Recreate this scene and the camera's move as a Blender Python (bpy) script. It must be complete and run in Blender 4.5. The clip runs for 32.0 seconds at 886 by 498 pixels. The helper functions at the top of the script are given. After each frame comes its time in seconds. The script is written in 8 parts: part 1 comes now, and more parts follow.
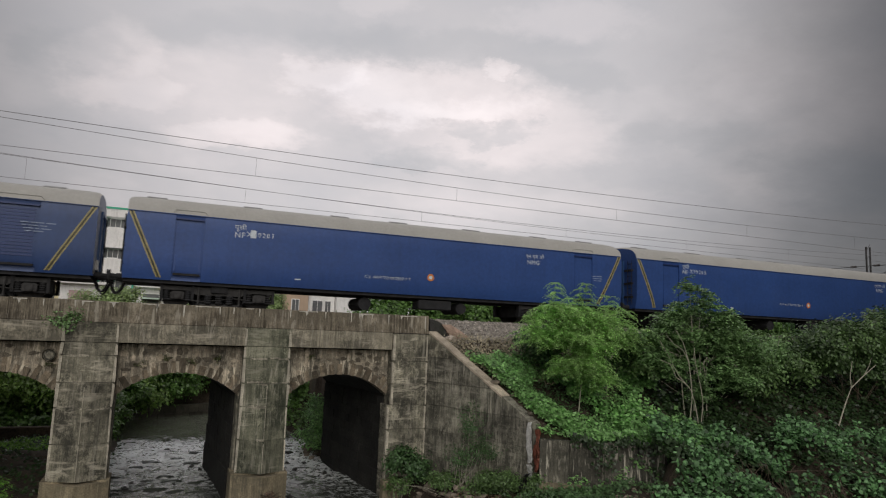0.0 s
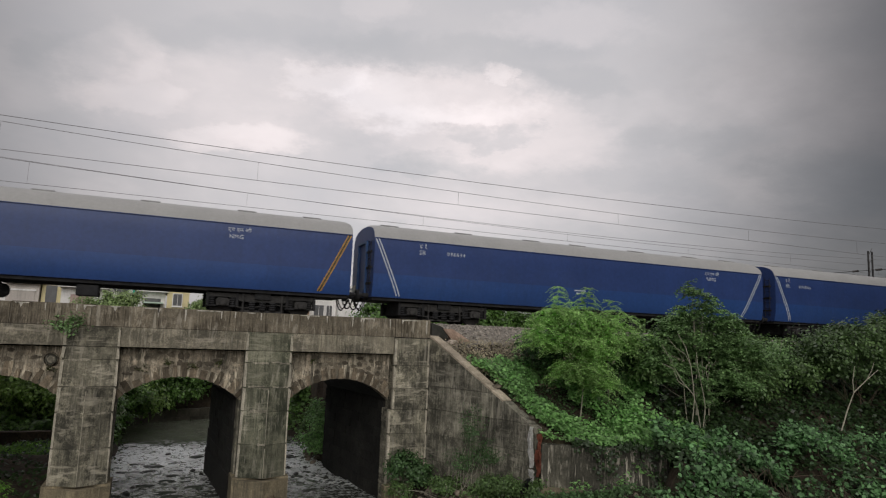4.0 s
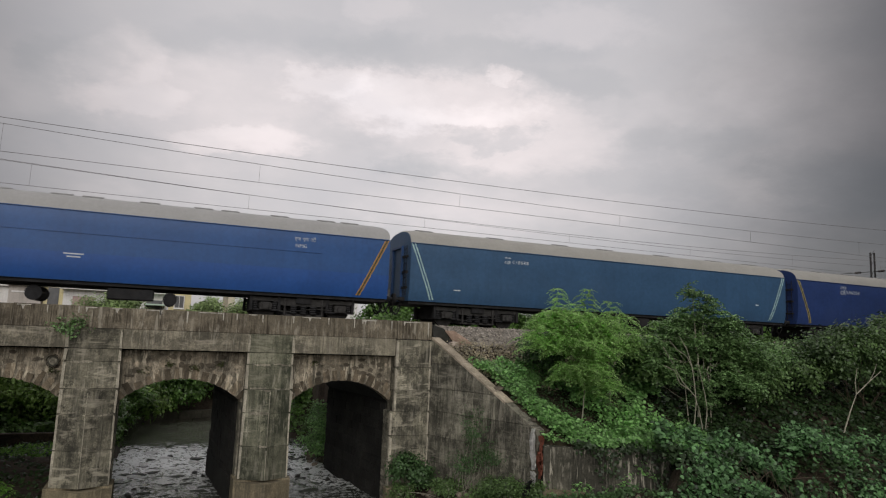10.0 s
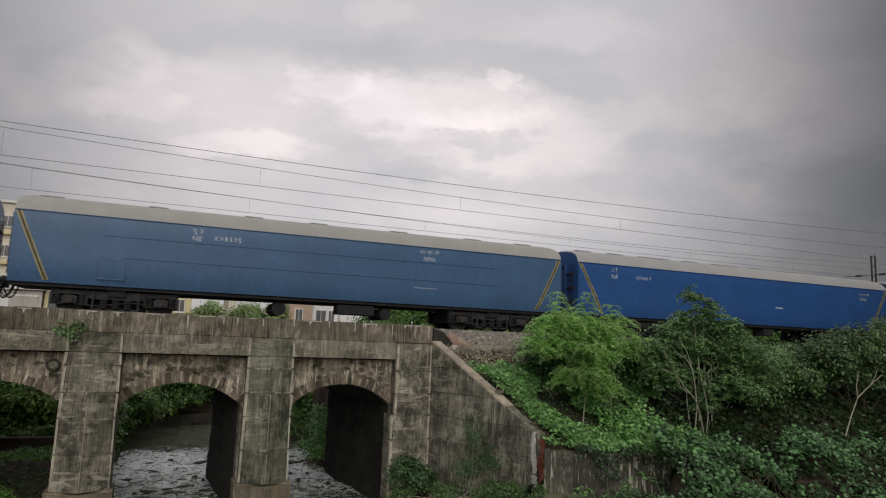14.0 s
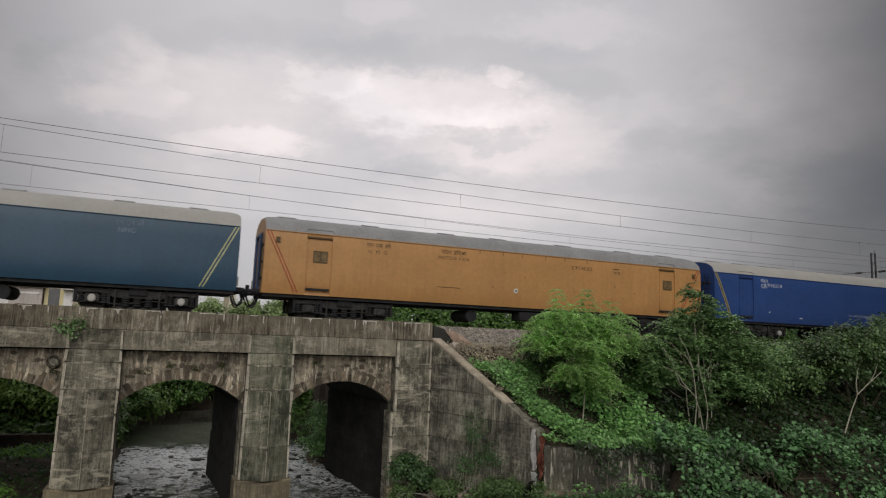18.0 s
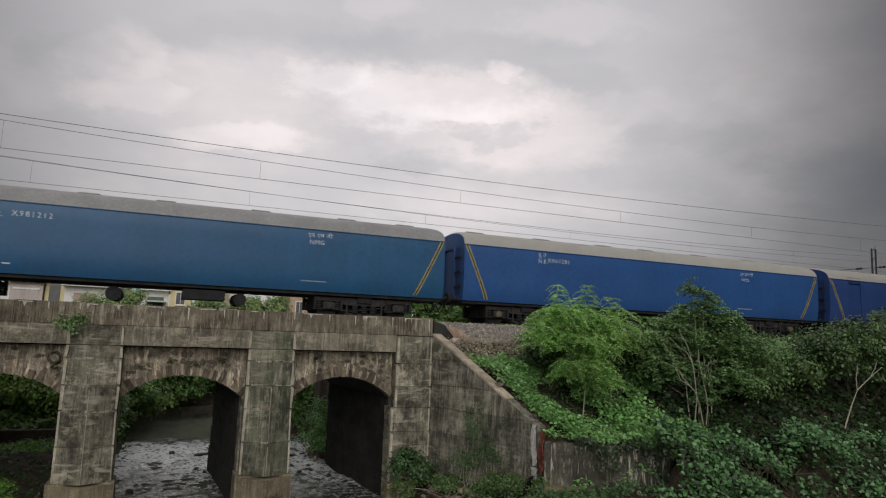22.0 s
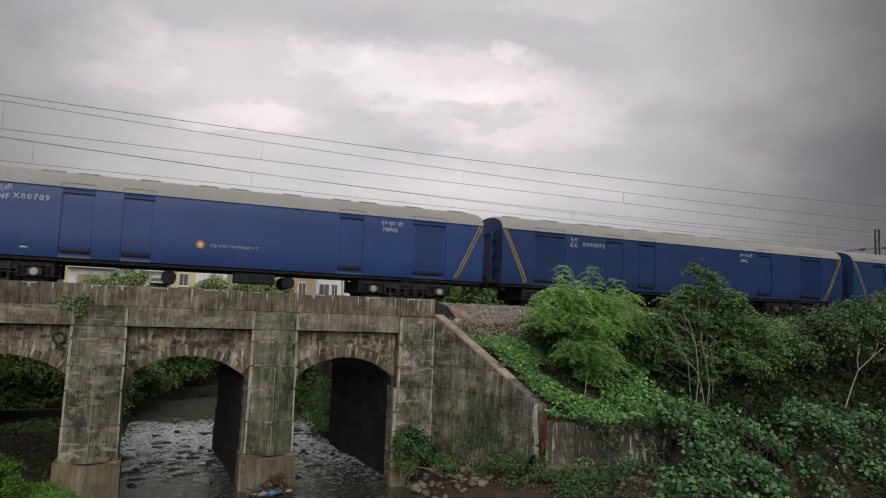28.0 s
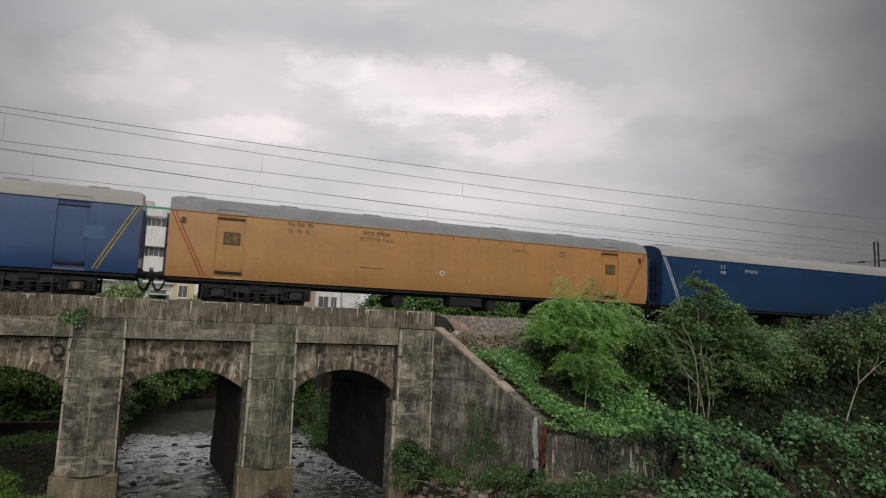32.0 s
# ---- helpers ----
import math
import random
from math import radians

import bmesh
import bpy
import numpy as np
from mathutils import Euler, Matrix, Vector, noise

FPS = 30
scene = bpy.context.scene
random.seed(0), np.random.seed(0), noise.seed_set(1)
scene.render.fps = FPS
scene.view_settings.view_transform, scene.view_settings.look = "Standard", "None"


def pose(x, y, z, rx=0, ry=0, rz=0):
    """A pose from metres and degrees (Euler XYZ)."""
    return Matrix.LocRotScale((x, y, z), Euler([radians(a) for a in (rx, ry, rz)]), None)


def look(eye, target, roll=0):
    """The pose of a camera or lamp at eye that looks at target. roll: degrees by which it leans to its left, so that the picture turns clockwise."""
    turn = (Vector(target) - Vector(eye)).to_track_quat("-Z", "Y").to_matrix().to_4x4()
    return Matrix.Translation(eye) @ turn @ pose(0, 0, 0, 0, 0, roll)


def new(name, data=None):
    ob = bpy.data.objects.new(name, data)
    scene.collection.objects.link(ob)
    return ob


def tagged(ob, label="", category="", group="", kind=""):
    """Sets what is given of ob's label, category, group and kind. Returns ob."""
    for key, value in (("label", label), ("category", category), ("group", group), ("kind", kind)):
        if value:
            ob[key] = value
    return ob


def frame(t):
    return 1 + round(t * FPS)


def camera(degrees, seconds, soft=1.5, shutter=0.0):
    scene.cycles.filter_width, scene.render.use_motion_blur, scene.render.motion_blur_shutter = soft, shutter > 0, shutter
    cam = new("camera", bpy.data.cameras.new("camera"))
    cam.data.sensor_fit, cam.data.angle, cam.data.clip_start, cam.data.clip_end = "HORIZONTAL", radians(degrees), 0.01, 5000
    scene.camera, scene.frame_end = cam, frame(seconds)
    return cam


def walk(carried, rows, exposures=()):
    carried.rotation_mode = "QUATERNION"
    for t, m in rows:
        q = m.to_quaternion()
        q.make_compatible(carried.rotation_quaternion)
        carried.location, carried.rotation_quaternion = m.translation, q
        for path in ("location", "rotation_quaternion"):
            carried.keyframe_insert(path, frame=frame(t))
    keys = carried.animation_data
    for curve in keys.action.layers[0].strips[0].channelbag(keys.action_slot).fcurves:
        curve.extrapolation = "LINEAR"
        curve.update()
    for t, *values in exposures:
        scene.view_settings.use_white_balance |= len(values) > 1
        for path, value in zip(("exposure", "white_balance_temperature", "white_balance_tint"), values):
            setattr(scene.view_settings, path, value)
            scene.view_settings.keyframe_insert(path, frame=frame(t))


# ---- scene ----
CAM_Z = -0.45
DEG = 67.9
cam = camera(DEG, 32.0, soft=1.15, shutter=0.1)
PATH = [
    (0, -23.03, 7.10, -2.21), (0.5, -23.02, 6.77, -2.19), (1, -22.98, 6.85, -2.19), (1.5, -22.93, 6.99, -2.21),
    (2, -22.91, 7.04, -2.23), (2.5, -22.91, 7.06, -2.23), (3, -22.91, 7.26, -2.24), (3.5, -22.90, 7.46, -2.23),
    (5.5, -22.91, 7.46, -2.20), (6, -22.83, 7.54, -2.20), (6.5, -22.81, 7.60, -2.23), (7, -22.81, 7.47, -2.23),
    (7.5, -22.80, 7.49, -2.23), (8, -22.77, 7.60, -2.21), (8.5, -22.76, 7.66, -2.21), (9, -22.75, 7.69, -2.21),
    (9.5, -22.75, 7.75, -2.21), (10, -22.76, 7.61, -2.20), (10.5, -22.76, 7.67, -2.18), (11, -22.76, 7.64, -2.19),
    (11.5, -22.75, 7.73, -2.21), (12, -22.75, 7.75, -2.19), (12.5, -22.74, 7.62, -2.18), (13, -22.73, 7.82, -2.18),
    (13.5, -22.70, 7.84, -2.17), (14, -22.71, 7.91, -2.16), (14.5, -22.72, 8.02, -2.13), (16.5, -22.72, 7.83, -2.17),
    (17, -22.72, 7.62, -2.16), (17.5, -22.72, 7.67, -2.16), (18, -22.71, 7.66, -2.16), (18.5, -22.73, 7.54, -2.16),
    (19, -22.73, 7.53, -2.15), (19.5, -22.70, 7.47, -2.16), (20, -22.69, 7.66, -2.16), (20.5, -22.69, 7.87, -2.17),
    (21, -22.69, 7.53, -2.17), (21.5, -22.69, 7.32, -2.16), (22, -22.68, 7.29, -2.15), (22.5, -22.68, 7.12, -2.15),
    (23, -22.69, 7.10, -2.15), (23.5, -22.70, 6.94, -2.15), (24, -22.71, 6.73, -2.15), (24.5, -22.68, 6.61, -2.12),
    (25, -22.59, 6.58, -2.13), (25.5, -22.51, 6.54, -2.12), (27.5, -22.45, 5.57, -2.12), (28, -22.47, 5.63, -2.13),
    (28.5, -22.52, 5.39, -2.15), (29, -22.54, 5.71, -2.16), (29.5, -22.54, 5.61, -2.15), (30, -22.54, 5.60, -2.15),
    (30.5, -22.53, 5.81, -2.14), (31, -22.53, 5.90, -2.14), (31.5, -22.52, 6.12, -2.15), (32, -22.52, 6.69, -2.18),
]
walk(cam, [(t, pose(0, 0, CAM_Z, 90 + pitch, roll, yaw)) for t, yaw, pitch, roll in PATH], exposures=[(0.0, 0.0), (32.0, 0.0)])

# ---- sky and light: a bright overcast afternoon ----
SUN_AZ, SUN_EL = radians(195), radians(29)
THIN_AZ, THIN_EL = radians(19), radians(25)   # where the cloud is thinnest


def make_world():
    w = bpy.data.worlds.new("overcast_sky")
    scene.world = w
    w.use_nodes = True
    nt = w.node_tree
    nt.nodes.clear()
    N, L = nt.nodes.new, nt.links.new
    out, bg = N("ShaderNodeOutputWorld"), N("ShaderNodeBackground")
    sky = N("ShaderNodeTexSky")
    sky.sky_type, sky.sun_disc = "NISHITA", False
    sky.sun_elevation, sky.sun_rotation = SUN_EL, SUN_AZ
    co, sep = N("ShaderNodeTexCoord"), N("ShaderNodeSeparateXYZ")
    L(co.outputs["Generated"], sep.inputs[0])
    # flat cloud deck: the direction is stretched towards the horizon
    add, dx, dy, comb = N("ShaderNodeMath"), N("ShaderNodeMath"), N("ShaderNodeMath"), N("ShaderNodeCombineXYZ")
    add.operation, dx.operation, dy.operation = "ADD", "DIVIDE", "DIVIDE"
    mx = N("ShaderNodeMath")
    mx.operation, mx.inputs[1].default_value = "MAXIMUM", 0.0
    L(sep.outputs[2], mx.inputs[0])
    L(mx.outputs[0], add.inputs[0])
    add.inputs[1].default_value = 0.30
    L(sep.outputs[0], dx.inputs[0]), L(add.outputs[0], dx.inputs[1])
    L(sep.outputs[1], dy.inputs[0]), L(add.outputs[0], dy.inputs[1])
    L(dx.outputs[0], comb.inputs[0]), L(dy.outputs[0], comb.inputs[1])
    n1, n2 = N("ShaderNodeTexNoise"), N("ShaderNodeTexNoise")
    for n, s, d, r, di in ((n1, 1.7, 8, 0.5, 0.1), (n2, 5.0, 10, 0.6, 0.2)):
        L(comb.outputs[0], n.inputs["Vector"])
        n.inputs["Scale"].default_value, n.inputs["Detail"].default_value = s, d
        n.inputs["Roughness"].default_value, n.inputs["Distortion"].default_value = r, di
    m = N("ShaderNodeMath")
    m.operation, m.inputs[1].default_value, m.use_clamp = "MULTIPLY_ADD", 0.22, False
    L(n2.outputs["Fac"], m.inputs[0]), L(n1.outputs["Fac"], m.inputs[2])
    ramp = N("ShaderNodeValToRGB")
    cr = ramp.color_ramp
    cr.elements[0].position, cr.elements[0].color = 0.44, (0.535, 0.517, 0.532, 1)
    cr.elements[1].position, cr.elements[1].color = 0.80, (0.70, 0.65, 0.652, 1)
    for at, c in ((0.60, (0.585, 0.556, 0.562)), (0.69, (0.645, 0.605, 0.608))):
        e = cr.elements.new(at)
        e.color = (*c, 1)
    L(m.outputs[0], ramp.inputs["Fac"])

    def calc(kind, v, w):
        q = N("ShaderNodeMath")
        q.operation = kind
        for k, x in enumerate((v, w)):
            if isinstance(x, (int, float)):
                q.inputs[k].default_value = x
            else:
                L(x, q.inputs[k])
        return q.outputs[0]

    def toward(v):
        q = N("ShaderNodeVectorMath")
        q.operation, q.inputs[1].default_value = "DOT_PRODUCT", v
        L(co.outputs["Generated"], q.inputs[0])
        return q.outputs["Value"]

    # banks of cloud over the line: (aside, up, half-width, half-height, stops) on a plane square to the bridge's far side
    az = radians(22.7)
    ahead = calc("MAXIMUM", toward((math.sin(az), math.cos(az), 0)), 0.12)
    torn = N("ShaderNodeTexNoise")
    torn.inputs["Scale"].default_value, torn.inputs["Detail"].default_value, torn.inputs["Roughness"].default_value = 5.5, 11, 0.66
    L(comb.outputs[0], torn.inputs["Vector"])
    rag = N("ShaderNodeSeparateColor")
    L(torn.outputs["Color"], rag.inputs[0])
    U = calc("ADD", calc("DIVIDE", toward((math.cos(az), -math.sin(az), 0)), ahead), calc("MULTIPLY", calc("SUBTRACT", rag.outputs[0], 0.5), 0.24))
    V = calc("ADD", calc("DIVIDE", sep.outputs[2], ahead), calc("MULTIPLY", calc("SUBTRACT", rag.outputs[1], 0.5), 0.11))
    total = 0.0
    for u, v, ru, rv, gain in ((-0.530, 0.421, 0.080, 0.045, 0.17), (-0.522, 0.351, 0.095, 0.024, 0.13), (-0.325, 0.292, 0.112, 0.021, 0.20), (-0.207, 0.393, 0.069, 0.026, 0.20),
                               (-0.026, 0.369, 0.163, 0.053, 0.32), (0.083, 0.309, 0.189, 0.053, 0.26), (0.187, 0.503, 0.112, 0.039, 0.16), (0.073, 0.411, 0.022, 0.014, 0.20),
                               (-0.128, 0.521, 0.069, 0.022, 0.14), (-0.313, 0.363, 0.283, 0.077, 0.24), (-0.170, 0.231, 0.687, 0.060, 0.10), (-0.614, 0.410, 0.090, 0.047, -0.12),
                               (-0.002, 0.450, 0.223, 0.034, -0.11), (0.188, 0.401, 0.094, 0.027, -0.12), (0.065, 0.315, 0.069, 0.015, -0.22), (-0.022, 0.264, 0.073, 0.022, -0.18),
                               (0.388, 0.319, 0.112, 0.027, -0.09), (-0.292, 0.454, 0.198, 0.039, -0.08), (-0.176, 0.320, 0.069, 0.039, -0.08), (0.313, 0.249, 0.103, 0.021, -0.08),
                               (0.602, 0.260, 0.103, 0.052, -0.10)):
        x, y = calc("DIVIDE", calc("SUBTRACT", U, u), ru), calc("DIVIDE", calc("SUBTRACT", V, v), rv)
        d2 = calc("ADD", calc("MULTIPLY", x, x), calc("MULTIPLY", y, y))
        fall = N("ShaderNodeMapRange")
        fall.interpolation_type = "SMOOTHSTEP"
        for k, val in zip(("From Min", "From Max", "To Min", "To Max"), (0.3, 1.7, gain, 0.0)):
            fall.inputs[k].default_value = val
        L(d2, fall.inputs["Value"])
        total = calc("ADD", fall.outputs[0], total)
    # thicker cloud down the line
    thick = N("ShaderNodeMapRange")
    thick.interpolation_type = "SMOOTHSTEP"
    for k, val in zip(("From Min", "From Max", "To Min", "To Max"), (0.25, 0.85, 0.0, -0.75)):
        thick.inputs[k].default_value = val
    L(U, thick.inputs["Value"])
    banks = calc("POWER", 2.0, calc("ADD", total, thick.outputs[0]))
    shaped = N("ShaderNodeMix")
    shaped.data_type, shaped.blend_type = "RGBA", "MULTIPLY"
    shaped.inputs["Factor"].default_value = 1.0
    tint = N("ShaderNodeValToRGB")
    tint.color_ramp.elements[0].position, tint.color_ramp.elements[0].color = 0.3, (0.955, 0.985, 1.0, 1)
    tint.color_ramp.elements[1].position, tint.color_ramp.elements[1].color = 0.8, (1.0, 0.965, 0.955, 1)
    L(calc("ADD", calc("MULTIPLY", total, 1.0), 0.5), tint.inputs["Fac"])
    hue = N("ShaderNodeMix")
    hue.data_type, hue.blend_type = "RGBA", "MULTIPLY"
    hue.inputs["Factor"].default_value = 1.0
    L(ramp.outputs["Color"], hue.inputs["A"]), L(tint.outputs["Color"], hue.inputs["B"])
    L(hue.outputs["Result"], shaped.inputs["A"]), L(banks, shaped.inputs["B"])
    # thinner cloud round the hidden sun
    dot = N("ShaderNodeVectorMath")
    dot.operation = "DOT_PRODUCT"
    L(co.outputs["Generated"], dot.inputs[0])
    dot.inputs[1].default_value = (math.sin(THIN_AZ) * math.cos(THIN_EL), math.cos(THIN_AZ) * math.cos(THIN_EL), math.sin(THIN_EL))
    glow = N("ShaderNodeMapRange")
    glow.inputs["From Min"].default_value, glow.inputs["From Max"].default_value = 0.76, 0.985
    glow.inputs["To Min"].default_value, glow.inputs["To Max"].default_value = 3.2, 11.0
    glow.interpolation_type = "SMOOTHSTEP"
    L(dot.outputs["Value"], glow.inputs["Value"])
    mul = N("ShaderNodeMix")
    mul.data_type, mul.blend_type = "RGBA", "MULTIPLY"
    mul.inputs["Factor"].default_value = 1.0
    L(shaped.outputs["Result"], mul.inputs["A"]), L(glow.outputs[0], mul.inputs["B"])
    # an overcast sky is brightest overhead
    zen = N("ShaderNodeMapRange")
    zen.inputs["From Min"].default_value, zen.inputs["From Max"].default_value = 0.48, 0.95
    zen.inputs["To Min"].default_value, zen.inputs["To Max"].default_value = 1.0, 3.2
    L(sep.outputs[2], zen.inputs["Value"])
    mul2 = N("ShaderNodeMix")
    mul2.data_type, mul2.blend_type = "RGBA", "MULTIPLY"
    mul2.inputs["Factor"].default_value = 1.0
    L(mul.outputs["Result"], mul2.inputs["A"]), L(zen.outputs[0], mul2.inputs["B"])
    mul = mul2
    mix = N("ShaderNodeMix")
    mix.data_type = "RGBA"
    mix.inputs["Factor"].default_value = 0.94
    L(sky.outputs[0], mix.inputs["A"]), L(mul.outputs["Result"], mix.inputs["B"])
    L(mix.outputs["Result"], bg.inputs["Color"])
    bg.inputs["Strength"].default_value = 0.1
    L(bg.outputs[0], out.inputs[0])


make_world()
sun = new("sun", bpy.data.lights.new("sun", "SUN"))
sun.data.energy, sun.data.angle, sun.data.color = 1.48, radians(50), (1.0, 0.97, 0.92)
sun.matrix_basis = look((40 * math.sin(SUN_AZ), 40 * math.cos(SUN_AZ), 40 * math.tan(SUN_EL)), (0, 0, 0))


# ---- materials ----
def material(name, color, rough=0.7, metal=0.0, var=0.25, scale=2.0, streak=0.0, streak_col=(0.03, 0.03, 0.027), bump=0.15, bump_scale=25.0,
             patch=0.0, patch_col=(0.5, 0.47, 0.4), patch_scale=0.8, obj_var=0.0, local=False, spec=0.4, island=0.0, translucent=0.0, bands=0.0, grime=0.0, grime_col=(0.04, 0.038, 0.029), drip=0.3, limes=0.0, lime_col=(0.5, 0.46, 0.38)):
    """A surface with broad mottling, fine grain, downward streaks and patches with a shape of their own."""
    ma = bpy.data.materials.new(name)
    ma.use_nodes = True
    nt = ma.node_tree
    nt.nodes.clear()
    N, L = nt.nodes.new, nt.links.new
    out, b = N("ShaderNodeOutputMaterial"), N("ShaderNodeBsdfPrincipled")
    L(b.outputs[0], out.inputs[0])
    b.inputs["Roughness"].default_value, b.inputs["Metallic"].default_value = rough, metal
    b.inputs["Specular IOR Level"].default_value = spec
    if local:
        co = N("ShaderNodeTexCoord").outputs["Object"]
    else:
        co = N("ShaderNodeNewGeometry").outputs["Position"]

    def noisy(s, detail=5, rgh=0.6, vec=None, dist=0.0):
        n = N("ShaderNodeTexNoise")
        L(vec or co, n.inputs["Vector"])
        n.inputs["Scale"].default_value, n.inputs["Detail"].default_value = s, detail
        n.inputs["Roughness"].default_value, n.inputs["Distortion"].default_value = rgh, dist
        return n.outputs["Fac"]

    def remap(v, a, c, lo, hi):
        r = N("ShaderNodeMapRange")
        L(v, r.inputs["Value"])
        for k, x in zip(("From Min", "From Max", "To Min", "To Max"), (a, c, lo, hi)):
            r.inputs[k].default_value = x
        return r.outputs[0]

    def times(v, w):
        m = N("ShaderNodeMath")
        m.operation = "MULTIPLY"
        L(v, m.inputs[0])
        if isinstance(w, float):
            m.inputs[1].default_value = w
        else:
            L(w, m.inputs[1])
        return m.outputs[0]

    def mixed(fac, a, c, mode="MIX"):
        m = N("ShaderNodeMix")
        m.data_type, m.blend_type = "RGBA", mode
        if isinstance(fac, float):
            m.inputs["Factor"].default_value = fac
        else:
            L(fac, m.inputs["Factor"])
        for k, x in (("A", a), ("B", c)):
            if isinstance(x, tuple):
                m.inputs[k].default_value = (*x[:3], 1)
            else:
                L(x, m.inputs[k])
        return m.outputs["Result"]

    dark = tuple(c * (1 - var) for c in color)
    light = tuple(min(1, c * (1 + var)) for c in color)
    col = mixed(remap(noisy(scale, 6), 0.3, 0.7, 0, 1), dark, light)
    fine = remap(noisy(scale * 14, 4), 0.3, 0.7, 1 - var * 0.9, 1 + var * 0.9)
    col = mixed(1.0, col, fine, "MULTIPLY")
    if patch > 0:
        col = mixed(times(remap(noisy(patch_scale, 7, 0.65, dist=0.6), 0.52, 0.68, 0, 1), float(patch)), col, patch_col)
    if grime > 0:
        mp = N("ShaderNodeMapping")
        L(co, mp.inputs["Vector"])
        mp.inputs["Scale"].default_value = (1.0, 1.0, 0.85)
        g1 = remap(noisy(2.3, 14, 0.82, mp.outputs[0], 0.15), 0.42, 0.53, 0, 1)
        g1 = times(g1, remap(noisy(0.8, 5, 0.6), 0.38, 0.54, 0.2, 1.0))
        col = mixed(times(g1, float(grime)), col, grime_col)
        mp = N("ShaderNodeMapping")
        L(co, mp.inputs["Vector"])
        mp.inputs["Scale"].default_value = (7.0, 7.0, 0.35)
        g2 = remap(noisy(2.4, 8, 0.7, mp.outputs[0]), 0.46, 0.57, 0, 1)
        g2 = times(g2, remap(noisy(1.3, 5), 0.42, 0.56, 0.1, 1.0))
        col = mixed(times(g2, float(drip)), col, grime_col)
    if streak > 0:
        mp = N("ShaderNodeMapping")
        L(co, mp.inputs["Vector"])
        mp.inputs["Scale"].default_value = (3.2, 3.2, 0.22)
        s = remap(noisy(2.0, 7, 0.7, mp.outputs[0]), 0.45, 0.62, 0, 1)
        s = times(s, remap(noisy(0.45, 3), 0.3, 0.65, 0.25, 1.0))
        col = mixed(times(s, float(streak)), col, streak_col)
    if bands > 0:
        mp = N("ShaderNodeMapping")
        L(co, mp.inputs["Vector"])
        mp.inputs["Scale"].default_value = (0.55, 0.55, 3.4)
        s = remap(noisy(1.0, 7, 0.7, mp.outputs[0], 0.5), 0.52, 0.61, 0, 1)
        s = times(s, remap(noisy(1.1, 4), 0.42, 0.55, 0, 1))
        col = mixed(times(s, float(bands)), col, patch_col)
    if limes > 0:
        mp = N("ShaderNodeMapping")
        L(co, mp.inputs["Vector"])
        mp.inputs["Scale"].default_value = (8.0, 8.0, 1.1)
        s = remap(noisy(1.0, 6, 0.65, mp.outputs[0], 0.6), 0.53, 0.61, 0, 1)
        s = times(s, remap(noisy(0.9, 4), 0.42, 0.56, 0, 1))
        col = mixed(times(s, float(limes)), col, lime_col)
    if obj_var > 0:
        oi = N("ShaderNodeObjectInfo")
        col = mixed(1.0, col, remap(oi.outputs["Random"], 0, 1, 1 - obj_var, 1 + obj_var), "MULTIPLY")
    if island > 0:
        g = N("ShaderNodeNewGeometry")
        col = mixed(1.0, col, remap(g.outputs["Random Per Island"], 0, 1, 1 - island, 1 + island), "MULTIPLY")
    L(col, b.inputs["Base Color"])
    if bump > 0:
        bp = N("ShaderNodeBump")
        bp.inputs["Strength"].default_value, bp.inputs["Distance"].default_value = bump, 0.02
        L(noisy(bump_scale, 5), bp.inputs["Height"])
        L(bp.outputs[0], b.inputs["Normal"])
    if translucent > 0:
        tr, ms = N("ShaderNodeBsdfTranslucent"), N("ShaderNodeMixShader")
        L(col, tr.inputs["Color"])
        ms.inputs[0].default_value = translucent
        L(b.outputs[0], ms.inputs[1]), L(tr.outputs[0], ms.inputs[2]), L(ms.outputs[0], out.inputs[0])
    return ma


def leaf_mat(name, color, var=0.45, thin=0.3):
    return material(name, color, rough=0.42, var=0.3, scale=0.9, bump=0, island=var, spec=0.5, translucent=thin)


M = {}
M["concrete"] = material("old_concrete", (0.325, 0.30, 0.225), 0.9, var=0.35, scale=1.6, streak=0.5, patch=0.35, patch_col=(0.60, 0.545, 0.43), bands=0.6, grime=0.9, drip=0.5, limes=0.3, obj_var=0.22, bump=0.7, bump_scale=16)
M["parapet"] = material("mossy_parapet_concrete", (0.25, 0.215, 0.16), 0.92, var=0.35, scale=1.6, streak=0.6, streak_col=(0.05, 0.038, 0.028), patch=0.3, patch_col=(0.5, 0.45, 0.36), grime=0.6, grime_col=(0.055, 0.045, 0.032), drip=0.95, limes=0.5, obj_var=0.12, bump=0.7, bump_scale=16)
M["fascia"] = material("pale_fascia_concrete", (0.34, 0.305, 0.23), 0.9, var=0.3, scale=1.6, streak=0.3, patch=0.35, patch_col=(0.56, 0.50, 0.40), bands=0.5, grime=0.7, drip=0.5, limes=0.3, obj_var=0.08, bump=0.7, bump_scale=16)
M["concrete_dark"] = material("sooty_concrete", (0.285, 0.268, 0.21), 0.92, var=0.35, scale=1.5, streak=0.6, bands=0.4, patch=0.25, patch_col=(0.42, 0.39, 0.32), grime=0.85, drip=0.7, limes=0.4, obj_var=0.2, bump=0.8, bump_scale=14)
M["toe"] = material("black_stained_concrete", (0.13, 0.122, 0.095), 0.92, var=0.4, scale=1.5, streak=0.75, bands=0.2, patch=0.3, patch_col=(0.05, 0.055, 0.035), grime=0.95, drip=0.85, limes=0.85, obj_var=0.2, bump=0.8, bump_scale=14)
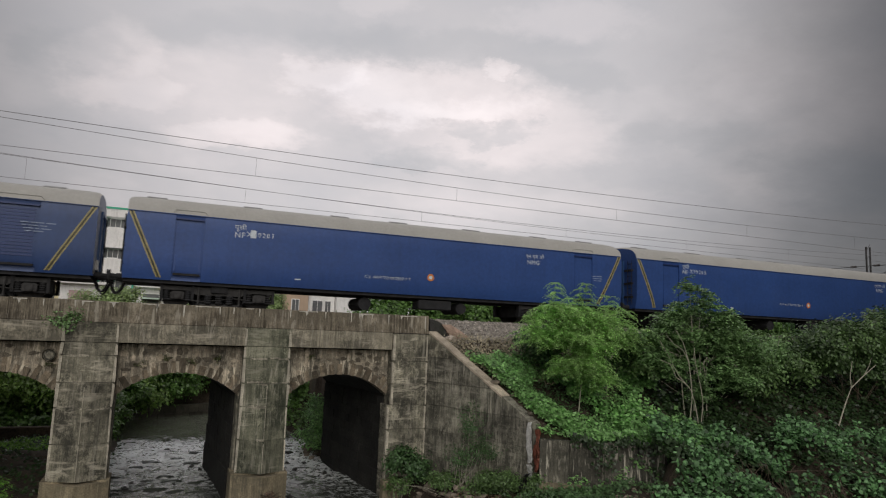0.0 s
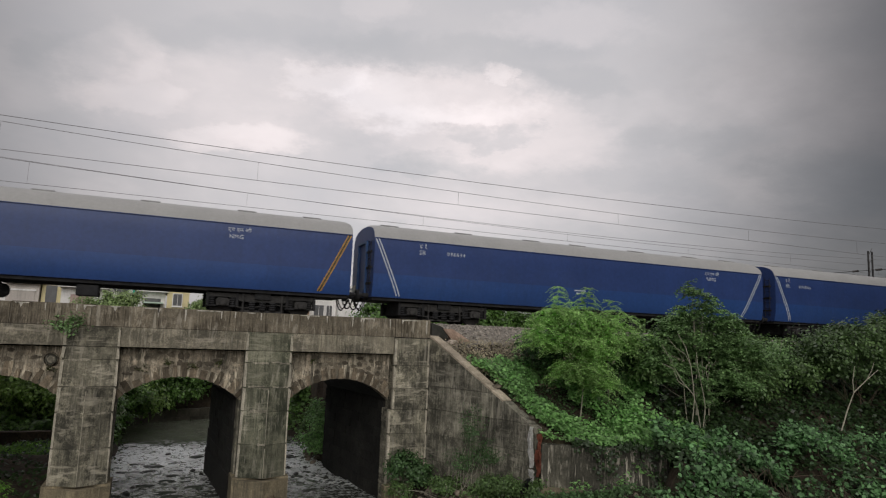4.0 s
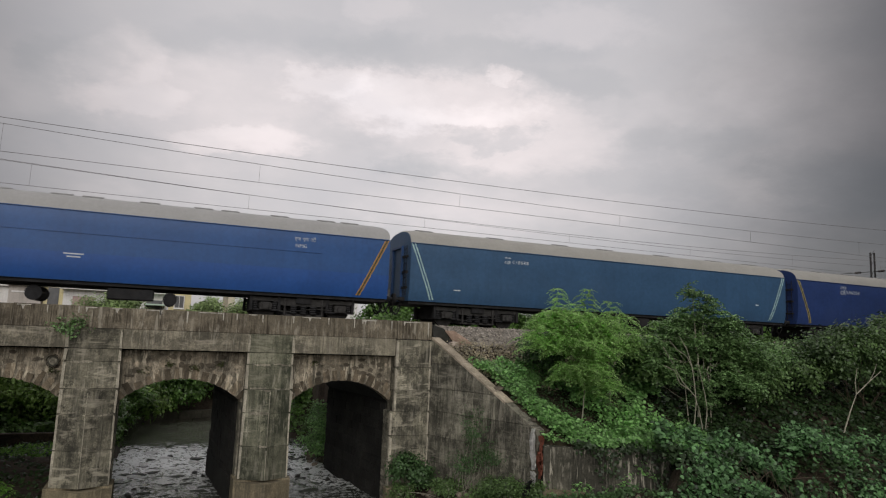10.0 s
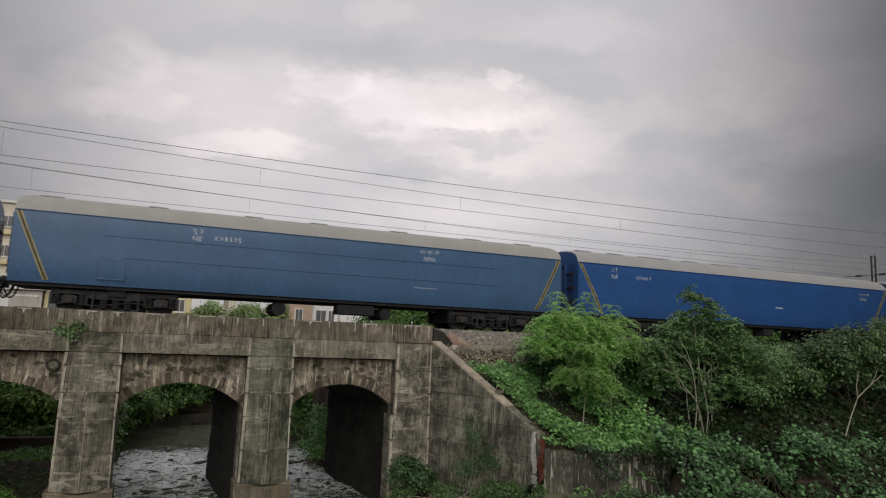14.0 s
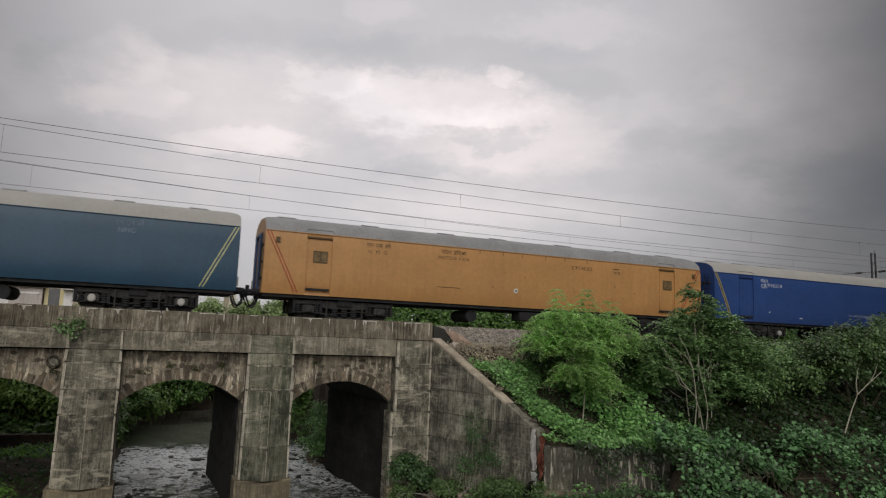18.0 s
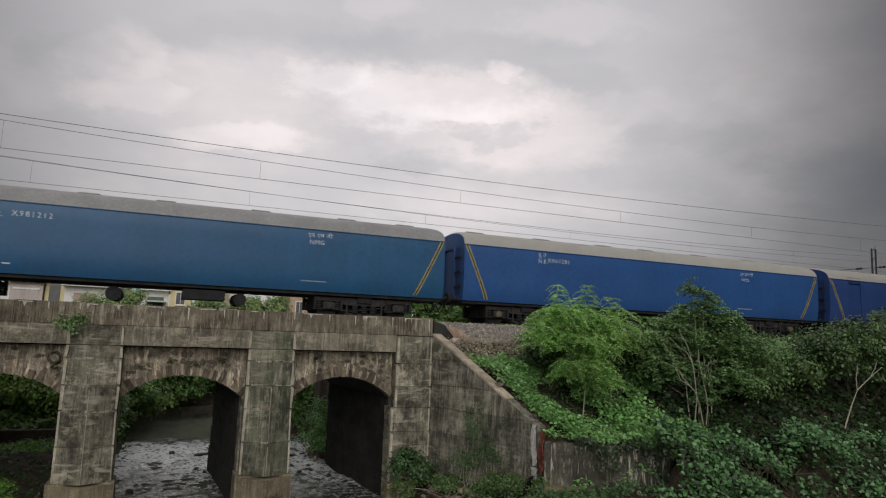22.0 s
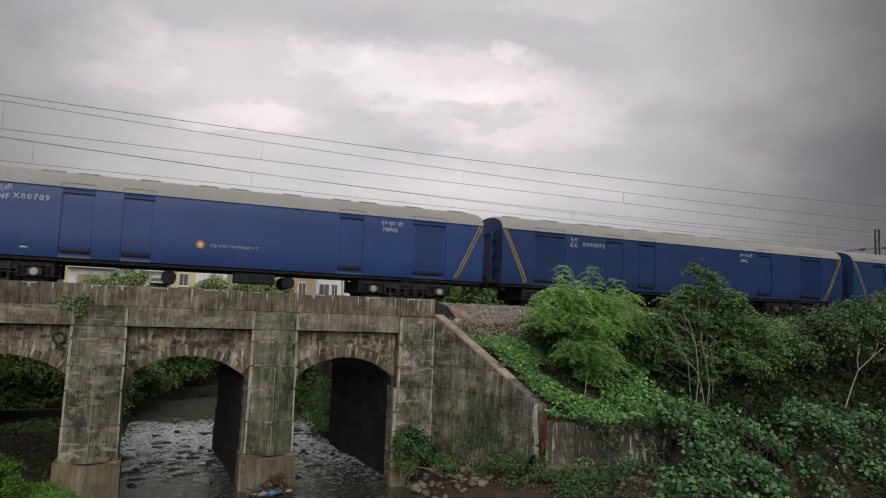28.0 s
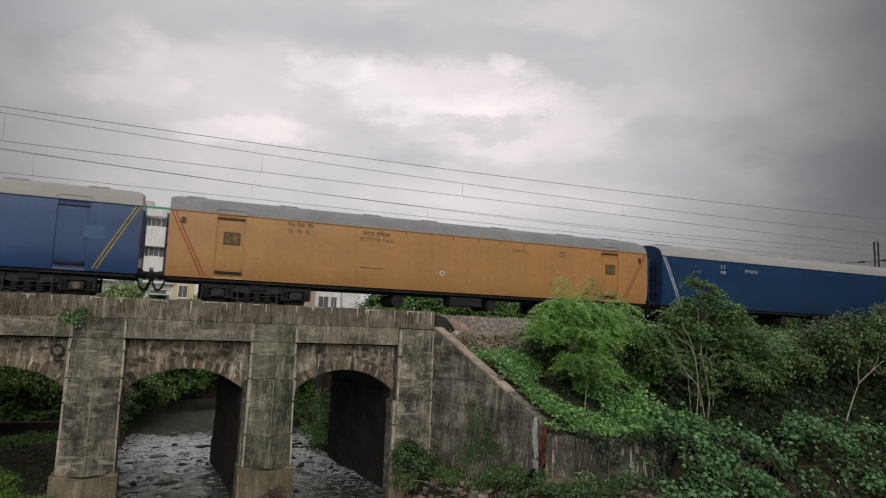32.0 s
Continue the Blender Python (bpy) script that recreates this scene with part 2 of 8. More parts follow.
M["arris"] = material("pale_worn_concrete_edge", (0.56, 0.51, 0.41), 0.9, var=0.35, scale=3.0, streak=0.3, grime=0.35, drip=0.25, bump=0.7, bump_scale=16)
M["smear"] = material("weathered_joint_mortar", (0.44, 0.40, 0.315), 0.9, var=0.4, scale=3.0, streak=0.5, grime=0.7, drip=0.4, bump=0.7, bump_scale=16)
M["coping"] = material("pale_chipped_coping", (0.47, 0.40, 0.31), 0.9, var=0.35, scale=2.5, streak=0.3, patch=0.35, patch_col=(0.16, 0.13, 0.10), obj_var=0.2, bump=0.7, bump_scale=16)
M["river_wall"] = material("damp_dark_river_stone", (0.075, 0.068, 0.052), 0.9, var=0.4, scale=1.5, streak=0.4, obj_var=0.25, bump=0.8, bump_scale=14)
M["base_concrete"] = material("pale_base_concrete", (0.33, 0.275, 0.18), 0.9, var=0.3, scale=1.6, streak=0.5, grime=0.5, drip=0.4, bump=0.6)
M["stone"] = material("rubble_stone", (0.19, 0.15, 0.105), 0.93, var=0.5, scale=3, streak=0.35, grime=0.4, limes=0.6, lime_col=(0.5, 0.43, 0.32), obj_var=0.55, bump=0.9, bump_scale=12)
M["rubble"] = material("weathered_rubble", (0.335, 0.28, 0.21), 0.93, var=0.5, scale=3, streak=0.5, grime=0.5, limes=0.6, lime_col=(0.6, 0.52, 0.4), obj_var=0.6, bump=0.9, bump_scale=12)
M["mossy"] = material("mossy_pier_concrete", (0.235, 0.23, 0.165), 0.92, var=0.35, scale=1.6, streak=0.6, streak_col=(0.035, 0.04, 0.028), patch=0.35, patch_col=(0.42, 0.40, 0.31), bands=0.45, grime=0.9, grime_col=(0.035, 0.04, 0.026), drip=0.75, limes=0.35, obj_var=0.25, bump=0.7, bump_scale=16)
M["mortar"] = material("lime_mortar", (0.47, 0.405, 0.31), 0.95, var=0.4, scale=2.2, streak=0.6, patch=0.45, patch_col=(0.12, 0.095, 0.062), patch_scale=2.4, drip=0.7, grime=0.6, limes=0.85, lime_col=(0.72, 0.64, 0.5), bump=0.9, bump_scale=10)
# near-black base colour carries the shade inside the arches
M["barrel"] = material("shade_dark_vault_masonry", (0.016, 0.015, 0.013), 0.9, var=0.6, scale=1.2, obj_var=0.3, bump=0.9, bump_scale=6)
M["soil"] = material("bank_soil", (0.06, 0.045, 0.032), 0.95, var=0.5, scale=0.7, patch=0.6, patch_col=(0.03, 0.045, 0.015), patch_scale=0.5, bump=0.9, bump_scale=9)
M["ballast"] = material("crushed_ballast", (0.31, 0.28, 0.245), 0.95, var=0.45, scale=9, obj_var=0.3, island=0.4, bump=0.9, bump_scale=30)
M["rail"] = material("worn_rail_steel", (0.22, 0.17, 0.14), 0.5, 0.7, var=0.3, scale=3)
M["sleeper"] = material("concrete_sleeper", (0.34, 0.32, 0.29), 0.9, obj_var=0.15)
M["under"] = material("black_underframe_paint", (0.028, 0.028, 0.03), 0.85, var=0.4, scale=3, local=True, patch=0.3, patch_col=(0.035, 0.03, 0.026), spec=0.2)
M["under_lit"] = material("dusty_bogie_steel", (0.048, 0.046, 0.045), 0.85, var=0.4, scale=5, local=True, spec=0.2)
M["steel"] = material("bare_steel", (0.3, 0.29, 0.28), 0.45, 0.7, var=0.3, scale=6, local=True)
M["rubber"] = material("black_rubber_hose", (0.012, 0.012, 0.012), 0.6, var=0.2)
M["wire"] = material("copper_wire_dulled", (0.19, 0.18, 0.18), 0.6, 0.3, var=0.1, bump=0)
M["mast"] = material("galvanised_mast", (0.07, 0.068, 0.068), 0.7, 0.2, var=0.3)
M["insulator"] = material("brown_porcelain", (0.03, 0.02, 0.018), 0.3, var=0.2)
M["lime"] = material("lime_bloom", (0.52, 0.49, 0.43), 0.9, var=0.3, scale=5)


# ---- mesh helpers ----
def mesh_of(name, bm, mat, smooth=False):
    me = bpy.data.meshes.new(name)
    bm.normal_update()
    bm.to_mesh(me)
    bm.free()
    if mat:
        me.materials.append(mat)
    if smooth:
        me.polygons.foreach_set("use_smooth", [True] * len(me.polygons))
        me.set_sharp_from_angle(angle=radians(28))
    return me


def link(name, me, parent=None, m=None, label=""):
    ob = new(name, me)
    if parent:
        ob.parent = parent
    if m:
        ob.matrix_basis = m
    return tagged(ob, label)


def part(name, bm, mat, parent=None, label="", m=None, smooth=False):
    return link(name, mesh_of(name, bm, mat, smooth), parent, m, label)


def box(bm, x0, x1, y0, y1, z0, z1, bev=0.0):
    vs = [bm.verts.new((x, y, z)) for z in (z0, z1) for y in (y0, y1) for x in (x0, x1)]
    fs = [bm.faces.new([vs[i] for i in q]) for q in ((0, 2, 3, 1), (4, 5, 7, 6), (0, 1, 5, 4), (2, 6, 7, 3), (0, 4, 6, 2), (1, 3, 7, 5))]
    if bev > 0:
        es = list({e for f in fs for e in f.edges})
        bmesh.ops.bevel(bm, geom=es, offset=bev, segments=1, affect="EDGES")
    return bm


def tube(bm, pts, r, seg=8, caps=True):
    """A round bar along points; r may be one radius or one per point."""
    pts = [Vector(p) for p in pts]
    rs = r if isinstance(r, (list, tuple)) else [r] * len(pts)
    rings = []
    for i, p in enumerate(pts):
        d = (pts[min(i + 1, len(pts) - 1)] - pts[max(i - 1, 0)]).normalized()
        u = d.orthogonal().normalized() if not rings else (u - d * u.dot(d)).normalized()
        v = d.cross(u)
        rings.append([bm.verts.new(p + (u * math.cos(a) + v * math.sin(a)) * rs[i]) for a in (2 * math.pi * k / seg for k in range(seg))])
    for a, b in zip(rings, rings[1:]):
        for k in range(seg):
            bm.faces.new((a[k], a[(k + 1) % seg], b[(k + 1) % seg], b[k]))
    if caps:
        bm.faces.new(rings[0][::-1]), bm.faces.new(rings[-1])
    return bm


def prism(bm, poly, y0, y1):
    """A polygon in x, z pushed from y0 to y1."""
    a = [bm.verts.new((x, y0, z)) for x, z in poly]
    b = [bm.verts.new((x, y1, z)) for x, z in poly]
    bm.faces.new(a), bm.faces.new(b[::-1])
    n = len(poly)
    for i in range(n):
        bm.faces.new((a[(i + 1) % n], a[i], b[i], b[(i + 1) % n]))
    return bm


def wedge(bm, poly, z0, z1, poly1=None):
    """A polygon in x, y raised from z0 to z1; poly1 is its upper outline where it tapers."""
    a = [bm.verts.new((x, y, z0)) for x, y in poly]
    b = [bm.verts.new((x, y, z1)) for x, y in (poly1 or poly)]
    bm.faces.new(a[::-1]), bm.faces.new(b)
    n = len(poly)
    for i in range(n):
        bm.faces.new((a[i], a[(i + 1) % n], b[(i + 1) % n], b[i]))
    return bm


def B():
    return bmesh.new()


# lettering is turned to meshes first, while the scene is small
TEXTS = {}


def lettering(body, size=0.3, spacing=1.0):
    key = (body, size, spacing)
    if key not in TEXTS:
        cu = bpy.data.curves.new("lettering", "FONT")
        cu.body, cu.size, cu.resolution_u, cu.space_character = body, size, 2, spacing
        cu.align_x, cu.offset = "LEFT", -0.0005 * size / 0.28
        ob = new("lettering", cu)
        dg = bpy.context.evaluated_depsgraph_get()
        me = bpy.data.meshes.new_from_object(ob.evaluated_get(dg))
        bpy.data.objects.remove(ob)
        TEXTS[key] = me
    return TEXTS[key]


# ---- ground: one sheet with the embankment, the river bed and the banks ----
WATER_Z = -6.55
RAIL_Y = 27.10
FAR_Y = 33.5
FACE_Y = 23.4
SPAN_Y = 23.9
BACK_Y = 37.0   # far edge of the formation
REAR_Y = 30.4   # far face of the masonry bridge


def smooth(a, b, x):
    t = np.clip((x - a) / (b - a), 0, 1)
    return t * t * (3 - 2 * t)


def wing_x(y):
    return 9.45 + (FACE_Y - y) * 0.40


def rough(x, y, s, seed=0.0):
    return (np.sin(x * 1.7 * s + seed) * np.sin(y * 1.3 * s + 1.3 + seed) + 0.6 * np.sin(x * 3.9 * s + 2.1) * np.sin(y * 4.3 * s + seed) + 0.35 * np.sin(x * 8.1 * s + y * 7.3 * s))


def ground_z(x, y):
    x, y = np.asarray(x, float), np.asarray(y, float)
    emb = np.where(y < FACE_Y, -0.75 - (FACE_Y - y) * 0.57, np.where(y > 38, -0.75 - (y - 38) * 0.55, -0.75))
    # the right bank rises from the water to the foot of the embankment
    rb = WATER_Z - 0.7 + 1.6 * smooth(7.0, 9.6, x) + 0.75 * smooth(9.5, 14, x) - 1.1 * smooth(13.5, 16, x)
    rb = rb + rough(x, y, 1.1) * 0.09 * smooth(6.5, 9, x)
    right = np.maximum(emb, rb) + rough(x, y, 0.8, 2.0) * 0.10 * (y < 23)
    right = np.where((y < 18.7 - 0.582 * (x - 11.25)) & (x < 15.2), rb, right)
    right = np.where(x > wing_x(np.minimum(y, FACE_Y)) + 0.25, right, rb)
    right = np.where((y > FACE_Y + 0.7) & (x > 8.7), np.maximum(emb, -2.2), right)
    # the left bank: a low shelf before and under the first arch, high ground further off
    lb = WATER_Z - 0.7 + 1.15 * smooth(-1.0, -2.6, x) + 0.5 * smooth(-3, -7, x) + 4.0 * smooth(-8, -16, x)
    lb = lb + rough(x, y, 1.0, 4.0) * 0.08 * smooth(-1, -3, x)
    left = np.where((x < -9.4) & (y > FACE_Y), np.maximum(emb, -2.2), np.where((x < -7.2) & (y < FACE_Y), np.maximum(emb, lb), lb))
    z = np.where(x > 2.5, right, left)
    # behind the bridge: river between rising banks, ground at -2.2 beyond
    cx = 2.75 - 0.06 * np.maximum(y - 38, 0)
    bx = np.abs(x - cx)
    bed = WATER_Z - 0.7 + np.where(x > cx, 4.9 * smooth(3.8, 7.6, bx), 1.3 * smooth(3.6, 5.0, bx) + 3.6 * smooth(39.0, 47.0, y + 0.25 * (bx - 5)) * smooth(3.6, 6.5, bx))
    behind = np.where(y < 48.6, bed, np.maximum(bed, WATER_Z - 0.7 + 4.9 * smooth(48.6, 52, y)))
    behind = behind + rough(x, y, 0.6) * 0.12
    z = np.where((y > REAR_Y - 0.1) & (x > -9.4) & (x < 8.4), behind, z)
    z = np.where((y > 38) & (x >= 8.4), np.maximum(emb, np.where(bx < 8.4, behind, -2.2)), z)
    z = np.where((y > 38) & (x <= -9.4), np.maximum(emb, np.where(x > -13, np.minimum(behind, -2.2), -2.2)), z)
    return z


def axis(*spans):
    out = []
    for a, b, n in spans:
        out += list(np.linspace(a, b, n, endpoint=False))
    return np.array(out + [spans[-1][1]])


def make_ground():
    xs = axis((-2200, -560, 6), (-560, -60, 14), (-60, -12, 30), (-12, 34, 210), (34, 80, 50), (80, 560, 16), (560, 2200, 6))
    ys = axis((-900, -60, 8), (-60, 4, 22), (4, 40, 170), (40, 60, 44), (60, 160, 14), (160, 2400, 10))
    X, Y = np.meshgrid(xs, ys)
    Z = ground_z(X, Y)
    n, m = len(xs), len(ys)
    me = bpy.data.meshes.new("ground")
    idx = np.arange(n * m).reshape(m, n)
    f = np.stack([idx[:-1, :-1], idx[:-1, 1:], idx[1:, 1:], idx[1:, :-1]], -1).reshape(-1, 4)
    me.from_pydata(np.stack([X, Y, Z], -1).reshape(-1, 3).tolist(), [], f.tolist())
    me.materials.append(M["soil"])
    me.polygons.foreach_set("use_smooth", [True] * len(me.polygons))
    tagged(new("ground", me), "dark brown soil banks and railway embankment", "ground", kind="structure")


make_ground()


# ---- river ----
def water_material():
    ma = bpy.data.materials.new("murky_river_water")
    ma.use_nodes = True
    nt = ma.node_tree
    b = nt.nodes["Principled BSDF"]
    N, L = nt.nodes.new, nt.links.new
    pos = N("ShaderNodeNewGeometry").outputs["Position"]
    mp = N("ShaderNodeMapping")
    L(pos, mp.inputs["Vector"])
    mp.inputs["Scale"].default_value = (0.8, 0.9, 1.0)
    sep = N("ShaderNodeSeparateXYZ")
    L(pos, sep.inputs[0])
    n1, n2, n3 = N("ShaderNodeTexNoise"), N("ShaderNodeTexNoise"), N("ShaderNodeTexNoise")
    for n, s, d, ds in ((n1, 2.9, 10, 0.9), (n2, 0.42, 5, 0.6), (n3, 5.5, 8, 0.5)):
        L(mp.outputs[0], n.inputs["Vector"])
        n.inputs["Scale"].default_value, n.inputs["Detail"].default_value, n.inputs["Distortion"].default_value = s, d, ds
        n.inputs["Roughness"].default_value = 0.62

    def rng(v, a, c, lo, hi):
        r = N("ShaderNodeMapRange")
        L(v, r.inputs["Value"])
        for k, x in zip(("From Min", "From Max", "To Min", "To Max"), (a, c, lo, hi)):
            r.inputs[k].default_value = x
        return r.outputs[0]

    def op(kind, v, w):
        m = N("ShaderNodeMath")
        m.operation = kind
        L(v, m.inputs[0])
        L(w, m.inputs[1])
        return m.outputs[0]

    # broken white water where the stream runs over the shallow bed under the bridge
    wob = N("ShaderNodeMath")
    wob.operation, wob.inputs[1].default_value = "MULTIPLY_ADD", 3.0
    L(n2.outputs["Fac"], wob.inputs[0]), L(sep.outputs[1], wob.inputs[2])
    # the rapids begin lower down in the opening by the dark abutment
    nearer = op("ADD", wob.outputs[0], rng(sep.outputs[0], 3.4, 4.6, 0, 1.4))
    reach = op("MULTIPLY", rng(nearer, 25.5, 33.0, 0.10, 1), rng(wob.outputs[0], 40.8, 37.6, 0, 1))
    broken = op("ADD", n1.outputs["Fac"], rng(n3.outputs["Fac"], 0.3, 0.7, -0.24, 0.24))
    broken = op("ADD", broken, rng(reach, 0, 1, -0.17, 0.06))
    foam = op("MULTIPLY", rng(broken, 0.40, 0.53, 0, 1), reach)
    mx = N("ShaderNodeMix")
    mx.data_type = "RGBA"
    # broken airy water gives the fast reach a base tone of its own
    mb = N("ShaderNodeMix")
    mb.data_type = "RGBA"
    mb.inputs["B"].default_value = (0.055, 0.06, 0.052, 1)
    # paler base upstream paints in the sky reflected on the slow water
    sky_sheen = N("ShaderNodeMix")
    sky_sheen.data_type = "RGBA"
    sky_sheen.inputs["A"].default_value, sky_sheen.inputs["B"].default_value = (0.045, 0.05, 0.04, 1), (0.17, 0.185, 0.14, 1)
    L(rng(sep.outputs[1], 33, 39, 0, 1), sky_sheen.inputs["Factor"])
    L(sky_sheen.outputs["Result"], mb.inputs["A"])
    L(op("MULTIPLY", reach, rng(n2.outputs["Fac"], 0.36, 0.54, 0.15, 1)), mb.inputs["Factor"])
    L(mb.outputs["Result"], mx.inputs["A"])
    mx.inputs["B"].default_value = (0.91, 0.94, 0.93, 1)
    L(foam, mx.inputs["Factor"])
    L(mx.outputs["Result"], b.inputs["Base Color"])
    L(rng(foam, 0, 1, 0.06, 0.4), b.inputs["Roughness"])
    b.inputs["Specular IOR Level"].default_value = 0.8
    bp = N("ShaderNodeBump")
    bp.inputs["Strength"].default_value, bp.inputs["Distance"].default_value = 0.8, 0.05
    L(op("ADD", n1.outputs["Fac"], rng(n3.outputs["Fac"], 0, 1, 0, 0.3)), bp.inputs["Height"])
    L(bp.outputs[0], b.inputs["Normal"])
    return ma


def make_water():
    xs, ys = np.linspace(-12, 14, 150), np.concatenate([np.linspace(-60, 16, 40), np.linspace(16.3, 52, 170)])
    X, Y = np.meshgrid(xs, ys)
    run = smooth(24, 28, Y) * (1 - smooth(37, 40, Y))
    Z = WATER_Z + rough(X, Y, 1.6) * (0.012 + 0.035 * run)
    n, m = len(xs), len(ys)
    me = bpy.data.meshes.new("water")
    idx = np.arange(n * m).reshape(m, n)
    f = np.stack([idx[:-1, :-1], idx[:-1, 1:], idx[1:, 1:], idx[1:, :-1]], -1).reshape(-1, 4)
    me.from_pydata(np.stack([X, Y, Z], -1).reshape(-1, 3).tolist(), [], f.tolist())
    me.materials.append(water_material())
    me.polygons.foreach_set("use_smooth", [True] * len(me.polygons))
    tagged(new("water", me), "grey murky river breaking white over a shallow bed", "river", kind="structure")


make_water()

M["foam"] = material("white_river_foam", (0.86, 0.88, 0.87), 0.5, var=0.2, scale=9, local=True, bump=0.6, bump_scale=20)
M["swell"] = material("dark_water_ripple", (0.05, 0.056, 0.046), 0.07, var=0.2, scale=5, local=True, bump=0.25, bump_scale=8, spec=0.8)
CRESTS = []   # (crest, its place, its phase), to be rocked by the stream


def crest_mesh(seed, mat):
    """A low ragged hump of water, longer across the stream."""
    r = random.Random(seed)
    bm = B()
    n = 14
    rim = []
    for i in range(n):
        a, k = 2 * math.pi * i / n, r.uniform(0.55, 1.15)
        rim.append((math.cos(a) * k, math.sin(a) * k * 0.42))
    rings = [[bm.verts.new((x * f, y * f + (1 - f) * 0.06, z)) for x, y in rim] for f, z in ((1.0, -0.07), (0.72, 0.012), (0.36, 0.04))]
    for p, q in zip(rings, rings[1:]):
        for i in range(n):
            bm.faces.new((p[i], p[(i + 1) % n], q[(i + 1) % n], q[i]))
    bm.faces.new(rings[-1])
    return mesh_of("crest", bm, mat, smooth=True)


def make_crests():
    r = random.Random(31)
    white, dark = [crest_mesh(i, M["foam"]) for i in range(5)], [crest_mesh(i + 20, M["swell"]) for i in range(4)]
    for k in range(150):
        pale = k < 95
        y = r.uniform(28.5, 37.6) if pale else r.uniform(24.2, 34.0)
        x = r.choice((r.uniform(-1.3, 2.0), r.uniform(-1.3, 2.0), r.uniform(3.9, 6.7)))
        s = r.uniform(0.10, 0.36) if pale else r.uniform(0.2, 0.5)
        ob = link("foam_crest" if pale else "ripple", r.choice(white if pale else dark), None, pose(x, y, WATER_Z) @ Matrix.Diagonal((s, s, min(1.0, 2.2 * s), 1)))
        tagged(ob, "white foam crest breaking on the river" if pale else "dark glossy ripple on the river", "wave", "foam crests on the river" if pale else "ripples on the river")
        CRESTS.append((ob, (x, y), r.uniform(0, 6.28), r.uniform(0.7, 1.4)))


make_crests()


# ---- the masonry bridge ----
PIERS = ((-2.78, -1.21), (2.67, 4.21))       # front faces, x from and to
ARCHES = ((-6.5, -2.74), (-1.18, 2.585), (4.30, 7.94))  # clear openings
SPRING_Z, CROWN_Z = -2.88, -2.15
PAR_TOP, PAR_JOINT, PAR_LOW = 0.08, -0.59, -1.21
BRIDGE_L, BRIDGE_R = -9.5, 9.36


# the vaults run a little askew of the faces: drift of each opening's two sides for each metre inwards
DRIFT = ((-0.08, -0.08), (-0.08, -0.065), (-0.065, -0.125))


def arch_z(x, a, b, extra=0.0):
    h, c, s = CROWN_Z - SPRING_Z, (a + b) / 2, (b - a) / 2
    r = (s * s + h * h) / (2 * h)
    return CROWN_Z - r + math.sqrt(max((r + extra) ** 2 - (x - c) ** 2, 0))


